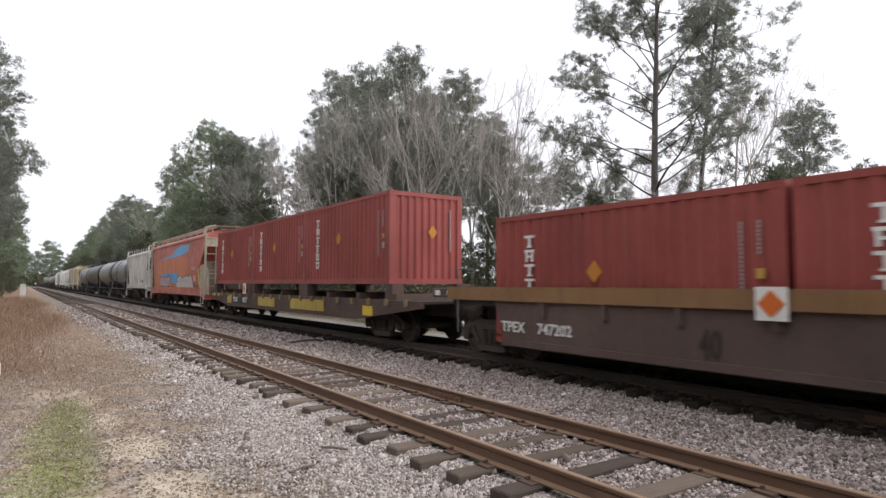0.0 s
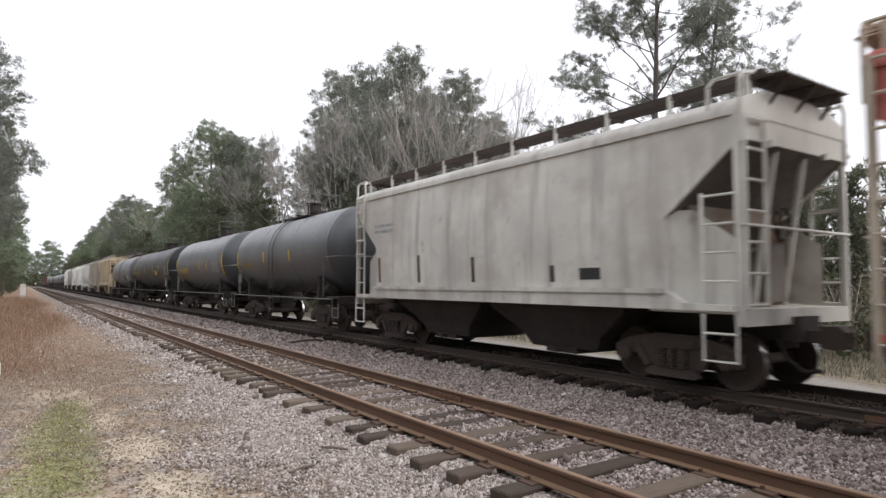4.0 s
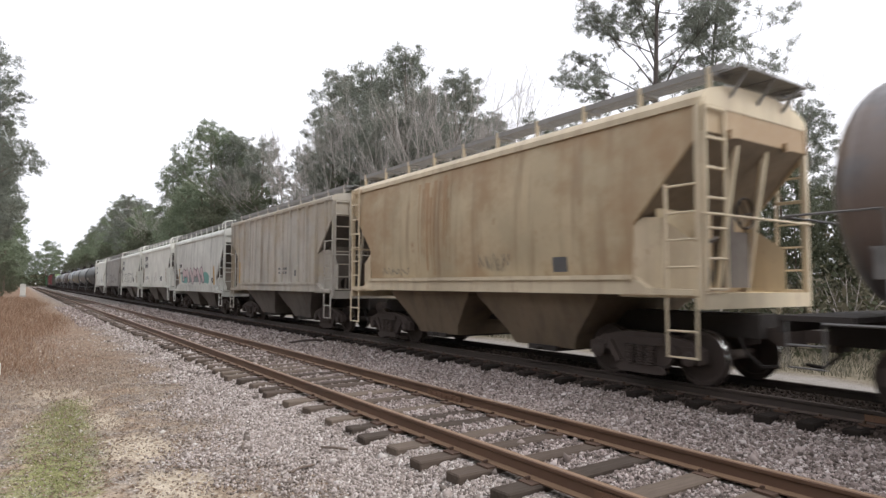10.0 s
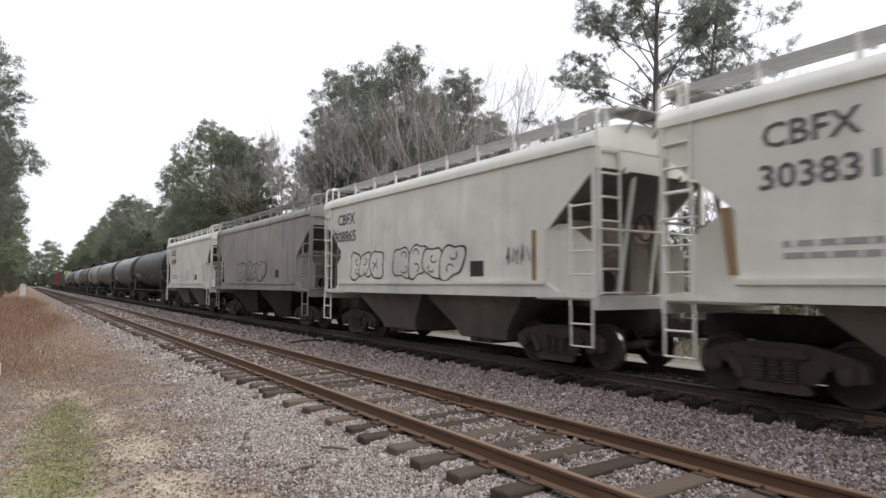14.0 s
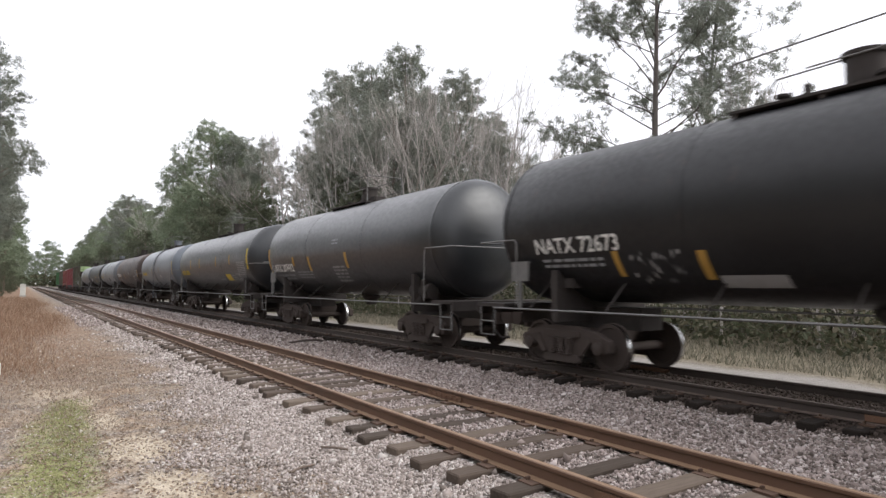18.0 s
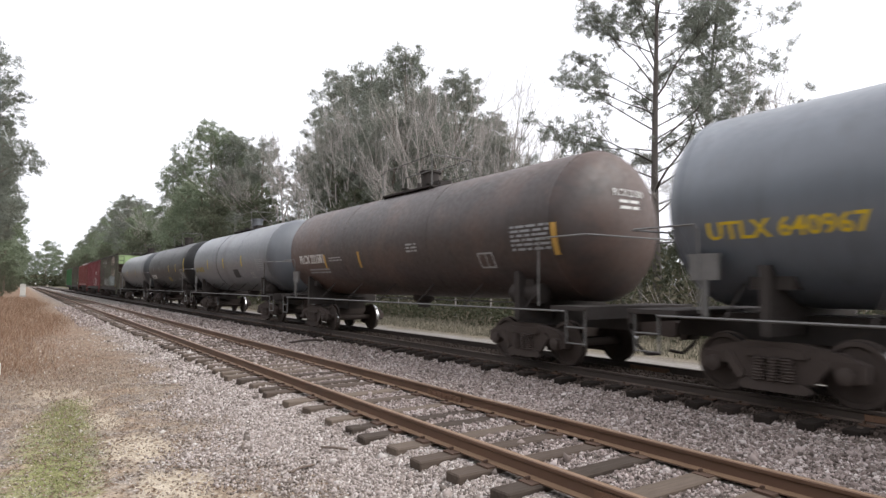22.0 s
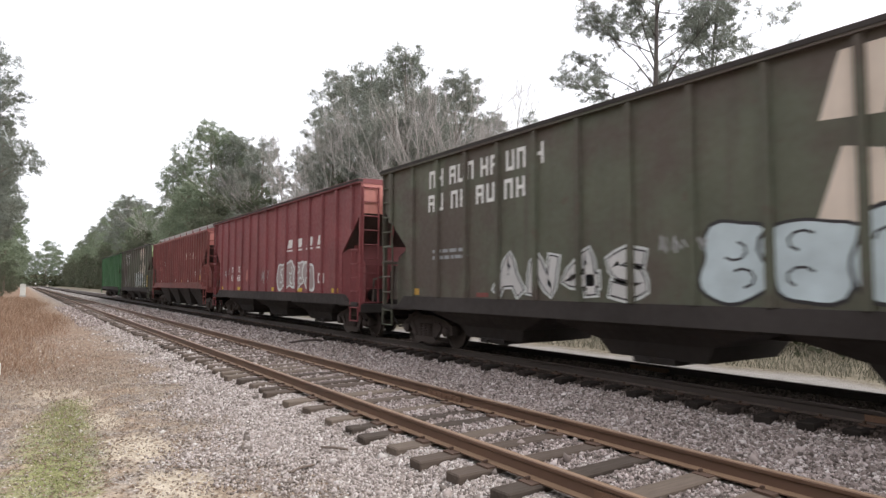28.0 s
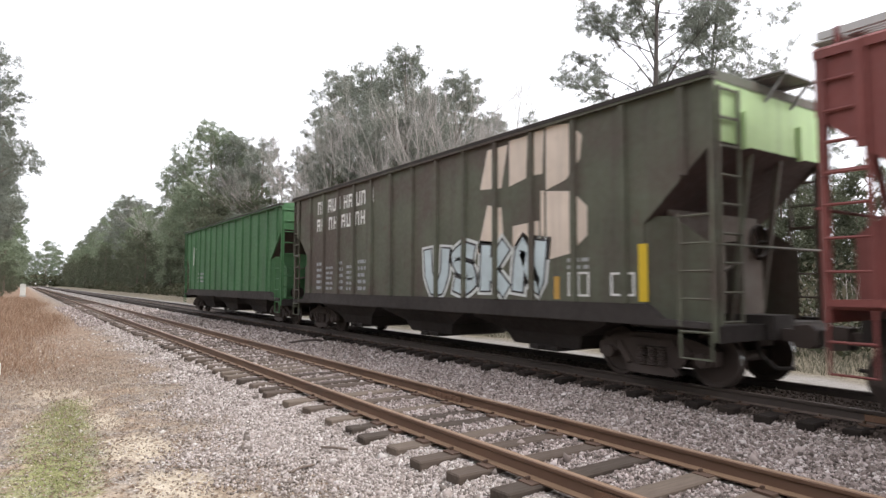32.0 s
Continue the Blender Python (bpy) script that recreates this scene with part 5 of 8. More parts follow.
hopper(13, 189.1, 201.1, HOPDIRT, "dirty grey covered hopper car", bays=2, bulge=0.12, bay_mat=STEEL_DARK)
hopper(14, 202.4, 214.04, HOPWHITE, "warm white covered hopper car", bays=2, bay_mat=GRIME_BAY, walk_mat=GALV)
tank(15, 215.9, 229.6, BLACK_TANK, "black tank car with white lettering and chalk scrawls", works=0.6)
tank(16, 231.2, 244.1, SHEEN_TANK, "dark tank car with white lettering", works=0.5)
tank(17, 245.7, 260.9, SHEEN_TANK, "long black tank car with amber bars and a yellow panel")
tank(18, 262.4, 275.85, BLUE_TANK, "blue-grey tank car with yellow lettering", ladder_mat=BLUE_TANK, band=0.4)
tank(19, 277.4, 291.9, RUST_TANK, "rust-brown tank car with white lettering")
tank(20, 293.5, 307.3, LIGHT_TANK, "pale grey tank car with faded yellow lettering", band=1.5)
tank(21, 308.9, 322.5, BLACK_TANK, "black tank car with white lettering and yellow bars")
tank(22, 324.1, 338.4, GREY_TANK, "dark grey tank car with faint marks")
# near-black brown puts the shadow under the end slope into the sheet colour
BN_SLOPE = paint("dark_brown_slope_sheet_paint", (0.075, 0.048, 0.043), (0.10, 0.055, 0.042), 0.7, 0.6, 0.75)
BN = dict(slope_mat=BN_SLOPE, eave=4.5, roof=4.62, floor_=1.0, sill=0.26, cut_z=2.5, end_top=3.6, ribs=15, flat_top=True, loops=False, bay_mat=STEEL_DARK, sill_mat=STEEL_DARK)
hopper(23, 340.62, 357.08, BNGREEN, "dark green ribbed hopper car with white lettering and graffiti", end_mat=LIMEEND, shear_mat=RUST_GREY, **BN)
hopper(24, 358.4, 374.8, BNRED, "red ribbed hopper car with silver graffiti", end_mat=PINKEND, **BN)
# bays use the black steel so that underbody shade is in their colour
hopper(25, 376.2, 392.4, BNRUST, "brownish red ribbed hopper car", end_mat=PINKEND, **{**BN, "floor_": 1.36, "sill": 0.24, "ribs": 27, "bays": 4, "bay_mat": STEEL_DARK, "sill_mat": BNRUST, "flat_top": False, "roof": 4.6, "eave": 4.4, "walk_mat": GALV})
hopper(26, 393.75, 410.0, BNGREEN, "dark green ribbed hopper car with a large peeling emblem", end_mat=LIMEEND, shear_mat=RUST_GREY, **BN)
hopper(27, 411.3, 427.9, BRIGHTGREEN, "green ribbed hopper car at the end of the train", **BN)
# ---- markings
def stick(car, pts, material, xs, name="paint_patch", lift=0.006, label=""):
    """A painted shape on the near side; pts are (along the train, height) and xs the side's half width at a height."""
    bm = bmesh.new()
    mid = MID[car.name]
    out = [bm.verts.new((-xs(z) - lift, u - mid, z)) for u, z in pts]
    inn = [bm.verts.new((-xs(z) + 0.002, u - mid, z)) for u, z in pts]
    f = bm.faces.new(out)
    n = len(pts)
    for i in range(n):
        bm.faces.new((out[i], inn[i], inn[(i + 1) % n], out[(i + 1) % n]))
    bmesh.ops.triangulate(bm, faces=[f])
    return part(name, bm, material, car, label)


def strip_fill(car, top, low, material, xs, name="paint_patch", lift=0.005, label=""):
    """A painted band between two lines of (along, height), drawn in cells so that it follows a curved side."""
    bm = bmesh.new()
    mid = MID[car.name]
    rows = 6
    grid = []
    for (ua, za), (ub, zb) in zip(top, low):
        grid.append([bm.verts.new((-xs(za + (zb - za) * k / rows) - lift, ua + (ub - ua) * k / rows - mid, za + (zb - za) * k / rows)) for k in range(rows + 1)])
    for a, b in zip(grid, grid[1:]):
        for k in range(rows):
            bm.faces.new((a[k], a[k + 1], b[k + 1], b[k]))
    return part(name, bm, material, car, label)


def rect(car, u0, u1, z0, z1, material, xs, name="paint_patch", lift=0.006, label=""):
    return stick(car, [(u0, z0), (u1, z0), (u1, z1), (u0, z1)], material, xs, name, lift, label)


def outline(car, u0, u1, z0, z1, material, xs, w=0.035):
    for a in ((u0, u1, z0, z0 + w), (u0, u1, z1 - w, z1), (u0, u0 - w, z0 + w, z1 - w), (u1 + w, u1, z0 + w, z1 - w), ((u0 + u1) / 2, (u0 + u1) / 2 - w * 0.8, z0 + w, z1 - w)):
        rect(car, *a, material, xs, "stencil_box", 0.008)


def mark(car, words, u, z, size, material, xs, squash=0.75):
    me = lettering(words, size, material, squash, 0.006)
    mid = MID[car.name]
    for v in me.vertices:
        v.co.x = -xs(v.co.z + z) - 0.006 + min(0, v.co.x)
        v.co.z += z
        v.co.y += u - mid
    return part("lettering", me, None, car, "stencilled lettering")


def glyphs(car, u, z, n, w, hgt, gap, material, xs, slant=0.0, breaks=()):
    """Blocks in place of a painted name: one part a block."""
    for i in range(n):
        if i in breaks:
            u -= gap * 2.2
        k = (i * 7 + n) % 4
        t = w * 0.27
        bits = [[(u, 0), (u - t, 0), (u - t, hgt), (u, hgt)], [(u - w + t, 0), (u - w, 0), (u - w, hgt), (u - w + t, hgt)]]
        if k in (0, 2):
            bits.append([(u - t, hgt * 0.8), (u - w + t, hgt * 0.8), (u - w + t, hgt), (u - t, hgt)])
        if k in (0, 1):
            bits.append([(u - t, hgt * 0.4), (u - w + t, hgt * 0.4), (u - w + t, hgt * 0.58), (u - t, hgt * 0.58)])
        if k == 3:
            bits.append([(u - t, 0), (u - w + t, 0), (u - w + t, hgt * 0.2), (u - t, hgt * 0.2)])
        bm = bmesh.new()
        mid = MID[car.name]
        for b in bits:
            bm.faces.new([bm.verts.new((-xs(z + q) - 0.007, p - slant * q - mid, z + q)) for p, q in b])
        part("painted_block", bm, material, car)
        u -= w + gap


def lines(car, u0, u1, z0, z1, n, material, xs, seed=0):
    """Rows of small writing that cannot be made out."""
    rng = random.Random(seed)
    bm = bmesh.new()
    mid = MID[car.name]
    hgt = (z1 - z0) / n
    for i in range(n):
        u = u0
        while u > u1 + 0.04:
            w = min(rng.uniform(0.08, 0.3), u - u1)
            a, b = z0 + i * hgt + hgt * 0.2, z0 + i * hgt + hgt * 0.72
            bm.faces.new([bm.verts.new((-xs(q) - 0.007, p - mid, q)) for p, q in ((u, a), (u - w, a), (u - w, b), (u, b))])
            u -= w + rng.uniform(0.03, 0.08)
    return part("small_print", bm, material, car)


def graffiti(car, u0, u1, z0, z1, n, fill, edge, xs, seed=0, lean=0.1, hole=True, rim=0.045):
    """Balloon letters: a dark outline, a fill and inner strokes, each letter a part."""
    rng = random.Random(seed)
    mid = MID[car.name]
    step = (u0 - u1) / n
    for i in range(n):
        uc, w = u0 - (i + 0.5) * step, step * rng.uniform(0.56, 0.66)
        zc_, hh = (z0 + z1) / 2 + rng.uniform(-0.06, 0.04) * (z1 - z0), (z1 - z0) / 2 * rng.uniform(0.86, 1.02)
        ph, tilt = rng.uniform(0, 6.28), rng.uniform(-lean, lean)
        a1, a2 = rng.uniform(0.06, 0.16), rng.uniform(0.05, 0.12)
        first = None
        for inset, m, lift in ((0.0, edge, 0.006 + 0.003 * i), (rim, fill, 0.0075 + 0.003 * i)):
            bm = bmesh.new()
            c = bm.verts.new((-xs(zc_) - lift, uc - mid, zc_))
            ring = []
            for k in range(28):
                a = 2 * math.pi * k / 28
                p = 3.2
                q = (abs(math.cos(a)) ** p + abs(math.sin(a)) ** p) ** (-1 / p)
                q *= 1 + a1 * math.sin(2 * a + ph) + a2 * math.sin(3 * a + ph * 2) + 0.06 * math.sin(5 * a + ph * 3)
                zz = max(z0 - 0.05 + inset, zc_ + (hh - inset) * q * math.sin(a))
                uu = uc + (w - inset) * q * math.cos(a) + tilt * (zz - zc_)
                ring.append(bm.verts.new((-xs(zz) - lift, uu - mid, zz)))
            for k in range(28):
                bm.faces.new((c, ring[k], ring[(k + 1) % 28]))
            ob = part("graffiti_letter" if first is None else "fill", bm, m, car if first is None else first)
            first = first or ob
        if hole:
            bm = bmesh.new()
            for k in range(2):
                du, dz, turn = rng.uniform(-0.3, 0.3) * w, (k - 0.5) * hh * rng.uniform(0.5, 0.9), rng.uniform(0, 6.28)
                ribbon(bm, [(uc + du + 0.3 * w * math.cos(turn + j * 0.75), zc_ + dz + 0.24 * hh * math.sin(turn + j * 0.75)) for j in range(6)], rim * 0.8, xs, mid, 0.0085 + 0.003 * i)
            part("stroke", bm, edge, first)


def ribbon(bm, pts, w, xs, mid, lift):
    """A sprayed line of even width."""
    prev = None
    for i, (u, z) in enumerate(pts):
        a, b = Vector(pts[max(0, i - 1)]), Vector(pts[min(len(pts) - 1, i + 1)])
        d = (b - a).normalized() if (b - a).length > 1e-6 else Vector((1, 0))
        e = Vector((-d.y, d.x)) * w / 2
        pair = [bm.verts.new((-xs(z + k * e.y) - lift, u + k * e.x - mid, z + k * e.y)) for k in (1, -1)]
        if prev:
            bm.faces.new((prev[0], prev[1], pair[1], pair[0]))
        prev = pair


STROKES = [
    [[(0.0, 0), (0.3, 0.55), (0.5, 1.0), (0.62, 0.5), (0.9, 0.0)], [(0.2, 0.35), (0.75, 0.38)]],
    [[(0.1, 0), (0.15, 0.5), (0.25, 0.95), (0.5, 0.45), (0.72, 0.1), (0.78, 0.5), (0.85, 1.0)]],
    [[(0.75, 0), (0.72, 0.5), (0.65, 1.0), (0.35, 0.65), (0.05, 0.38), (0.45, 0.34), (0.95, 0.36)]],
    [[(0.9, 0.85), (0.5, 0.95), (0.12, 0.78), (0.3, 0.55), (0.75, 0.45), (0.85, 0.2), (0.5, 0.05), (0.1, 0.15)]],
    [[(0.15, 0), (0.15, 0.5), (0.18, 1.0), (0.6, 0.98), (0.85, 0.75), (0.55, 0.5), (0.2, 0.48)], [(0.35, 0.45), (0.65, 0.2), (0.95, 0.0)]],
    [[(0.15, 0), (0.15, 0.5), (0.2, 1.0)], [(0.9, 0.98), (0.5, 0.6), (0.22, 0.48), (0.55, 0.3), (0.92, 0.0)]],
    [[(0.05, 1.0), (0.1, 0.4), (0.3, 0.05), (0.65, 0.05), (0.85, 0.4), (0.9, 1.0)]],
    [[(0.0, 0.1), (-0.02, 0.6), (0.25, 0.98), (0.6, 0.72), (1.05, 0.8)]],
    [[(-0.1, 0.7), (0.3, 0.98), (0.62, 0.55), (0.85, 0.0)]],
    [[(0.0, 1.0), (0.4, 0.8), (0.75, 0.35), (1.1, 0.02)]],
]


def tag_letters(car, u0, u1, z0, z1, order, fill, edge, xs, thick=0.3, halo=None):
    """Sprayed letters in broad strokes with a dark edge; each letter a part."""
    mid = MID[car.name]
    pitch = (u1 - u0) / len(order)
    for i, k in enumerate(order):
        first = None
        for m, w, lift in ((halo, thick * 1.75, 0.006), (edge, thick * 1.3, 0.009), (fill, thick, 0.012)):
            if m is None:
                continue
            bm = bmesh.new()
            for line in STROKES[k]:
                grow = (w - thick) * 0.4
                pts = [(u0 + pitch * (i + 0.08 + 0.84 * a), z0 + thick * 0.45 + (z1 - z0 - thick * 0.9) * b) for a, b in line]
                # rounded path through the corners
                fine = [pts[0]]
                for p, q, r_ in zip(pts, pts[1:], pts[2:]):
                    fine += [((p[0] + q[0] * 3) / 4, (p[1] + q[1] * 3) / 4), q, ((q[0] * 3 + r_[0]) / 4, (q[1] * 3 + r_[1]) / 4)]
                fine.append(pts[-1])
                dx, dz = fine[0][0] - fine[1][0], fine[0][1] - fine[1][1]
                n = math.hypot(dx, dz) or 1
                fine[0] = (fine[0][0] + dx / n * grow, fine[0][1] + dz / n * grow)
                dx, dz = fine[-1][0] - fine[-2][0], fine[-1][1] - fine[-2][1]
                n = math.hypot(dx, dz) or 1
                fine[-1] = (fine[-1][0] + dx / n * grow, fine[-1][1] + dz / n * grow)
                ribbon(bm, fine, w, xs, mid, lift)
                lift += 0.0012
            ob = part("graffiti_letter" if first is None else "fill" if m is fill else "edge", bm, m, car if first is None else first)
            first = first or ob


def scribble(car, u0, u1, z0, z1, material, xs, seed=0, w=0.03, turns=9):
    rng = random.Random(seed)
    bm = bmesh.new()
    mid = MID[car.name]
    pts = []
    for k in range(turns):
        u = u0 + (u1 - u0) * (k + rng.uniform(0, 0.9)) / turns
        pts += [(u, z0 + (z1 - z0) * rng.uniform(0, 0.35)), (u + rng.uniform(-0.1, 0.05), z0 + (z1 - z0) * rng.uniform(0.65, 1))]
    ribbon(bm, pts, w, xs, mid, 0.009)
    return part("scrawl", bm, material, car)


def curve(r=1.5, zc=2.72):
    return lambda z: math.sqrt(max(0.01, r * r - (z - zc) ** 2))


def bar(car, u0, u1, z0, z1, material, xs):
    top = [(u0, z1), (u1, z1)]
    low = [(u0, z0), (u1, z0)]
    strip_fill(car, top, low, material, xs, "tape_bar", 0.007)


def panel(car, u0, u1, z0, z1, material, xs, name="panel", label=""):
    strip_fill(car, [(u0, z1), (u1, z1)], [(u0, z0), (u1, z0)], material, xs, name, 0.006, label)


def diamond(car, u, z, r_, xs, fill, edge=None):
    p = stick(car, [(u + r_, z), (u, z - r_), (u - r_, z), (u, z + r_)], edge or WHITE, xs, "placard", 0.02, "diamond placard")
    bm = bmesh.new()
    mid = MID[car.name]
    q = r_ * 0.72
    bm.faces.new([bm.verts.new((-xs(z) - 0.026, a - mid, b)) for a, b in ((u + q, z), (u, z - q), (u - q, z), (u, z + q))])
    part("placard_face", bm, fill, p)


def head_mark(car, h, words, material, size=0.14, print_material=None, head=0.62, r=1.5, zc=2.72):
    """Lettering on the leading tank head, with two rows of small print below."""
    def on_head(x, z, lift):
        q = min(0.98, math.hypot(x, z - zc) / r)
        return -h + head * (1 - math.sqrt(1 - q * q)) - lift
    me = lettering(words, size, material, 0.8, 0.0)
    wide = max(-v.co.y for v in me.vertices)
    for v in me.vertices:
        x, z, f = -v.co.y - wide / 2 + 0.1, v.co.z + 3.25, v.co.x
        v.co = (x, on_head(x, z, 0.008 + max(0, -f)), z)
    part("lettering", me, None, car, "stencilled lettering on the tank head")
    bm = bmesh.new()
    for z, spans in ((3.12, ((-0.2, 0.05), (0.1, 0.38))), (3.0, ((-0.18, 0.12), (0.17, 0.36)))):
        for a, b in spans:
            bm.faces.new([bm.verts.new((x, on_head(x, q, 0.008), q)) for x, q in ((a, z), (b, z), (b, z + 0.06), (a, z + 0.06))])
    part("small_print", bm, print_material or material, car)


FADED = plain("faded_yellow_lettering", (0.30, 0.23, 0.05), 0.6, 0, 0.25)
PALEPRINT = plain("pale_small_print", (0.30, 0.31, 0.32), 0.6, 0, 0.2)
DARKPRINT = plain("dark_grey_lettering", (0.10, 0.10, 0.105), 0.6, 0, 0.2)
BLUEBAND = paint("sky_blue_spray_paint", (0.12, 0.36, 0.64), (0.35, 0.16, 0.1), 0.35, 0.15, 0.5)
SILVER = plain("silver_spray_paint", (0.58, 0.57, 0.56), 0.45, 0.2, 0.2, 2)
PINKISH = plain("pale_pink_spray_paint", (0.56, 0.44, 0.44), 0.5, 0, 0.3, 2)
ICEBLUE = plain("ice_blue_spray_paint", (0.50, 0.58, 0.60), 0.5, 0, 0.35, 2)
PALE = plain("pale_spray_paint", (0.62, 0.64, 0.62), 0.5, 0, 0.3, 2)
TEAL = plain("teal_spray_paint", (0.14, 0.36, 0.32), 0.5, 0, 0.25, 2)
PURPLE = plain("dark_purple_spray_line", (0.085, 0.025, 0.055), 0.5, 0, 0.2)
HAZE_FILL = plain("thin_grey_spray_fill", (0.33, 0.27, 0.26), 0.5, 0, 0.35, 2)
TEAL_GREY = plain("greyed_teal_spray_paint", (0.24, 0.27, 0.26), 0.5, 0, 0.35, 2)
PALE_PRINT = plain("faint_pinkish_print", (0.58, 0.53, 0.50), 0.6, 0, 0.15)
TAPE_OLD = plain("browned_old_tape", (0.30, 0.19, 0.10), 0.6, 0, 0.3)
INK = plain("black_spray_line", (0.025, 0.022, 0.025), 0.5, 0, 0.2)
CREAMSIGN = paint("peeling_cream_emblem_paint", (0.70, 0.59, 0.49), (0.16, 0.10, 0.07), 0.4, 0.3, 0.6)
RED = plain("red_placard", (0.5, 0.03, 0.05), 0.5)
T15 = curve()


def mark_all():
    for k, words, m in ((5, "UTLX 601953", YELLOW), (6, "UTLX 211434", FADED), (17, "", None), (18, "UTLX 640967", FADED), (19, "PLCX 221581", WHITE), (20, "UTLX 640520", FADED)):
        if words:
            head_mark(TANK[k], HALF[k], words, m)
    c = TANK[4]
    mark(c, "UTLX 801253", 75.58, 2.22, 0.22, FADED, T15, 0.82)
    bar(c, 72.6, 72.46, 2.41, 2.85, YELLOW, T15); bar(c, 69.69, 69.57, 2.38, 2.8, YELLOW, T15); bar(c, 76.2, 76.05, 2.1, 2.95, YELLOW, T15)
    c = TANK[5]
    mark(c, "UTLX 601953", 88.92, 2.2, 0.25, YELLOW, T15, 1.05)
    for a in (86.53, 83.71, 82.03):
        bar(c, a, a - 0.13, 2.3, 2.79, YELLOW, T15)
    bar(c, 89.6, 89.42, 2.05, 3.03, YELLOW, T15); bar(c, 78.98, 78.8, 2.05, 3.03, YELLOW, T15)
    lines(c, 88.85, 86.9, 1.8, 2.1, 3, FADED, T15, 1); lines(c, 82.95, 82.17, 1.92, 2.05, 1, FADED, T15, 2); lines(c, 80.9, 79.7, 2.15, 2.65, 6, GREYMARK, T15, 3)
    c = TANK[6]
    mark(c, "UTLX 211434", 107.24, 2.28, 0.24, FADED, T15, 1.12)
    for a in (104.8, 102.08, 98.6, 96.24):
        bar(c, a, a - 0.13, 2.38, 2.88, YELLOW, T15)
    bar(c, 107.55, 107.4, 2.2, 3.2, YELLOW, T15); bar(c, 92.7, 92.55, 2.2, 3.16, YELLOW, T15)
    panel(c, 97.62, 96.81, 2.19, 2.49, YELLOW, T15); lines(c, 94.24, 93.1, 2.17, 2.76, 8, GREYMARK, T15, 4); outline(c, 94.99, 94.5, 1.78, 2.02, GREYMARK, T15)
    lines(c, 94.95, 94.55, 1.8, 2.0, 3, GREYMARK, T15, 5); diamond(c, 93.45, 1.6, 0.2, lambda z: 1.42, RED)
    bk = bmesh.new()
    rod(bk, (-1.42, 93.45 - MID[c.name], 1.6), (-0.95, 93.45 - MID[c.name], 1.62), 0.025)
    part("placard_bracket", bk, STEEL_DARK, c)
    dm = bmesh.new()
    prism(dm, [(0.5, 1.4), (0.7, 1.6), (0.5, 1.8), (0.3, 1.6)], -HALF[6] - 0.05, -HALF[6] - 0.034)
    dm = part("placard", dm, WHITE, c, "diamond placard")
    df = bmesh.new()
    prism(df, [(0.5, 1.45), (0.65, 1.6), (0.5, 1.75), (0.35, 1.6)], -HALF[6] - 0.056, -HALF[6] - 0.051)
    part("placard_face", df, RED, dm)
    c = TANK[7]
    panel(c, 114.91, 114.03, 1.82, 2.3, BLACK, T15); bar(c, 115.07, 114.93, 2.03, 2.68, FADED, T15); bar(c, 112.76, 112.64, 2.15, 2.59, YELLOW, T15)
    outline(c, 112.63, 112.18, 1.93, 2.24, WHITE, T15); lines(c, 112.1, 111.04, 1.97, 2.53, 7, PALEPRINT, T15, 6); diamond(c, 111.64, 1.52, 0.2, T15, WHITE, GREYMARK)
    c = TANK[15]
    mark(c, "NATX 72673", 228.21, 2.13, 0.27, WHITE, T15, 0.95)
    bar(c, 226.4, 226.28, 1.69, 2.11, AMBER, T15); bar(c, 224.83, 224.68, 1.63, 2.06, AMBER, T15); scribble(c, 226.1, 225.1, 1.58, 2.1, GREYMARK, T15, 3, 0.06)
    panel(c, 224.62, 223.65, 1.51, 1.69, GREYMARK, T15); lines(c, 228.1, 226.6, 1.85, 2.05, 2, PALEPRINT, T15, 7); lines(c, 217.46, 216.5, 1.96, 2.5, 5, PALEPRINT, T15, 8)
    mark(c, "G", 217.0, 2.9, 0.33, GREYMARK, T15, 0.8)
    lines(c, 221.2, 220.3, 1.95, 2.25, 3, GREYMARK, T15, 9)
    c = TANK[16]
    mark(c, "GATX 207432", 243.32, 2.02, 0.27, WHITE, T15, 0.97)
    for a, z0, z1 in ((241.05, 2.2, 2.52), (239.6, 2.01, 2.49), (236.67, 2.04, 2.52)):
        bar(c, a, a - 0.15, z0, z1, AMBER, T15)
    bar(c, 243.55, 243.4, 2.0, 2.9, AMBER, T15)
    lines(c, 240.84, 239.49, 1.75, 2.03, 3, PALEPRINT, T15, 10); lines(c, 237.7, 236.8, 1.62, 2.15, 5, GREYMARK, T15, 11); lines(c, 237.52, 237.1, 2.78, 2.99, 2, PALEPRINT, T15, 12)
    lines(c, 243.2, 241.3, 1.7, 1.95, 2, PALEPRINT, T15, 13)
    c = TANK[17]
    mark(c, "UTLX 78546", 259.77, 2.08, 0.25, YELLOW, T15, 1.0)
    for a in (257.44, 255.3, 251.8, 249.35):
        bar(c, a, a - 0.14, 2.44, 2.92, AMBER, T15)
    bar(c, 246.6, 246.42, 2.2, 3.1, YELLOW, T15)
    panel(c, 250.42, 249.57, 1.72, 2.02, YELLOW, T15); outline(c, 248.71, 248.19, 1.72, 2.03, GREYMARK, T15); lines(c, 248.1, 246.9, 1.95, 2.57, 8, GREYMARK, T15, 14)
    lines(c, 251.72, 250.9, 1.73, 1.85, 1, GREYMARK, T15, 15); lines(c, 249.41, 248.8, 1.73, 1.99, 3, GREYMARK, T15, 16)
    c = TANK[18]
    mark(c, "UTLX 640967", 274.82, 2.19, 0.24, YELLOW, T15, 1.05)
    for a in (272.3, 270.49, 267.87):
        bar(c, a, a - 0.13, 2.32, 2.8, FADED, T15)
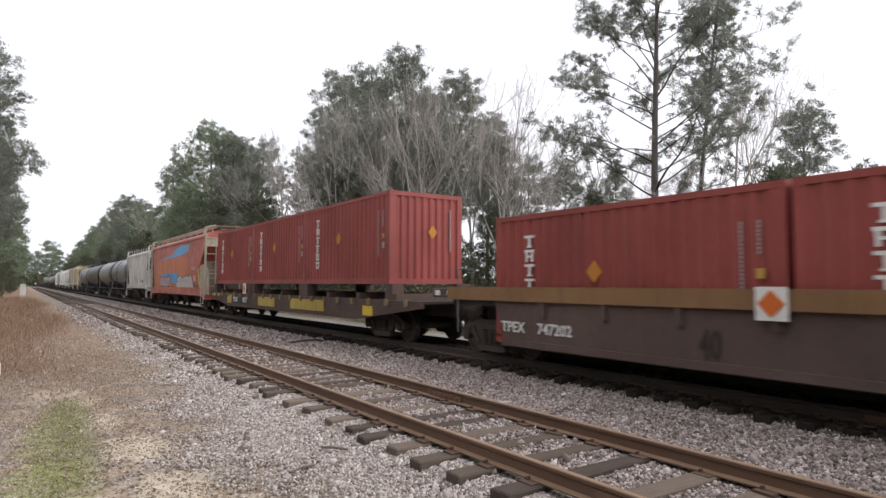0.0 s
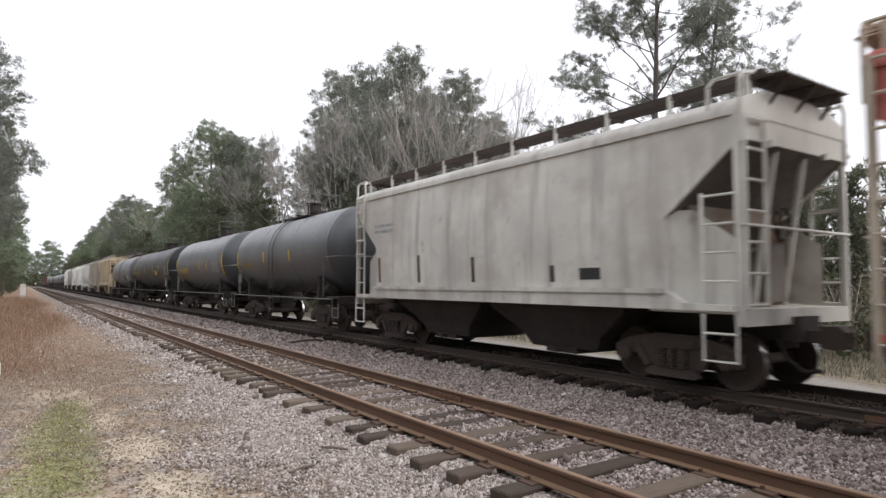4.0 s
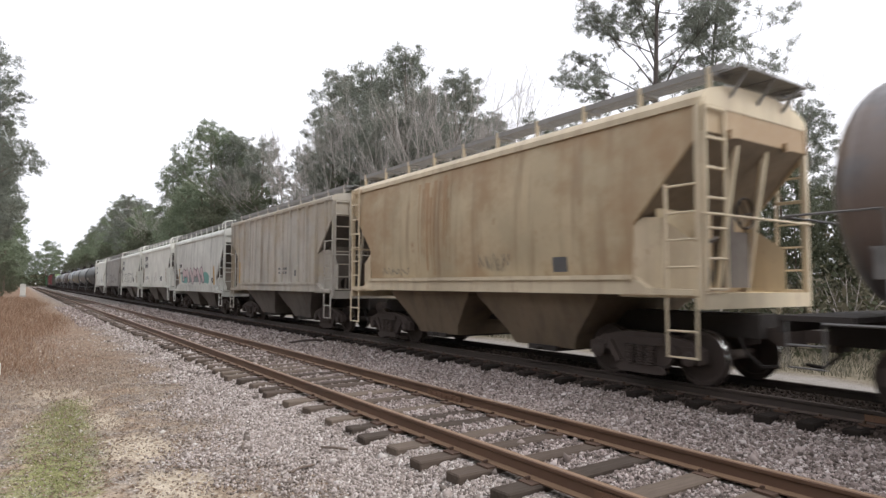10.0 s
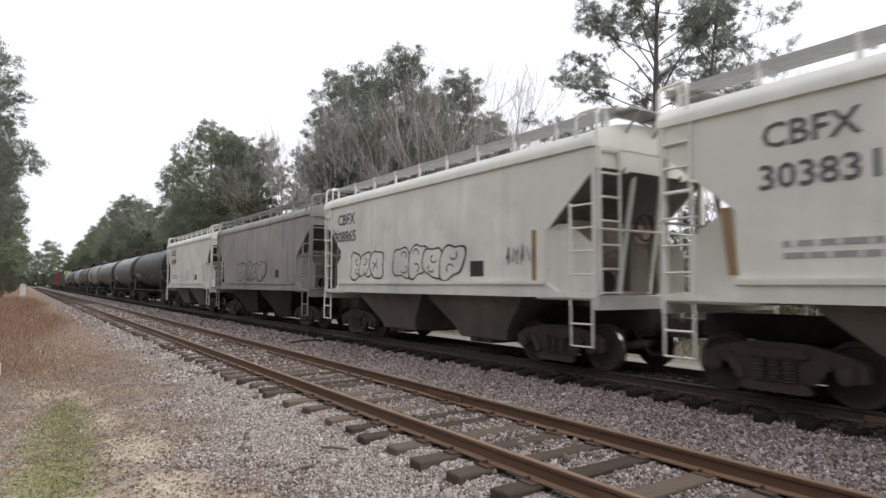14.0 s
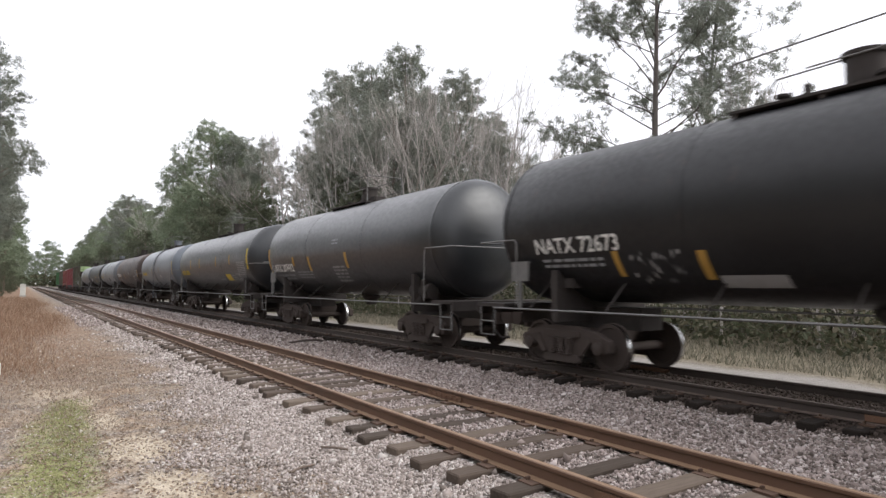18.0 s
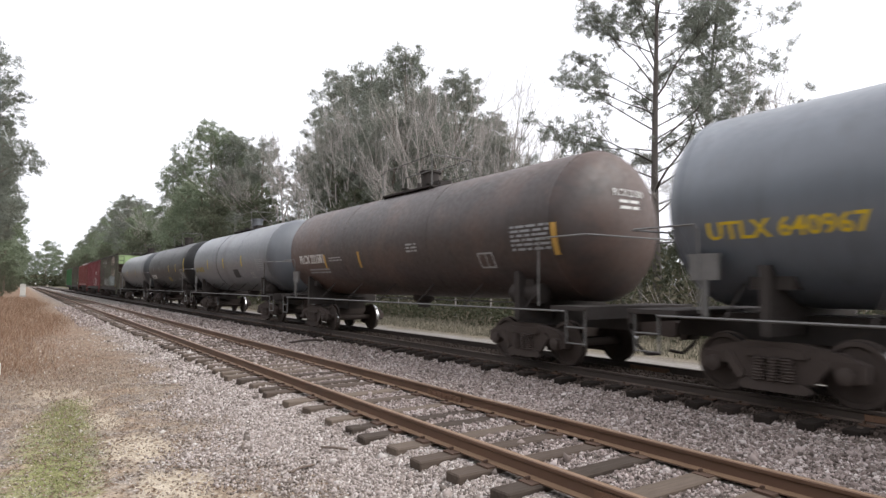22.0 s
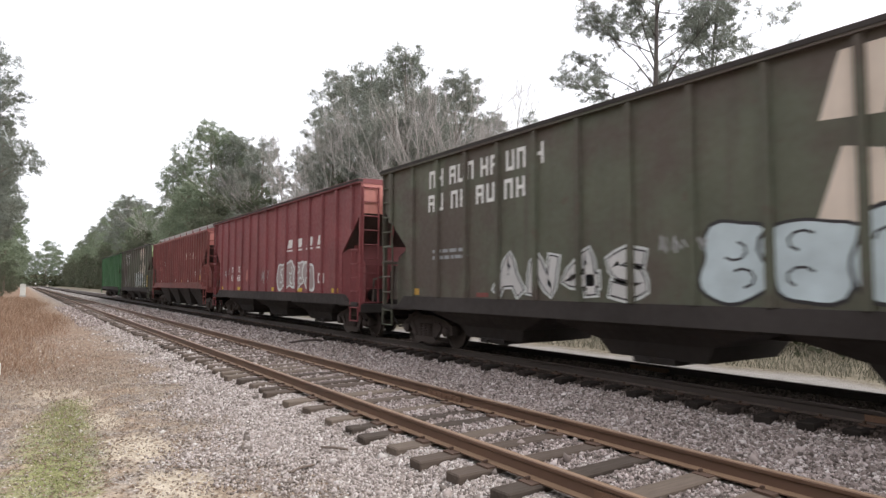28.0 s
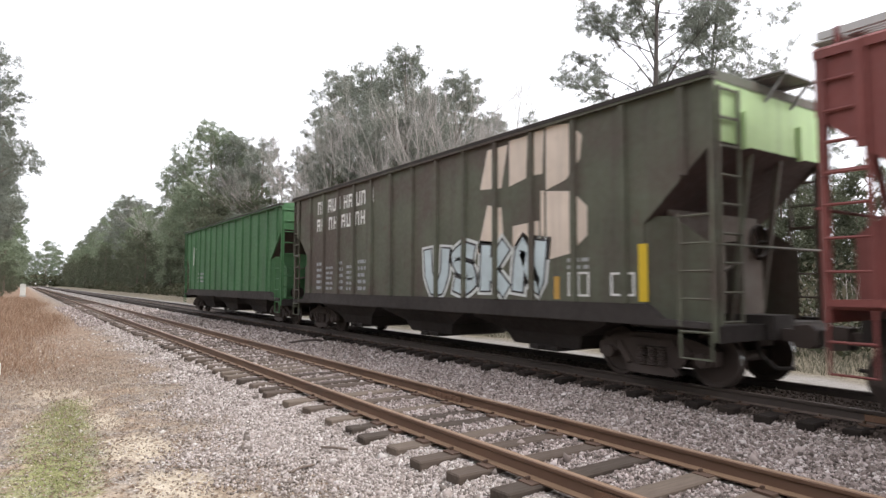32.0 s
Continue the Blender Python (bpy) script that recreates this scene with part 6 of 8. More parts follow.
    bar(c, 263.12, 262.97, 2.2, 3.02, YELLOW, T15); lines(c, 267.65, 267.14, 1.96, 2.19, 3, WHITE, T15, 17); lines(c, 264.5, 263.4, 2.2, 2.7, 6, PALEPRINT, T15, 18)
    outline(c, 265.58, 265.08, 1.75, 2.04, GREYMARK, T15)
    c = TANK[19]
    mark(c, "PLCX 221581", 290.53, 2.25, 0.28, WHITE, T15, 0.93)
    for a in (288.45, 286.0):
        bar(c, a, a - 0.13, 2.03, 2.5, AMBER, T15)
    bar(c, 277.95, 277.8, 2.1, 2.7, AMBER, T15); lines(c, 288.05, 287.13, 2.26, 2.42, 2, GREYMARK, T15, 19); lines(c, 289.87, 288.2, 1.9, 2.09, 2, PALEPRINT, T15, 20)
    lines(c, 279.1, 278.0, 2.2, 2.73, 6, PALEPRINT, T15, 21); outline(c, 280.29, 279.78, 1.9, 2.23, GREYMARK, T15); lines(c, 283.2, 282.7, 2.35, 2.6, 3, GREYMARK, T15, 30)
    c = TANK[20]
    mark(c, "UTLX 640520", 306.35, 2.2, 0.25, FADED, T15, 0.88)
    for a in (303.7, 300.65, 297.64):
        bar(c, a, a - 0.13, 2.32, 2.8, YELLOW, T15)
    panel(c, 299.13, 298.29, 1.85, 2.22, BLACK, T15); lines(c, 295.6, 294.6, 2.1, 2.6, 6, PALEPRINT, T15, 22); outline(c, 296.6, 296.2, 1.8, 2.05, GREYMARK, T15)
    c = TANK[21]
    mark(c, "UTLX 230543", 320.95, 1.93, 0.26, WHITE, T15, 0.82)
    for a, z0, z1 in ((320.0, 2.5, 2.75), (317.7, 2.47, 2.72), (314.28, 2.31, 2.8), (312.05, 2.32, 2.81)):
        bar(c, a, a - 0.13, z0, z1, YELLOW if a < 317 else GREYMARK, T15)
    bar(c, 309.7, 309.55, 2.3, 3.1, YELLOW, T15)
    panel(c, 315.02, 314.23, 1.73, 2.0, FADED, T15); outline(c, 311.91, 311.36, 1.62, 1.93, GREYMARK, T15); lines(c, 310.84, 309.75, 1.91, 2.47, 7, GREYMARK, T15, 23); lines(c, 313.88, 313.09, 1.74, 1.86, 2, GREYMARK, T15, 24)
    c = TANK[22]
    mark(c, "UTLX 643", 337.0, 2.1, 0.24, PALEPRINT, T15, 0.85)
    bar(c, 334.0, 333.87, 2.3, 2.8, YELLOW, T15); bar(c, 329.0, 328.87, 2.3, 2.8, YELLOW, T15); lines(c, 326.6, 325.6, 2.1, 2.6, 6, PALEPRINT, T15, 25)

    c, x = HOP[2]
    strip_fill(c, [(46.5, 3.22), (44.65, 3.33), (43.14, 3.42), (42.5, 3.64), (41.73, 3.82), (40.5, 3.9), (38.23, 3.86)], [(46.5, 3.14), (44.65, 3.2), (43.14, 3.22), (42.3, 3.24), (41.73, 3.25), (39.9, 3.32), (38.6, 3.45)], BLUEBAND, x, "blue_band", 0.008)
    strip_fill(c, [(46.75, 2.2), (45, 2.25), (43.5, 2.26), (42.2, 2.25), (41.09, 2.2)], [(46.75, 2.1), (45, 2.0), (43.9, 1.75), (42.9, 1.56), (41.5, 1.6)], BLUEBAND, x, "blue_band", 0.008)
    graffiti(c, 47.1, 43.9, 1.05, 2.1, 4, PINKISH, PURPLE, x, 1, rim=0.075); graffiti(c, 41.7, 37.2, 0.98, 2.05, 6, SILVER, INK, x, 2)
    scribble(c, 37.17, 35.84, 1.1, 1.64, INK, x, 4, 0.04, 14)
    outline(c, 37.04, 36.63, 1.71, 1.99, WHITE, x); stick(c, [(35.9, 1.5), (35.6, 1.5), (35.62, 2.0), (35.78, 2.4), (35.95, 2.4), (35.82, 2.0)], YELLOW, x, "tape_bar"); rect(c, 37.45, 36.62, 2.34, 2.5, CREAM, x)
    rect(c, 43.3, 42.8, 1.2, 1.4, BLACK, x, "panel")
    c, x = HOP[3]
    rect(c, 55.26, 54.8, 1.64, 1.84, BLACK, x, "panel"); lines(c, 62.8, 61.8, 2.9, 3.2, 2, PALEPRINT, x, 40)
    for u in (62.6, 60.6, 58.4, 56.0):
        rect(c, u, u - 0.12, 1.6, 1.9 + (u % 1) * 0.6, RUST_TANK, x, "rust_run", 0.004)
    c, x = HOP[8]
    rect(c, 128.34, 127.98, 1.78, 2.05, DARKPRINT, x, "panel"); scribble(c, 130.6, 129.5, 1.8, 2.2, DARKPRINT, x, 5, 0.025); scribble(c, 134.9, 133.5, 1.75, 2.0, DARKPRINT, x, 6, 0.025)
    rng = random.Random(77)
    stain = paint("brown_rust_stain", (0.40, 0.25, 0.13), (0.28, 0.14, 0.07), wear=0.7, streak=0.6)
    for k in range(16):
        u, w, low, top = 132.95 - 0.09 * k + rng.uniform(-0.05, 0.05), rng.uniform(0.03, 0.13), rng.uniform(1.7, 2.7), rng.uniform(3.5, 4.1)
        strip_fill(c, [(u, top), (u - w, top)], [(u - 0.3 * w, low), (u - 0.6 * w, low)], stain, x, "rust_stain", 0.003 + 0.0004 * k)
    c, x = HOP[9]
    rect(c, 141.26, 140.94, 1.84, 2.05, DARKPRINT, x, "panel"); rect(c, 148.06, 147.9, 1.55, 2.52, AMBER, x, "tape_bar"); lines(c, 142.9, 142.0, 1.9, 2.2, 2, DARKPRINT, x, 41)
    c, x = HOP[10]
    rect(c, 160.75, 159.82, 2.48, 2.79, WHITE, x, "sign_panel"); mark(c, "GBRX", 160.69, 2.53, 0.21, BLACK, lambda z: x(z) + 0.008, 0.85)
    strip_fill(c, [(154.75, 2.12), (154.3, 2.2), (153.8, 2.12), (153.45, 1.95)], [(154.75, 1.6), (154.3, 1.62), (153.8, 1.55), (153.55, 1.62)], TEAL, x, "teal_patch", 0.005)
    strip_fill(c, [(160.1, 2.15), (159.4, 2.2), (158.7, 2.1)], [(160.1, 1.65), (159.4, 1.6), (158.7, 1.6)], TEAL, x, "teal_patch", 0.005)
    strip_fill(c, [(159.4, 2.05), (157.5, 2.2), (155.6, 2.1), (154.7, 2.0)], [(159.4, 1.64), (157.5, 1.64), (155.6, 1.64), (154.7, 1.64)], TEAL_GREY, x, "teal_patch", 0.004)
    tag_letters(c, 159.7, 154.5, 1.5, 2.45, (7, 8, 9, 7, 9, 8), PINKISH, PURPLE, x, 0.34); rect(c, 152.63, 152.4, 1.49, 2.45, AMBER, x, "tape_bar"); outline(c, 153.0, 152.68, 1.62, 1.86, DARKPRINT, x, 0.05)
    lines(c, 160.5, 159.2, 2.1, 2.35, 1, DARKPRINT, x, 42)
    for u in (160.9, 158.95, 157.0, 155.05, 153.1):
        strip_fill(c, [(u, 3.9), (u - 0.03, 3.9)], [(u, 1.5), (u - 0.03, 1.5)], HOPDIRT, x, "panel_seam", 0.004)
    rect(c, 160.82, 160.67, 1.6, 2.45, AMBER, x, "tape_bar")
    for k, num, extra in ((11, "303831", 0), (14, "303928", 38.79)):
        c, x = HOP[k]
        mark(c, "CBFX", 173.65 + extra, 3.33, 0.32, DARKPRINT, x, 1.05); mark(c, num, 173.71 + extra, 2.79, 0.32, DARKPRINT, x, 1.1)
        stick(c, [(165.1 + extra, 1.7), (165.0 + extra, 1.7), (165.2 + extra, 2.62), (165.32 + extra, 2.62)], TAPE_OLD, x, "tape_bar")
        stick(c, [(174.15 + extra, 1.68), (174.0 + extra, 1.68), (174.1 + extra, 2.61), (174.25 + extra, 2.61)], TAPE_OLD, x, "tape_bar")
        rect(c, 167.06 + extra, 166.64 + extra, 1.77, 2.06, BLACK, x, "panel")
        for u in (167.33, 171.78, 169.4):
            rect(c, u + extra, u - 0.08 + extra, 1.66, 2.08, TAPE_OLD if u > 170 else GREYMARK, x, "tape_bar")
        lines(c, 173.4 + extra, 171.9 + extra, 1.85, 2.15, 2, GREYMARK, x, 43 + k); lines(c, 169.3 + extra, 168.4 + extra, 1.75, 2.4, 6, PALE_PRINT, x, 44 + k)
    c, x = HOP[12]
    mark(c, "CBFX", 186.86, 3.33, 0.32, DARKPRINT, x, 1.05); mark(c, "308865", 187.1, 2.82, 0.32, DARKPRINT, x, 1.1)
    graffiti(c, 185.9, 184.0, 1.65, 2.5, 3, HOPWHITE, INK, x, 9, 0.2); graffiti(c, 183.3, 180.4, 1.65, 2.55, 4, HOPWHITE, INK, x, 10, 0.2)
    scribble(c, 178.86, 178.11, 1.9, 2.34, INK, x, 8, 0.035); scribble(c, 187.4, 186.9, 2.3, 3.3, INK, x, 9, 0.02); rect(c, 180.05, 179.59, 1.72, 2.05, BLACK, x, "panel"); rect(c, 178.1, 177.98, 1.62, 2.58, TAPE_OLD, x, "tape_bar")
    c, x = HOP[13]
    graffiti(c, 197.5, 193.8, 1.7, 2.5, 5, HOPDIRT, INK, x, 11, 0.2); rect(c, 192.6, 192.2, 1.8, 2.1, BLACK, x, "panel")

    for k, off in ((23, 0.0), (26, 53.13)):
        c, x = HOP[k]
        glyphs(c, 354.75 + off, 3.82, 10, 0.25, 0.41, 0.08, WHITE, x, 0, (2, 5, 7, 9)); glyphs(c, 354.79 + off, 3.26, 8, 0.26, 0.4, 0.1, WHITE, x, 0, (2, 4, 6))
        # the large peeling emblem: two bowed panels and a stem
        xs = x
        for pts in ([(346.0, 3.55), (345.3, 3.5), (345.1, 4.35), (345.75, 4.35)], [(345.05, 3.5), (344.55, 3.6), (344.5, 4.42), (345.05, 4.42)], [(346.1, 2.2), (345.2, 2.2), (345.3, 3.1), (345.75, 3.2)],
                    [(344.95, 2.3), (344.2, 2.3), (344.2, 2.75), (344.95, 2.7)], [(344.45, 3.62), (344.1, 3.62), (344.05, 4.45), (344.45, 4.45)],
                    [(344.0, 3.3), (343.5, 3.42), (343.15, 3.75), (343.1, 4.15), (343.4, 4.42), (344.0, 4.5)], [(344.0, 2.0), (343.4, 2.1), (343.0, 2.4), (343.0, 2.9), (343.35, 3.2), (344.0, 3.28)], [(344.15, 1.85), (344.05, 1.85), (344.05, 3.3), (344.15, 3.3)]):
            stick(c, [(u + off, z) for u, z in pts], CREAMSIGN, x, "emblem", 0.006)
        if k == 23:
            tag_letters(c, 352.3, 348.45, 1.3, 2.15, (0, 1, 2, 3), SILVER, INK, x, 0.2, PALE); graffiti(c, 347.6, 342.75, 1.29, 2.4, 5, ICEBLUE, INK, x, 13, 0.25); outline(c, 342.53, 342.04, 1.44, 1.8, GREYMARK, x)
            scribble(c, 348.3, 347.5, 2.0, 2.3, GREYMARK, x, 14, 0.05); rect(c, 342.41, 341.93, 1.29, 1.42, AMBER, x, "panel"); lines(c, 354.6, 353.2, 2.1, 2.4, 2, PALEPRINT, x, 50)
            rect(c, 355.5, 355.2, 1.3, 1.45, AMBER, x, "panel"); rect(c, 352.9, 352.5, 1.29, 1.38, BNRUST, x, "panel")
        else:
            tag_letters(c, 401.3, 397.05, 1.29, 2.5, (6, 3, 5, 1), ICEBLUE, INK, x, 0.3, PALE); outline(c, 396.59, 396.1, 1.35, 1.77, WHITE, x); outline(c, 395.63, 395.15, 1.37, 1.75, WHITE, x); rect(c, 395.07, 394.9, 1.29, 2.19, YELLOW, x, "tape_bar")
            rect(c, 396.94, 396.8, 1.29, 1.7, AMBER, x, "tape_bar"); lines(c, 396.6, 396.1, 1.8, 2.05, 2, GREYMARK, x, 51)
            for j in range(5):
                lines(c, 407.9 - j * 0.75, 407.4 - j * 0.75, 1.35, 2.3 - 0.15 * (j % 2), 5, PALEPRINT, x, 52 + j)
    c, x = HOP[24]
    for i, u in enumerate((364.31, 363.4, 362.45, 361.56)):
        stick(c, [(u - 0.02, 2.84), (u - 0.44, 2.84), (u - 0.5, 2.96), (u - 0.5, 3.14), (u - 0.14, 3.14)], WHITE, x, "painted_block"); rect(c, u + 0.05, u - 0.52, 2.72, 2.78, WHITE, x, "underline")
    graffiti(c, 365.3, 361.8, 1.32, 2.4, 4, HAZE_FILL, PALE, x, 16, 0.12, rim=0.085); outline(c, 361.45, 360.96, 1.59, 1.9, WHITE, x, 0.06)
    for a, b in ((365.96, 365.44), (363.27, 362.82), (360.35, 359.89), (373.43, 372.96), (370.54, 370.08)):
        rect(c, a, b, 1.29, 1.42, YELLOW, x, "panel")
    glyphs(c, 371.47, 2.06, 2, 0.2, 0.26, 0.05, WHITE, x); glyphs(c, 370.47, 2.07, 2, 0.18, 0.25, 0.04, WHITE, x); mark(c, "436", 371.58, 1.68, 0.27, WHITE, x, 0.9); mark(c, "456", 370.63, 1.68, 0.27, WHITE, x, 0.9)
    scribble(c, 372.6, 371.9, 1.8, 2.3, GREYMARK, x, 17, 0.05); scribble(c, 369.3, 368.9, 1.6, 2.2, PINKEND, x, 18, 0.05); scribble(c, 367.2, 366.4, 1.5, 2.2, GREYMARK, x, 19, 0.05)
    c, x = HOP[25]
    for u in (381.43, 380.55, 379.7, 378.84):
        stick(c, [(u - 0.02, 3.08), (u - 0.36, 3.08), (u - 0.42, 3.2), (u - 0.42, 3.34), (u - 0.12, 3.34)], CREAMSIGN, x, "painted_block"); rect(c, u + 0.04, u - 0.44, 2.96, 3.02, CREAMSIGN, x, "underline")
    outline(c, 378.88, 378.42, 1.94, 2.26, WHITE, x, 0.05); rect(c, 378.18, 377.65, 1.76, 2.03, AMBER, x, "panel"); lines(c, 378.18, 377.65, 2.08, 2.3, 3, GREYMARK, x, 60)
    glyphs(c, 389.75, 2.92, 4, 0.2, 0.26, 0.06, PINKEND, x, 0, (2,)); mark(c, "468 178", 389.8, 2.43, 0.26, PINKEND, x, 0.85); outline(c, 388.05, 387.74, 2.71, 3.01, WHITE, x, 0.04)
    for a, b, m in ((382.75, 382.26, AMBER), (384.65, 384.18, WHITE), (380.97, 380.6, WHITE), (390.0, 389.7, WHITE), (389.0, 388.7, WHITE)):
        rect(c, a, b, 1.66, 1.8, m, x, "panel")
    c, x = HOP[27]
    glyphs(c, 425.7, 2.6, 1, 0.6, 1.0, 0, WHITE, x); lines(c, 424.5, 423.0, 1.6, 2.2, 3, PALEPRINT, x, 61)


mark_all()
# ---- trees
def tri_mesh(name, V, F, material):
    me = bpy.data.meshes.new(name)
    V, F = np.asarray(V, float), np.asarray(F, np.int32)
    k = F.shape[1]
    me.vertices.add(len(V))
    me.vertices.foreach_set("co", V.ravel())
    me.loops.add(F.size)
    me.loops.foreach_set("vertex_index", F.ravel())
    me.polygons.add(len(F))
    me.polygons.foreach_set("loop_start", np.arange(0, F.size, k, dtype=np.int32))
    me.update(calc_edges=True)
    me.materials.append(material)
    return me


def leaf_material(name, stops, rough=0.7, tone=(0.075, 0.09, 0.05)):
    """Leaves: light goes through them, and each differs."""
    m, nt, b = tree_of(name)
    g = nt.nodes.new("ShaderNodeNewGeometry")
    col = ramp(nt, g.outputs["Random Per Island"], stops)
    n = noise_tex(nt, 0.6, 4)
    col = mix(nt, ramp(nt, n, [(0.35, (0, 0, 0)), (0.7, (0.45, 0.45, 0.45))]), col, tone)
    o = nt.nodes.new("ShaderNodeObjectInfo")
    col = mix(nt, ramp(nt, o.outputs["Random"], [(0, (0.0,) * 3), (1, (0.4,) * 3)]), col, tone)
    nt.links.new(col, b.inputs["Base Color"])
    b.inputs["Roughness"].default_value = rough
    tr = nt.nodes.new("ShaderNodeBsdfTranslucent")
    nt.links.new(col, tr.inputs["Color"])
    mx = nt.nodes.new("ShaderNodeMixShader")
    mx.inputs["Fac"].default_value = 0.4
    nt.links.new(b.outputs["BSDF"], mx.inputs[1])
    nt.links.new(tr.outputs["BSDF"], mx.inputs[2])
    nt.links.new(mx.outputs["Shader"], nt.nodes["Material Output"].inputs["Surface"])
    return m


PINE_LEAF = leaf_material("pine_needles", [(0, (0.12, 0.16, 0.09)), (0.5, (0.195, 0.24, 0.15)), (1, (0.28, 0.315, 0.22))], 0.7, (0.205, 0.24, 0.165))
# the grey in these needles stands for distance haze and backlight
PINE_HAZE = leaf_material("dull_grey_green_needles", [(0, (0.135, 0.155, 0.12)), (0.5, (0.21, 0.23, 0.185)), (1, (0.31, 0.325, 0.28))], 0.75, (0.225, 0.24, 0.2))
# darker needles for the young pines: undergrowth shade is put into the colour
PINE_SHADED = leaf_material("dark_olive_needles", [(0, (0.075, 0.09, 0.052)), (0.5, (0.12, 0.135, 0.082)), (1, (0.18, 0.19, 0.13))], 0.75, (0.12, 0.125, 0.085))
SHRUB_LEAF = leaf_material("shrub_leaves", [(0, (0.09, 0.09, 0.05)), (0.5, (0.15, 0.135, 0.085)), (1, (0.24, 0.21, 0.15))], 0.8, (0.16, 0.145, 0.10))
BARK_PINE = plain("pine_bark", (0.17, 0.13, 0.105), 0.95, 0, 0.5, 3)
BARK_DARK = plain("dark_pine_bark", (0.115, 0.10, 0.09), 0.95, 0, 0.5, 3)
BARK_GREY = plain("grey_bare_bark", (0.41, 0.375, 0.35), 0.95, 0, 0.35, 3)


def limb(V, F, pts, radii, seg=5):
    base = len(V)
    for (p, r) in zip(pts, radii):
        for i in range(seg):
            a = 2 * math.pi * i / seg
            V.append((p[0] + r * math.cos(a), p[1] + r * math.sin(a), p[2] + (0.4 * r * math.sin(a * 2))))
    for k in range(len(pts) - 1):
        for i in range(seg):
            j = (i + 1) % seg
            a = base + k * seg
            F.append((a + i, a + j, a + seg + j, a + seg + i))


def pompoms(rng, spots, radius, per, needle, width):
    """Balls of needles about the given spots."""
    n = len(spots)
    d = rng.normal(0, 1, (n, per, 3))
    d[..., 2] += 0.25
    d /= np.linalg.norm(d, axis=2, keepdims=True)
    r = radius * np.exp(rng.normal(0, 0.28, (n, 1, 1)))
    start = spots[:, None, :] + d * r * rng.uniform(0.1, 0.95, (n, per, 1)) * np.array((1, 1, 0.75))
    d = d + rng.normal(0, 0.5, (n, per, 3)) + np.array((0, 0, 0.2))
    d /= np.linalg.norm(d, axis=2, keepdims=True)
    side = np.cross(d, rng.normal(0, 1, (n, per, 3)))
    side /= np.linalg.norm(side, axis=2, keepdims=True) + 1e-9
    ln = needle * rng.uniform(0.7, 1.3, (n, per, 1))
    tri = np.stack([start - side * width, start + side * width, start + d * ln], axis=2).reshape(-1, 3)
    return tri, np.arange(len(tri)).reshape(-1, 3)


def round_pine(seed, height, low=0.35, wide=0.2, boughs=26, each=14, ball=0.06, radius=0.4, per=70, needle=0.22, width=0.03, leaf=None):
    """A pine whose crown is heaped up of rounded boughs, each a knot of needle clumps at the end of a crooked limb."""
    rng = np.random.default_rng(seed)
    V, F = [], []
    bend = rng.uniform(-1, 1, 2) * 0.02 * height

    def axis(u):
        return np.array((bend[0] * math.sin(u * 2.4), bend[1] * math.sin(u * 2.0 + 1), u * height))
    us = np.linspace(0, 0.97, 11)
    limb(V, F, [axis(u) for u in us], [0.010 * height * (1 - 0.9 * u) + 0.015 for u in us], 7)
    spots = []
    for i in range(boughs):
        u = (i + rng.uniform(0.2, 0.8)) / boughs
        az = i * 2.4 + rng.uniform(-0.5, 0.5)
        env = math.sqrt(max(0.03, 1 - ((u - 0.36) / 0.66) ** 2))
        r = height * wide * env * rng.uniform(0.45, 1.0)
        rb = height * ball * rng.uniform(0.7, 1.25)
        if i == boughs - 1:
            r, u = 0.0, 1.0
        z = height * (low + (1 - low) * u) - 0.7 * rb
        c = np.array((r * math.cos(az), r * math.sin(az), z)) + axis(u) * np.array((1, 1, 0))
        a = axis(max(0.05, (z - 0.55 * r) / height))
        m = (a + c) / 2 + rng.normal(0, 0.07, 3) * r + np.array((0, 0, -0.06 * r))
        limb(V, F, [a, m, c], [0.0034 * height, 0.0024 * height, 0.012], 4)
        for k in range(each):
            d = rng.normal(0, 1, 3)
            d /= np.linalg.norm(d)
            p = c + d * rb * rng.uniform(0.25, 1.0) ** 0.6 * np.array((1.15, 1.15, 0.72))
            spots.append(p)
            if k % 3 == 0:
                limb(V, F, [c, p], [0.02, 0.008], 3)
    tri, f = pompoms(rng, np.array(spots), radius, per, needle, width)
    return tri_mesh("trunk", V, F, BARK_PINE), tri_mesh("crown", tri, f, leaf or PINE_LEAF)


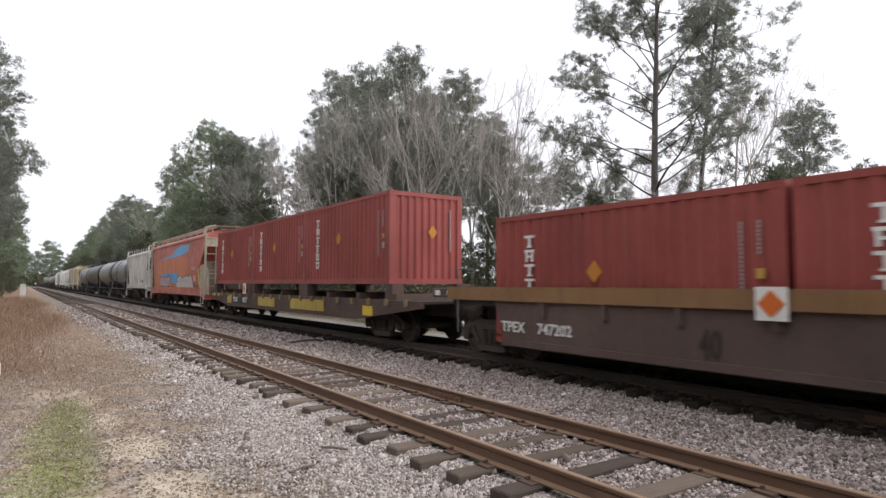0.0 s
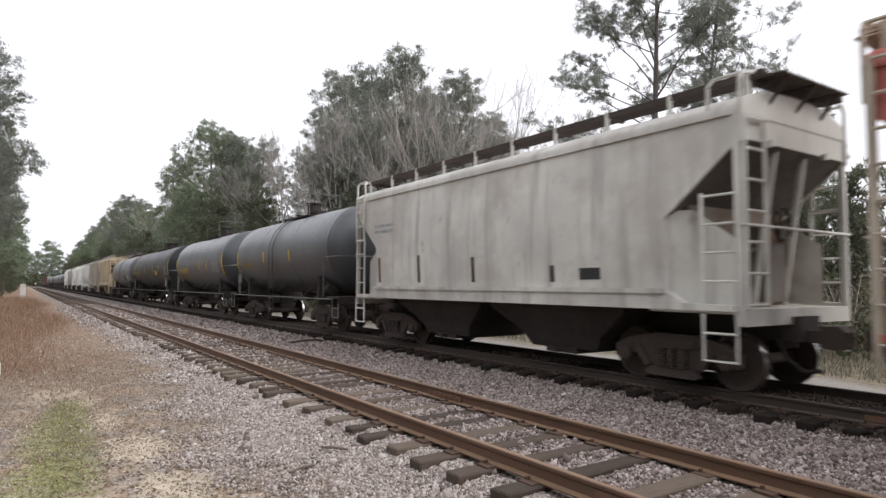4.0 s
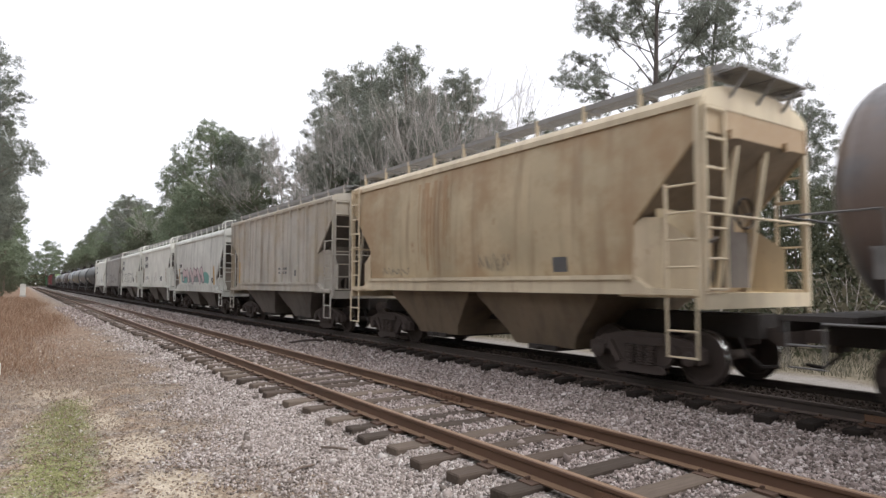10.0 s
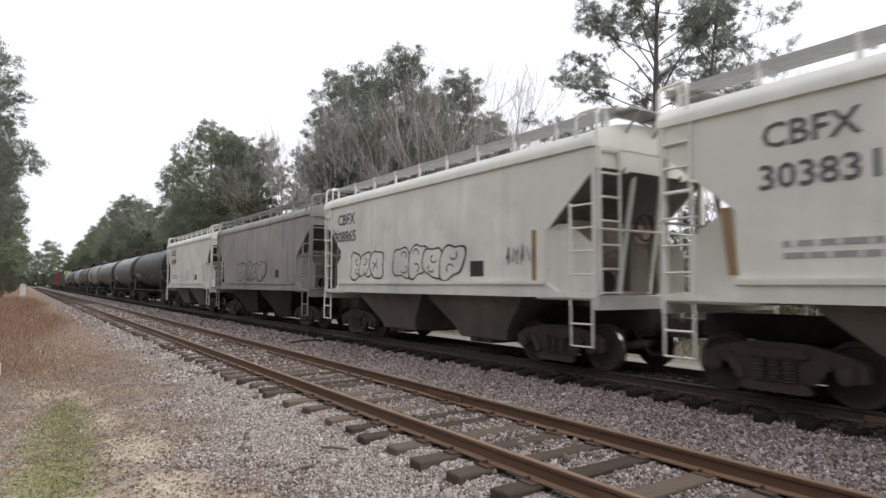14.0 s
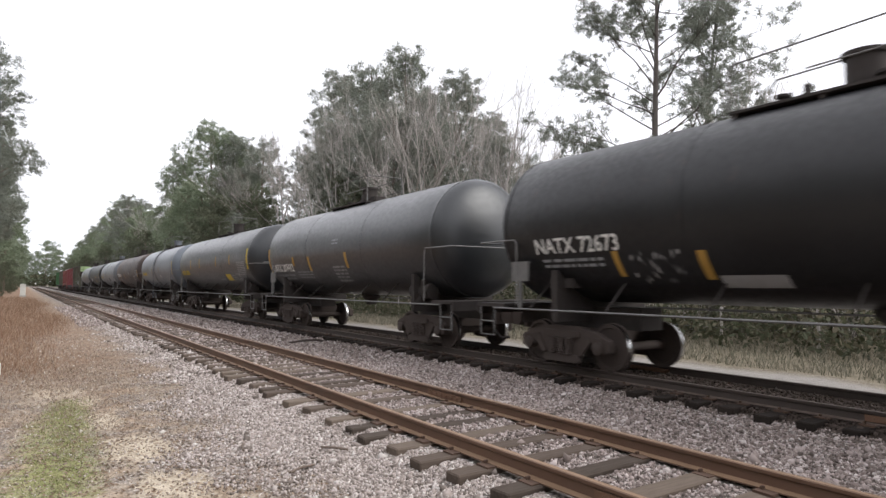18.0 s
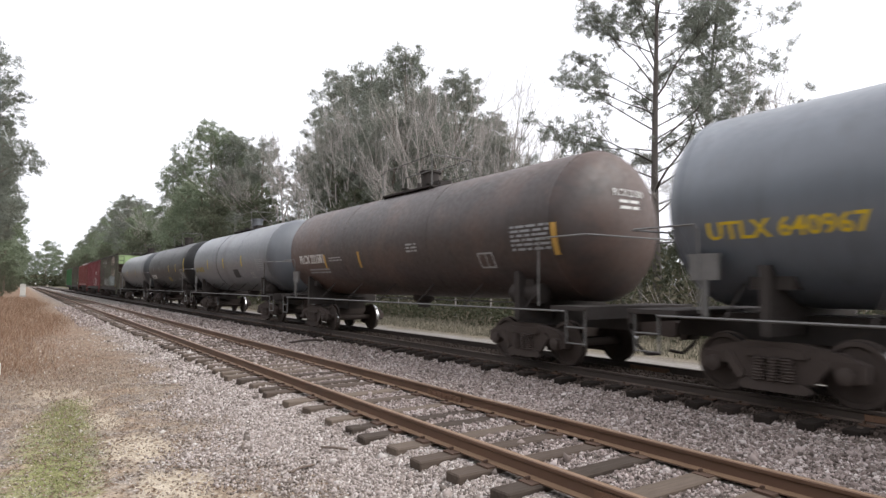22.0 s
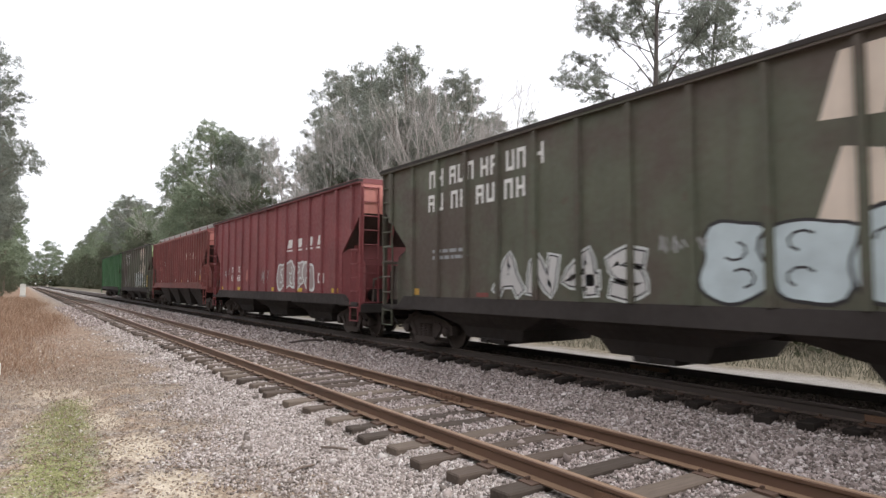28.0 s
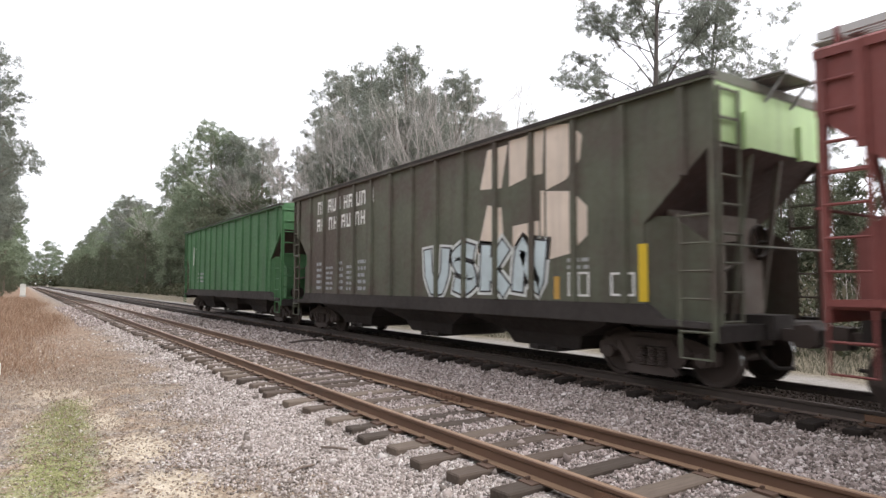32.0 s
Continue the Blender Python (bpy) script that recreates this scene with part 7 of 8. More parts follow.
def open_pine(seed, height, crown_from, reach, limbs, shoots, lean=0.0, stout=1.0):
    """A sparse old pine: long limbs that sweep up from a straight trunk, with needle tufts on their outer shoots."""
    rng = np.random.default_rng(seed)
    V, F = [], []

    def axis(u):
        return np.array((lean * u * height, 0.12 * math.sin(u * 5), u * height))
    us = np.linspace(0, 1, 14)
    limb(V, F, [axis(u) for u in us], [stout * (0.0125 * height * (1 - 0.8 * u) + 0.01) for u in us], 8)
    spots = []
    for i in range(limbs):
        w = (i + rng.uniform(0.1, 0.9)) / limbs
        u = crown_from + (0.985 - crown_from) * w
        length = height * reach * (1 - 0.5 * w ** 1.6) * rng.uniform(0.6, 1.08)
        az = i * 2.4 + rng.uniform(-0.45, 0.45)
        up = rng.uniform(0.1, 0.75) + 0.15 * w
        d = np.array((math.cos(az), math.sin(az), up))
        pts = [axis(u)]
        n = 6
        for k in range(n):
            d = d + rng.uniform(-0.2, 0.2, 3) + np.array((0, 0, 0.02))
            pts.append(pts[-1] + d / np.linalg.norm(d) * length / n)
        limb(V, F, pts, [stout * 0.06 * (1 - 0.5 * w) * (1 - k / (n + 0.6)) + 0.008 for k in range(n + 1)], 5)
        for k in range(shoots):
            s = rng.uniform(0.42, 1.0) if k else 1.0
            j = min(n - 1, int(s * n))
            p = pts[j] + (pts[j + 1] - pts[j]) * (s * n - j)
            dd = (pts[j + 1] - pts[j]) / np.linalg.norm(pts[j + 1] - pts[j]) + rng.normal(0, 0.75, 3) + np.array((0, 0, 0.3))
            dd /= np.linalg.norm(dd)
            m = p + dd * rng.uniform(0.15, 0.9) * (0.3 + 0.2 * length)
            limb(V, F, [p, (p + m) / 2 + rng.normal(0, 0.05, 3), m], [0.018, 0.012, 0.008], 3)
            spots.append(m)
            for q in range(rng.integers(1, 4)):
                e = m + rng.normal(0, 0.26, 3) + np.array((0, 0, 0.05))
                limb(V, F, [m - dd * 0.1, e], [0.008, 0.006], 3)
                spots.append(e)
    tri, f = pompoms(rng, np.array(spots), 0.15, 40, 0.17, 0.0135)
    return tri_mesh("trunk", V, F, BARK_DARK), tri_mesh("crown", tri, f, PINE_HAZE)


def bare_parts(seed, height, forks=5, twig=0.012, spread=0.55):
    rng = np.random.default_rng(seed)
    V, F = [], []
    TV, TF = [], []

    def grow(p, d, length, r, depth):
        pts, rad = [p], [r]
        q = p
        for k in range(3):
            d = d + rng.uniform(-0.13, 0.13, 3) + np.array((0, 0, 0.05))
            d = d / np.linalg.norm(d)
            q = q + d * length / 3
            pts.append(q)
            rad.append(max(0.006, r * (1 - 0.16 * (k + 1))))
        limb(*((V, F) if depth < 2 else (TV, TF)), pts, rad, 6 if depth == 0 else 4 if depth < 2 else 3)
        if depth >= forks:
            return
        for k in range(rng.integers(2, 4) if depth else 4):
            w = rng.uniform(0.45, 1.0)
            j = min(2, int(w * 3))
            s = pts[j] + (pts[j + 1] - pts[j]) * (w * 3 - j)
            nd = d + rng.normal(0, spread, 3)
            nd[2] = abs(nd[2]) * 0.8 + 0.25
            nd /= np.linalg.norm(nd)
            grow(s, nd, length * rng.uniform(0.5, 0.78), max(0.006, r * rng.uniform(0.42, 0.62)), depth + 1)
        grow(q, d, length * rng.uniform(0.5, 0.7), max(0.006, r * 0.52), depth + 1)
    grow(np.zeros(3), np.array((0.02, 0, 1.0)), height * 0.42, 0.0085 * height, 0)
    return tri_mesh("trunk", V, F, BARK_GREY), tri_mesh("crown", TV, TF, BARK_GREY)


def shrub_part(seed, size, count=500, leaf=0.09):
    rng = np.random.default_rng(seed)
    c = rng.normal(0, 1, (count, 3)) * np.array((0.5, 0.5, 0.36)) * size
    c[:, 2] = np.abs(c[:, 2]) + 0.1
    d = rng.normal(0, 1, (count, 3))
    d /= np.linalg.norm(d, axis=1, keepdims=True)
    s = np.cross(d, rng.normal(0, 1, (count, 3)))
    s /= np.linalg.norm(s, axis=1, keepdims=True) + 1e-9
    L = leaf * rng.uniform(0.6, 1.4, (count, 1))
    q = np.stack([c - d * L, c + s * L * 0.45, c + d * L, c - s * L * 0.45], axis=1).reshape(-1, 3)
    V, F = [], []
    for k in range(14):
        a = rng.uniform(0, 6.28)
        r = size * rng.uniform(0.3, 0.8)
        limb(V, F, [np.zeros(3), np.array((math.cos(a) * r * 0.4, math.sin(a) * r * 0.4, size * 0.4)), np.array((math.cos(a) * r, math.sin(a) * r, size * rng.uniform(0.5, 1.0)))], [0.03, 0.02, 0.006], 3)
    return tri_mesh("stem", V, F, BARK_GREY), tri_mesh("foliage", q, np.arange(len(q)).reshape(-1, 4), SHRUB_LEAF)


def plant(name, meshes, label, group, x, y, turn=0.0, scale=1.0, z=None):
    t = thing(name, label, "shrub" if name == "shrub" else "tree", group)
    for me in meshes:
        part(me.name.split(".")[0], me, None, t)
    t.location = (x, y, (lay(x, y) if z is None else z) - 0.05)
    t.rotation_euler = (0, 0, turn)
    t.scale = (scale,) * 3
    return t


PINES = [round_pine(s, 20.0, lo, w, n, 17, bl, 0.44, 74, leaf=PINE_HAZE) for s, lo, w, n, bl in ((1, 0.45, 0.15, 30, 0.066), (2, 0.52, 0.125, 24, 0.066), (3, 0.3, 0.17, 40, 0.07), (4, 0.42, 0.165, 34, 0.064))]
FULL = [round_pine(s, 20.0, 0.08, w, 58, 14, 0.075, 0.5, 60, 0.27, 0.036) for s, w in ((8, 0.25), (9, 0.22))]
FAR_PINES = [round_pine(s, 20.0, lo, w, 30, 6, 0.085, 0.9, 34, 0.55, 0.1) for s, lo, w in ((5, 0.25, 0.19), (6, 0.32, 0.17), (7, 0.1, 0.2))]
YOUNG = [round_pine(s, 10.0, 0.06, 0.22, 26, 6, 0.08, 0.5, 36, 0.36, 0.05, PINE_SHADED) for s in (11, 12)]
BARES = [bare_parts(s, 16.0, k) for s, k in ((21, 5), (22, 4), (23, 5), (24, 4))]
SHRUBS = [shrub_part(s, 1.9, 520, 0.095) for s in (31, 32, 33)]
PINE_LABEL, BARE_LABEL = "tall green pine with a bare lower trunk at the forest edge", "leafless grey deciduous tree at the forest edge"


def spot(px, lateral):
    """The place at that distance across the tracks that lies in line with px."""
    a = YAW + math.atan((px - 784) / 1099.7)
    return lateral, lateral / math.tan(a)


def at_line(px, lateral, top, meshes, name, label, base_h, turn):
    """A tree in line with px whose top reaches the height seen at top."""
    x, y = spot(px, lateral)
    depth = x * math.sin(YAW) + y * math.cos(YAW)
    h = 1.592 + depth * ((441 - top) / 1099.7 + math.tan(PITCH)) / (1 - math.tan(PITCH) * (441 - top) / 1099.7) - lay(x, y)
    plant(name, meshes, label, "forest trees", x, y, turn, h / base_h)


# the sparse pines behind the train
BIG = [open_pine(46, 17.0, 0.27, 0.38, 44, 17), open_pine(42, 17.0, 0.42, 0.15, 24, 7, 0.1, 0.7)]
for px, lat, top, k, turn in ((1166, 23, -85, 0, 0.4), (1222, 25, -60, 1, -YAW)):
    at_line(px, lat, top, BIG[k], "pine_tree", "tall sparse pine with upswept limbs behind the track", 17.0, turn)
for px, lat, top, k in ((1430, 34, 172, 0), (1000, 40, 275, 1), (712, 27, 78, 1), (655, 30, 110, 0), (805, 29, 128, 3), (610, 33, 120, 2), (860, 38, 200, 3), (760, 36, 150, 0),
                        (425, 29, 240, 3), (465, 30, 245, 2), (318, 30, 275, 1), (225, 26, 345, 2), (250, 30, 352, 0), (195, 30, 372, 3),
                        (165, 27, 400, 1), (145, 33, 428, 2), (585, 24.5, 205, 1), (690, 24, 185, 3), (772, 24.5, 210, 0), (880, 25, 235, 1), (640, 25, 230, 2), (1090, 42, 285, 1), (545, 36, 255, 0), (940, 44, 270, 2)):
    at_line(px, lat, top, PINES[k], "pine_tree", PINE_LABEL, 20.0, px * 0.7)
for px, lat, top, k in ((365, 25, 213, 0), (405, 28, 236, 1), (225, 29, 350, 0), (262, 33, 375, 1), (185, 31, 388, 0), (160, 31, 412, 1)):
    at_line(px, lat, top, FULL[k], "pine_tree", "broad full-crowned green pine at the forest edge", 20.0, px * 0.7)
for px, lat, top, k in ((500, 23, 205, 0), (758, 22, 105, 1), (890, 23, 105, 2), (545, 24, 195, 1), (590, 23, 150, 2), (680, 23, 140, 0), (740, 22, 120, 1), (770, 25, 95, 3), (830, 24, 175, 0),
                        (930, 22, 175, 3), (700, 26, 160, 2), (1310, 24, 90, 2), (1345, 26, 130, 0), (1080, 25, 180, 3), (270, 26, 320, 1), (295, 25, 330, 2), (1040, 23, 240, 1), (965, 24, 225, 0), (615, 23.5, 160, 0), (720, 23, 135, 2), (795, 22.5, 165, 1), (520, 25, 230, 2), (910, 26, 190, 0)):
    at_line(px, lat, top, BARES[k], "bare_tree", BARE_LABEL, 16.0, px * 0.37)
random.seed(5)
for px in range(60, 1560, 26):
    lat = random.uniform(21, 36)
    x, y = spot(px, lat)
    if y > 260:
        x, y = x, 260 + random.uniform(0, 60)
    plant("pine_tree", YOUNG[px % 2], "young bushy pine in the undergrowth", "young pines", x, y, px, random.uniform(0.3, 0.62))
for px in range(20, 1600, 17):
    x, y = spot(max(px, 75), random.uniform(19.5, 24))
    if y > 200:
        y = 200 * random.uniform(0.6, 1)
    plant("shrub", SHRUBS[px % 3], "dull green and brown shrub at the forest edge", "forest edge shrubs", x, y, px, random.uniform(0.7, 1.3))
# the wood on the near side of the line, and the far end of the cutting
for x, y, s, k in ((-3.6, 56, 1.02, 2), (-5.2, 66, 1.05, 0), (-3.7, 76, 0.9, 0), (-3.5, 88, 0.95, 3), (-8, 100, 1.1, 2), (-5, 125, 1.0, 1), (-3.2, 150, 1.0, 3), (-4, 190, 1.0, 0), (-2.5, 230, 1.0, 2), (-6, 280, 1.1, 1)):
    plant("pine_tree", PINES[k] if y < 90 else FAR_PINES[k % 3], "tall green pine beside the dry grass", "near side pines", x, y, y * 1.3, s)
for x, y, s in ((-3, 95, 0.6), (-2.6, 130, 0.7), (-2, 170, 0.7), (-1.6, 210, 0.8)):
    plant("pine_tree", YOUNG[int(y) % 2], "young bushy pine beside the dry grass", "near side young pines", x, y, y, s)
for i in range(44):
    plant("pine_tree", FAR_PINES[2 - i % 2 * 2], "far green pine at the end of the straight", "far pines", -70 + i * 4.1, 470 + 22 * math.sin(i * 2.1), i, 1.25 + 0.22 * math.sin(i * 1.3))
for i in range(64):
    plant("pine_tree", YOUNG[i % 2], "young bushy pine in the undergrowth", "young pines", 22.0 + 2.5 * math.sin(i * 1.7), 45 + i * 6.2, i, 0.95 + 0.4 * math.sin(i * 2.3))
for i in range(16):
    plant("pine_tree", YOUNG[i % 2], "young bushy pine beside the dry grass", "near side young pines", -3.6 - 0.4 * (i % 3) - 0.008 * i * 12, 62 + i * 14, i, 0.55 + 0.15 * math.sin(i))
random.seed(6)
for i in range(60):
    y = 110 + i * 6
    plant("pine_tree", FAR_PINES[i % 3], PINE_LABEL, "far side pines", random.uniform(25, 33), y, i * 1.7, random.uniform(0.8, 1.15))

# unseen wood added behind and beside the camera; it blocks low sky from the train
for i in range(44):
    plant("pine_tree", FAR_PINES[i % 3], "unseen pine added behind the camera to block low sky light", "near side wood", -19 - 4.0 * (i % 3) - 1.2 * math.sin(i * 3.1), -62 + i * 3.0, i * 1.9, 0.8 + 0.2 * math.sin(i * 1.7))
for i in range(30):
    plant("pine_tree", YOUNG[i % 2], "unseen young pine added beside the camera to block low sky light", "near side undergrowth", -16.5 - 0.8 * math.sin(i * 2.7), -55 + i * 3.6, i, 0.6 + 0.2 * math.sin(i * 2.1))


def thicket(name, count, x0, x1, y0, y1, low, high, leaf, seed, label):
    """Tangled undergrowth, lower at its edge, as one mesh of kind stuff."""
    rng = np.random.default_rng(seed)
    x, y = x0 + (x1 - x0) * rng.uniform(0, 1, count), y0 + (y1 - y0) * rng.uniform(0, 1, count)
    top = np.array([low + (high - low) * (a - x0) / (x1 - x0) * (0.62 + 0.75 * noise.noise((a * 0.25, b * 0.18, 7)) + 0.35 * noise.noise((a * 0.8, b * 0.7, 9))) for a, b in zip(x, y)])
    z = np.array([lay(a, b) for a, b in zip(x, y)]) + np.maximum(0.15, top) * rng.uniform(0, 1, count) ** 0.8
    c = np.stack([x, y, z], 1)
    d = rng.normal(0, 1, (count, 3))
    d /= np.linalg.norm(d, axis=1, keepdims=True)
    s = np.cross(d, rng.normal(0, 1, (count, 3)))
    s /= np.linalg.norm(s, axis=1, keepdims=True) + 1e-9
    L = leaf * rng.uniform(0.5, 1.5, (count, 1))
    q = np.stack([c - d * L, c + s * L * 0.5, c + d * L, c - s * L * 0.5], axis=1).reshape(-1, 3)
    tagged(new(name, tri_mesh(name, q, np.arange(len(q)).reshape(-1, 4), THICKET_LEAF)), label, "undergrowth", kind="stuff")


THICKET_LEAF = leaf_material("undergrowth_leaves", [(0, (0.05, 0.055, 0.032)), (0.45, (0.088, 0.09, 0.052)), (0.8, (0.135, 0.115, 0.08)), (1, (0.22, 0.18, 0.13))], 0.85, (0.08, 0.095, 0.05))
thicket("undergrowth", 46000, 16.9, 25.0, -14, 60, 0.7, 4.6, 0.10, 51, "dull olive and brown undergrowth below the trees")
thicket("undergrowth", 26000, 18.0, 28.0, 60, 190, 1.0, 7.5, 0.24, 52, "dull olive and brown undergrowth below the trees")
thicket("undergrowth", 12000, 19.0, 30.0, 190, 450, 1.5, 9.0, 0.55, 53, "dull olive undergrowth along the far line")
thicket("undergrowth", 9000, -70.0, 100.0, 440, 475, 6.0, 9.0, 0.9, 54, "dull green wood edge at the end of the straight")
thicket("undergrowth", 9000, -3.4, -12.0, 90, 400, 1.0, 5.0, 0.5, 55, "dull green bushes beside the dry grass")
# ---- loose stones, grass and small things on the ground
STONE = island("crushed_stone", [(0, (0.13, 0.105, 0.09)), (0.25, (0.34, 0.285, 0.255)), (0.55, (0.53, 0.455, 0.42)), (0.88, (0.70, 0.62, 0.585)), (1, (0.86, 0.81, 0.77))], 0.9)
STONE_DULL = island("dusty_crushed_stone", [(0, (0.09, 0.07, 0.062)), (0.3, (0.26, 0.205, 0.187)), (0.6, (0.41, 0.335, 0.31)), (0.85, (0.58, 0.49, 0.465)), (1, (0.80, 0.73, 0.70))], 0.9)
# stones of the main bed: grime, with the train's shade coloured in
GRIMY_SHADED = island("grimy_crushed_stone", [(0, (0.04, 0.03, 0.025)), (0.6, (0.08, 0.061, 0.052)), (1, (0.14, 0.108, 0.095))], 0.95, False, 0.03)
PEBBLE = island("dirt_pebbles", [(0, (0.22, 0.165, 0.13)), (0.4, (0.40, 0.325, 0.265)), (0.75, (0.56, 0.48, 0.41)), (1, (0.80, 0.75, 0.69))], 0.95)
NEAR_TIES = np.array(sorted(t for t in SIDING_TIES if -2 < t < 34))


def off_rails(x, y, rng):
    """Stones keep off the rails."""
    keep = np.ones(len(x), bool)
    for c in (SIDING, MAIN):
        for k in (-1, 1):
            keep &= np.abs(x - c - k * GAUGE / 2) > 0.1
    return keep


def between_ties(x, y, rng):
    """Few stones lie on a tie, and they thin out towards the dirt."""
    keep = off_rails(x, y, rng)
    gap = np.abs(y[:, None] - NEAR_TIES[None]).min(1)
    on = (np.abs(x - SIDING) < 1.36) & (gap < 0.125)
    keep &= ~on | (rng.uniform(0, 1, len(x)) < 0.05)
    edge = np.clip((x - 1.3 - 1.15 * np.clip((y - 7.5) / 9, 0, 1) + 0.3 * np.sin(y * 1.9) + 0.18 * np.sin(y * 5.3)) / 1.5, 0, 1) ** 1.4
    return keep & (rng.uniform(0, 1, len(x)) < edge)


stones("ballast_stones", 98000, (1.1, 4.4), (2.5, 13.5), 0.0118, STONE, 0.45, "loose pale pinkish-grey crushed stone ballast", between_ties, 1)
stones("ballast_stones", 66000, (4.4, 8.34), (0.3, 13.5), 0.0145, STONE_DULL, 0.45, "loose dusty grey crushed stone ballast", between_ties, 4)
stones("ballast_stones", 17000, (1.3, 4.4), (13.5, 32.0), 0.021, STONE, 0.4, "loose pale pinkish-grey crushed stone ballast", between_ties, 2)
stones("ballast_stones", 20000, (4.4, 8.34), (13.5, 32.0), 0.023, STONE_DULL, 0.4, "loose dusty grey crushed stone ballast", between_ties, 8)
stones("ballast_stones", 16000, (2.2, 8.0), (32.0, 62.0), 0.032, STONE_DULL, 0.3, "loose dusty grey crushed stone ballast", off_rails, 9)
stones("grimy_stones", 15000, (8.3, 11.0), (-1.0, 30.0), 0.021, GRIMY_SHADED, 0.3, "dark ballast stones of the main track, coloured for grime and train shade", off_rails, 3)
stones("pebbles", 15000, (-0.6, 2.6), (5.0, 14.5), 0.0085, PEBBLE, 0.3, "small pebbles in the trodden dirt", None, 5)
stones("pebbles", 6000, (-0.8, 2.8), (14.0, 28.0), 0.013, PEBBLE, 0.3, "small pebbles in the trodden dirt", None, 6)


def blades(name, count, where, height, width, material, label, seed, lean=0.35, flat=False):
    """Upright blades of grass, or fallen leaves and stalks, as one mesh."""
    rng = np.random.default_rng(seed)
    V = []
    while len(V) < count * 5:
        x, y = where(rng)
        z = lay(x, y)
        if flat:
            a, t = rng.uniform(0, 6.28), rng.uniform(-0.2, 0.35)
            d = np.array((math.cos(a), math.sin(a), t)) * height * rng.uniform(0.4, 1.3)
            s = np.array((-math.sin(a), math.cos(a), rng.uniform(-0.3, 0.3))) * width
            p = np.array((x, y, z + 0.012))
            V += [p - s * 0.4, p + s * 0.4, p + d * 0.5 + s, p + d * 0.5 - s, p + d]
        else:
            h = height * rng.uniform(0.35, 1.2) * (1.0 if name != "tall_dry_grass" else min(1.0, 0.25 + (y - 15) / 30) * (0.6 + 0.55 * noise.noise((x * 0.9, y * 0.35, 2))))
            a = rng.uniform(0, 6.28)
            s = np.array((math.cos(a), math.sin(a), 0)) * width
            b = np.array((rng.normal(0, lean), rng.normal(0, lean), 0)) * h
            p = np.array((x, y, z - 0.02))
            m = p + b * 0.35 + np.array((0, 0, h * 0.6))
            V += [p - s, p + s, m + s * 0.7, m - s * 0.7, p + b + np.array((0, 0, h))]
    V = np.array(V)
    n = len(V) // 5
    base = 5 * np.arange(n)[:, None]
    me = bpy.data.meshes.new(name)
    F = np.concatenate([base + np.array((0, 1, 2)), base + np.array((0, 2, 3)), base + np.array((3, 2, 4))])
    me = tri_mesh(name, V, F, material)
    return tagged(new(name, me), label, "grass" if not flat else "leaf litter", kind="stuff")


STRAW = leaf_material("dry_straw_grass", [(0, (0.17, 0.10, 0.065)), (0.4, (0.30, 0.195, 0.13)), (0.75, (0.42, 0.30, 0.21)), (1, (0.56, 0.45, 0.34))], 0.8, (0.27, 0.16, 0.105))
THATCH = leaf_material("dull_brown_thatch", [(0, (0.20, 0.14, 0.105)), (0.4, (0.36, 0.275, 0.21)), (0.75, (0.50, 0.41, 0.32)), (1, (0.64, 0.55, 0.46))], 0.85, (0.30, 0.22, 0.165))
GREEN = leaf_material("short_green_grass", [(0, (0.15, 0.17, 0.06)), (0.5, (0.28, 0.30, 0.12)), (1, (0.46, 0.43, 0.25))], 0.7, (0.27, 0.25, 0.14))
LITTER = leaf_material("dry_leaf_litter", [(0, (0.12, 0.075, 0.05)), (0.5, (0.30, 0.20, 0.135)), (1, (0.52, 0.41, 0.30))], 0.85, (0.14, 0.10, 0.07))
VERGE = leaf_material("olive_verge_grass", [(0, (0.11, 0.105, 0.075)), (0.5, (0.20, 0.185, 0.14)), (1, (0.35, 0.315, 0.25))], 0.8, (0.14, 0.135, 0.095))


def tall_spot(rng):
    y = 16 + 76 * rng.uniform() ** 1.3 + rng.normal(0, 1.2)
    edge = 0.8 + 0.5 * math.sin(y * 0.21) + 0.5 * min(1, max(0, (y - 20) / 15)) + rng.normal(0, 0.35)
    return -0.045 * y - 0.6 + (edge + 0.045 * y + 0.6) * rng.uniform() ** 0.85, y


def short_spot(rng):
    y = 14 + 56 * rng.uniform() ** 1.4 - 6 * rng.uniform() ** 3
    return min(rng.uniform(-0.05 * y, 2.6), rng.uniform(0.2, 2.9)) + rng.normal(0, 0.25), y


def patch_spot(rng):
    u = rng.uniform()
    y = 6.8 + 5.6 * u
    c = 0.30 + 0.42 * u
    return c + rng.normal(0, 0.23 - 0.08 * u), y + rng.normal(0, 0.1)


def fore_spot(rng):
    y = rng.uniform(5.0, 20)
    return rng.uniform(-0.6, 2.6), y


def verge_spot(rng):
    y = -2 + 60 * rng.uniform() ** 1.5
    return 14.7 + 3.6 * rng.uniform() ** 1.1, y


blades("tall_dry_grass", 22000, tall_spot, 0.66, 0.008, STRAW, "tall orange-brown dry grass beside the siding", 21)
blades("short_dry_grass", 34000, short_spot, 0.085, 0.006, THATCH, "short dry brown grass and weeds", 22, 0.6)
blades("green_grass", 8000, patch_spot, 0.05, 0.005, GREEN, "patch of short green grass in the dirt", 23, 0.6)
blades("leaf_litter", 12000, fore_spot, 0.05, 0.012, LITTER, "fallen leaves and pine straw on the dirt", 24, flat=True)
blades("verge_grass", 18000, verge_spot, 0.24, 0.012, VERGE, "olive and straw verge grass behind the tracks", 25, 0.5)


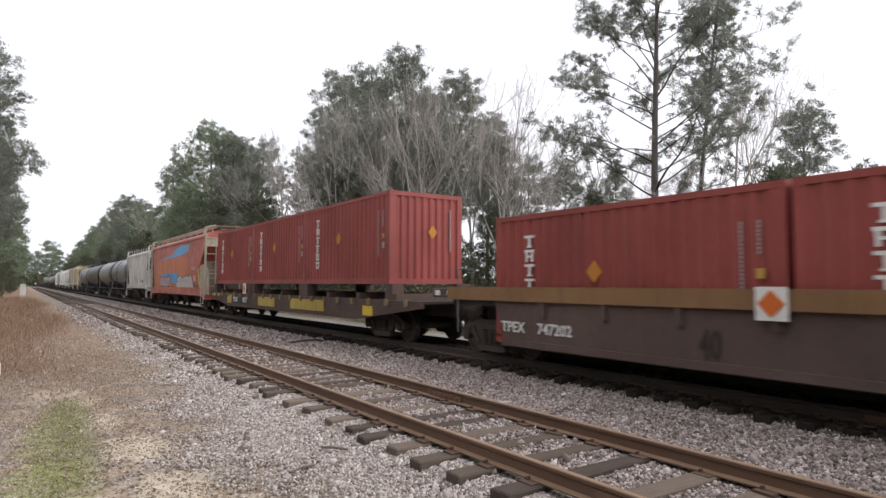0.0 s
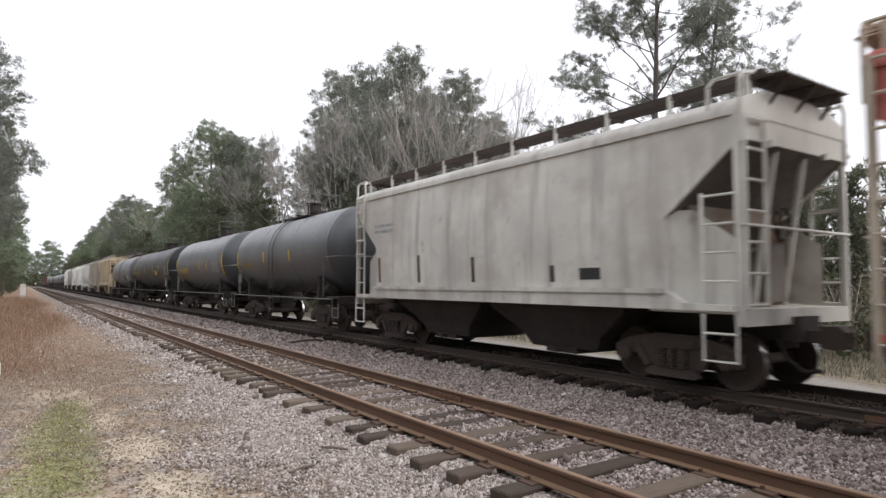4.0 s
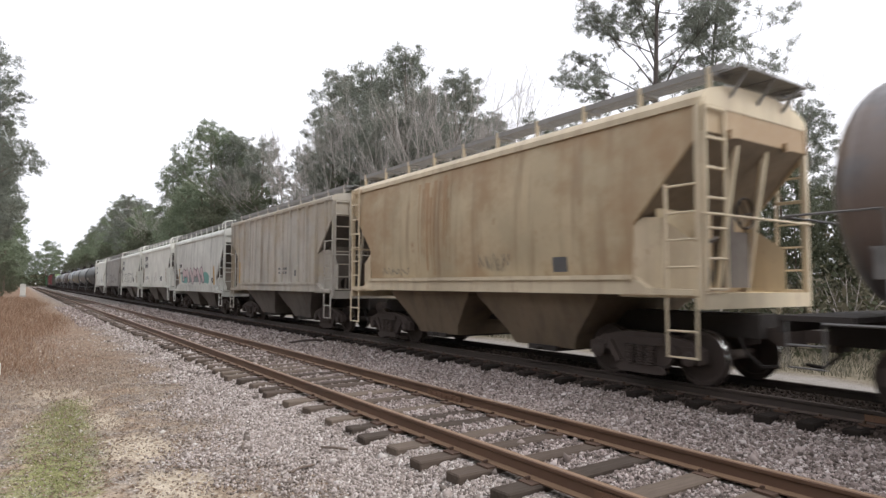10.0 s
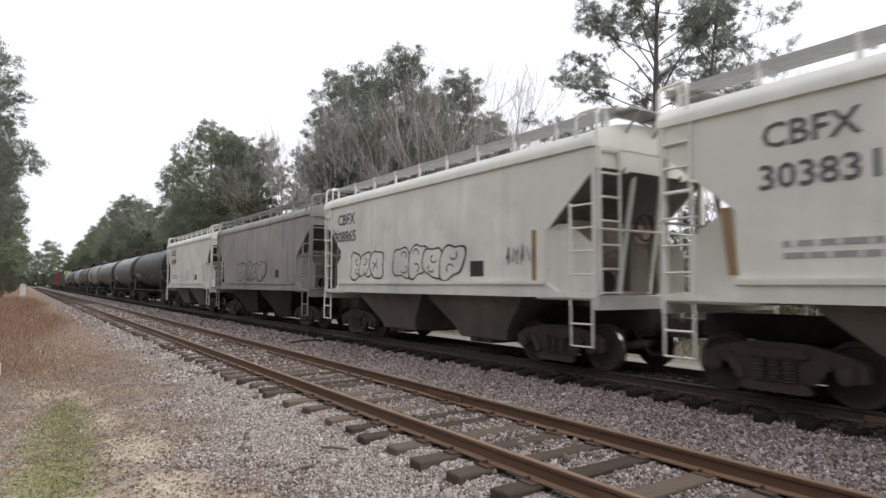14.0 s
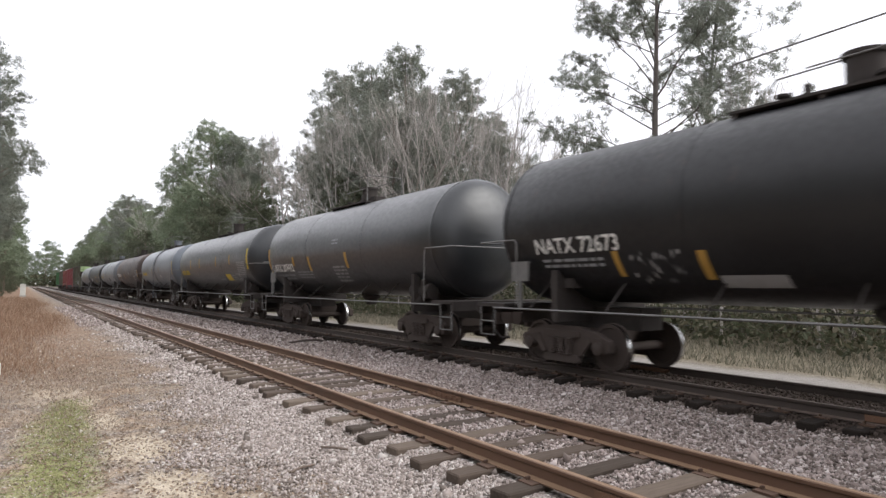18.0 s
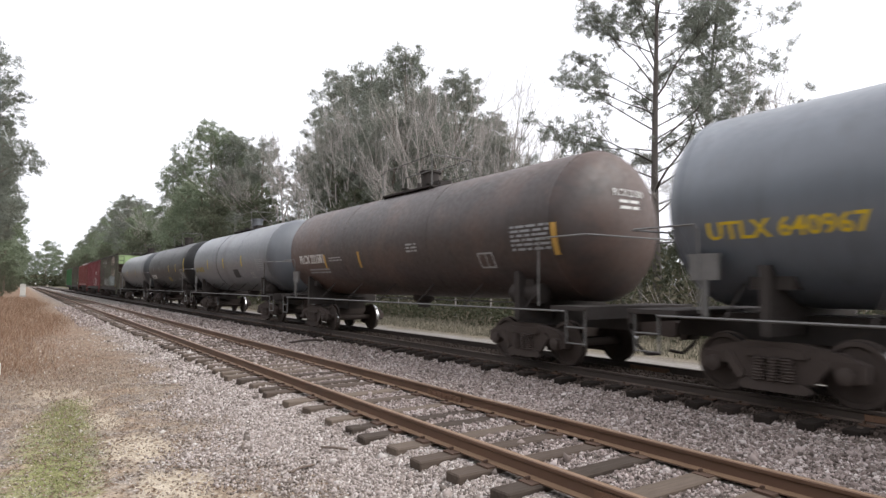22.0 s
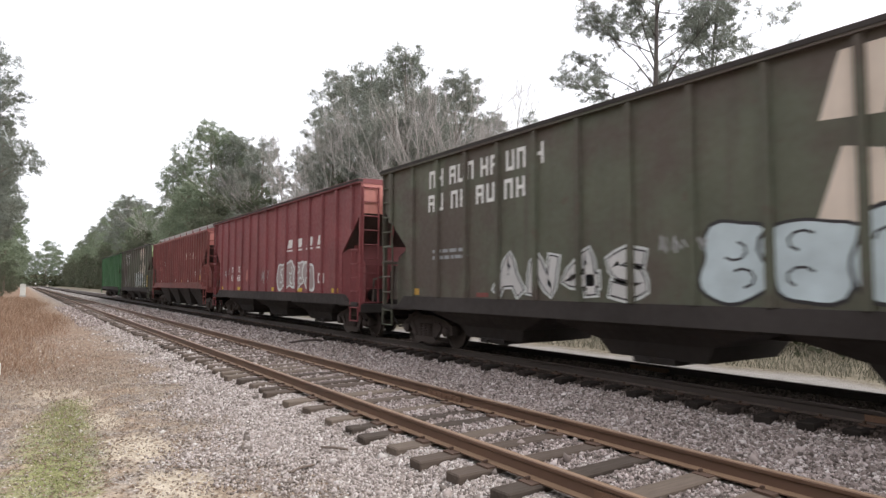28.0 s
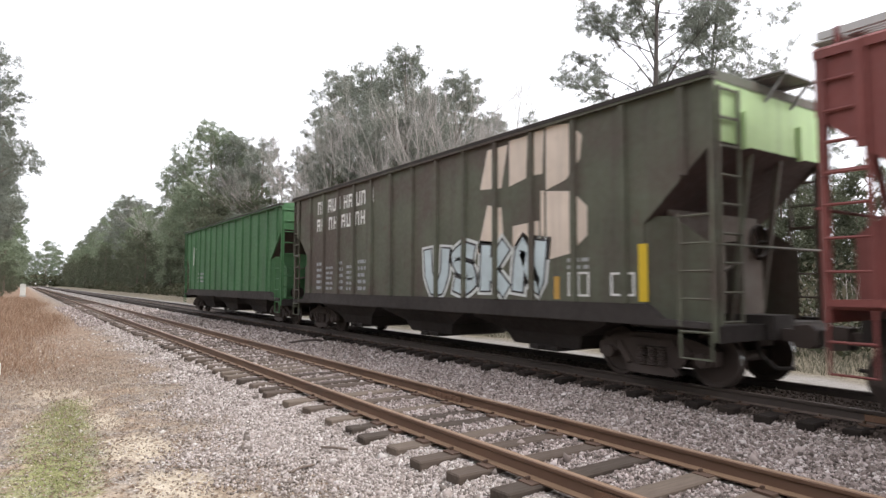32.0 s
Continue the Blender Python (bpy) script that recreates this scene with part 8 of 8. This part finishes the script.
def marker_post():
    t = thing("marker_post", "short white-topped marker post standing in the dirt", "marker post")
    bm = bmesh.new()
    box(bm, -0.07, 0.07, -0.05, 0.05, -0.2, 0.56)
    part("post", bm, plain("weathered_grey_post", (0.28, 0.27, 0.25), 0.8), t)
    bm = bmesh.new()
    box(bm, -0.085, 0.085, -0.065, 0.065, 0.46, 0.66)
    bmesh.ops.bevel(bm, geom=bm.edges[:], offset=0.012, segments=1, affect="EDGES")
    part("cap", bm, plain("chalky_white_paint", (0.7, 0.7, 0.66), 0.6), t, "white painted cap")
    t.location = (-0.33, 12.6, lay(-0.33, 12.6) + 0.02)


def cabinet():
    t = thing("relay_cabinet", "pale metal relay cabinet beside the far track", "relay cabinet")
    m = plain("pale_grey_cabinet_paint", (0.55, 0.55, 0.52), 0.5)
    bm = bmesh.new()
    box(bm, -0.36, 0.36, -0.4, 0.4, 0.15, 1.75)
    part("body", bm, m, t)
    bm = bmesh.new()
    prism(bm, [(-0.42, 1.75), (0, 1.88), (0.42, 1.75)], -0.46, 0.46)
    part("roof", bm, m, t)
    bm = bmesh.new()
    box(bm, -0.31, 0.31, -0.425, -0.402, 0.22, 1.68)
    part("door", bm, m, t)
    bm = bmesh.new()
    box(bm, -0.42, 0.42, -0.45, 0.45, -0.2, 0.15)
    part("plinth", bm, plain("concrete_plinth", (0.35, 0.34, 0.32), 0.9), t)
    t.location = (0.1, 112, lay(0.1, 112) + 0.05)


def scrap():
    t = thing("scrap_iron", "bent dark scrap iron bar lying on the ballast", "scrap metal")
    bm = bmesh.new()
    pipe(bm, [(-0.55, 0.4, 0.02), (-0.2, 0.1, 0.09), (0.15, 0.0, 0.11), (0.5, -0.05, 0.04)], 0.035, 6)
    part("bar", bm, BOGIE, t)
    t.location = (7.55, 18.6, lay(7.55, 18.6) + 0.03)
    for x, y, a in ((2.45, 6.2, 0.4), (3.0, 6.6, 2.2), (2.2, 7.4, 1.3)):
        t = thing("broken_stick", "short dark broken stick lying on the gravel", "stick")
        bm = bmesh.new()
        pipe(bm, [(-0.16, 0, 0.02), (0.0, 0.015, 0.03), (0.18, 0, 0.015)], 0.014, 6)
        part("wood", bm, BARK_PINE, t)
        t.location = (x, y, lay(x, y) + 0.035)
        t.rotation_euler = (0, 0, a)


def fence():
    t = thing("wire_fence", "old wire fence on thin weathered posts before the trees", "fence")
    y = -6.0
    ys = []
    while y < 60:
        ys.append(y)
        bm = bmesh.new()
        z = lay(18.3, y)
        rod(bm, (18.3, y, z - 0.3), (18.3 + random.uniform(-0.04, 0.04), y, z + 1.1), 0.045, 7)
        part("post", bm, BARK_GREY, t)
        y += 2.9
    for k in (0.45, 0.95):
        bm = bmesh.new()
        pipe(bm, [(18.25, y, lay(18.3, y) + k) for y in ys], 0.008, 4)
        part("wire", bm, GREY_PIPE, t)


random.seed(9)
marker_post()
cabinet()
scrap()
fence()
# ---- what moves
def motions():
    times = [0, 2, 4, 6, 8, 10, 12, 14, 16, 18, 20, 22, 24, 26, 28, 30, 32]
    for ob, mid in CARS:
        z = ob.location.z
        walk(ob, [(t, pose(MAIN, mid - run(t), z)) for t in times])
    # the wheels roll while they pass the camera
    step = 1 / 30
    for w, u, y in WHEELS:
        rows, turn, k = [(0.0, pose(0, y, 0.42))], 0.0, 1
        was = run(0.0)
        while k * step < 32.0 - 1e-6:
            t = k * step
            now = run(t)
            if -7 < u - now < 26:
                turn += math.degrees((now - was) / 0.42)
                rows.append((t, pose(0, y, 0.42, turn)))
            was = now
            k += 1
        rows.append((32.0, pose(0, y, 0.42, turn)))
        walk(w, rows)


motions()
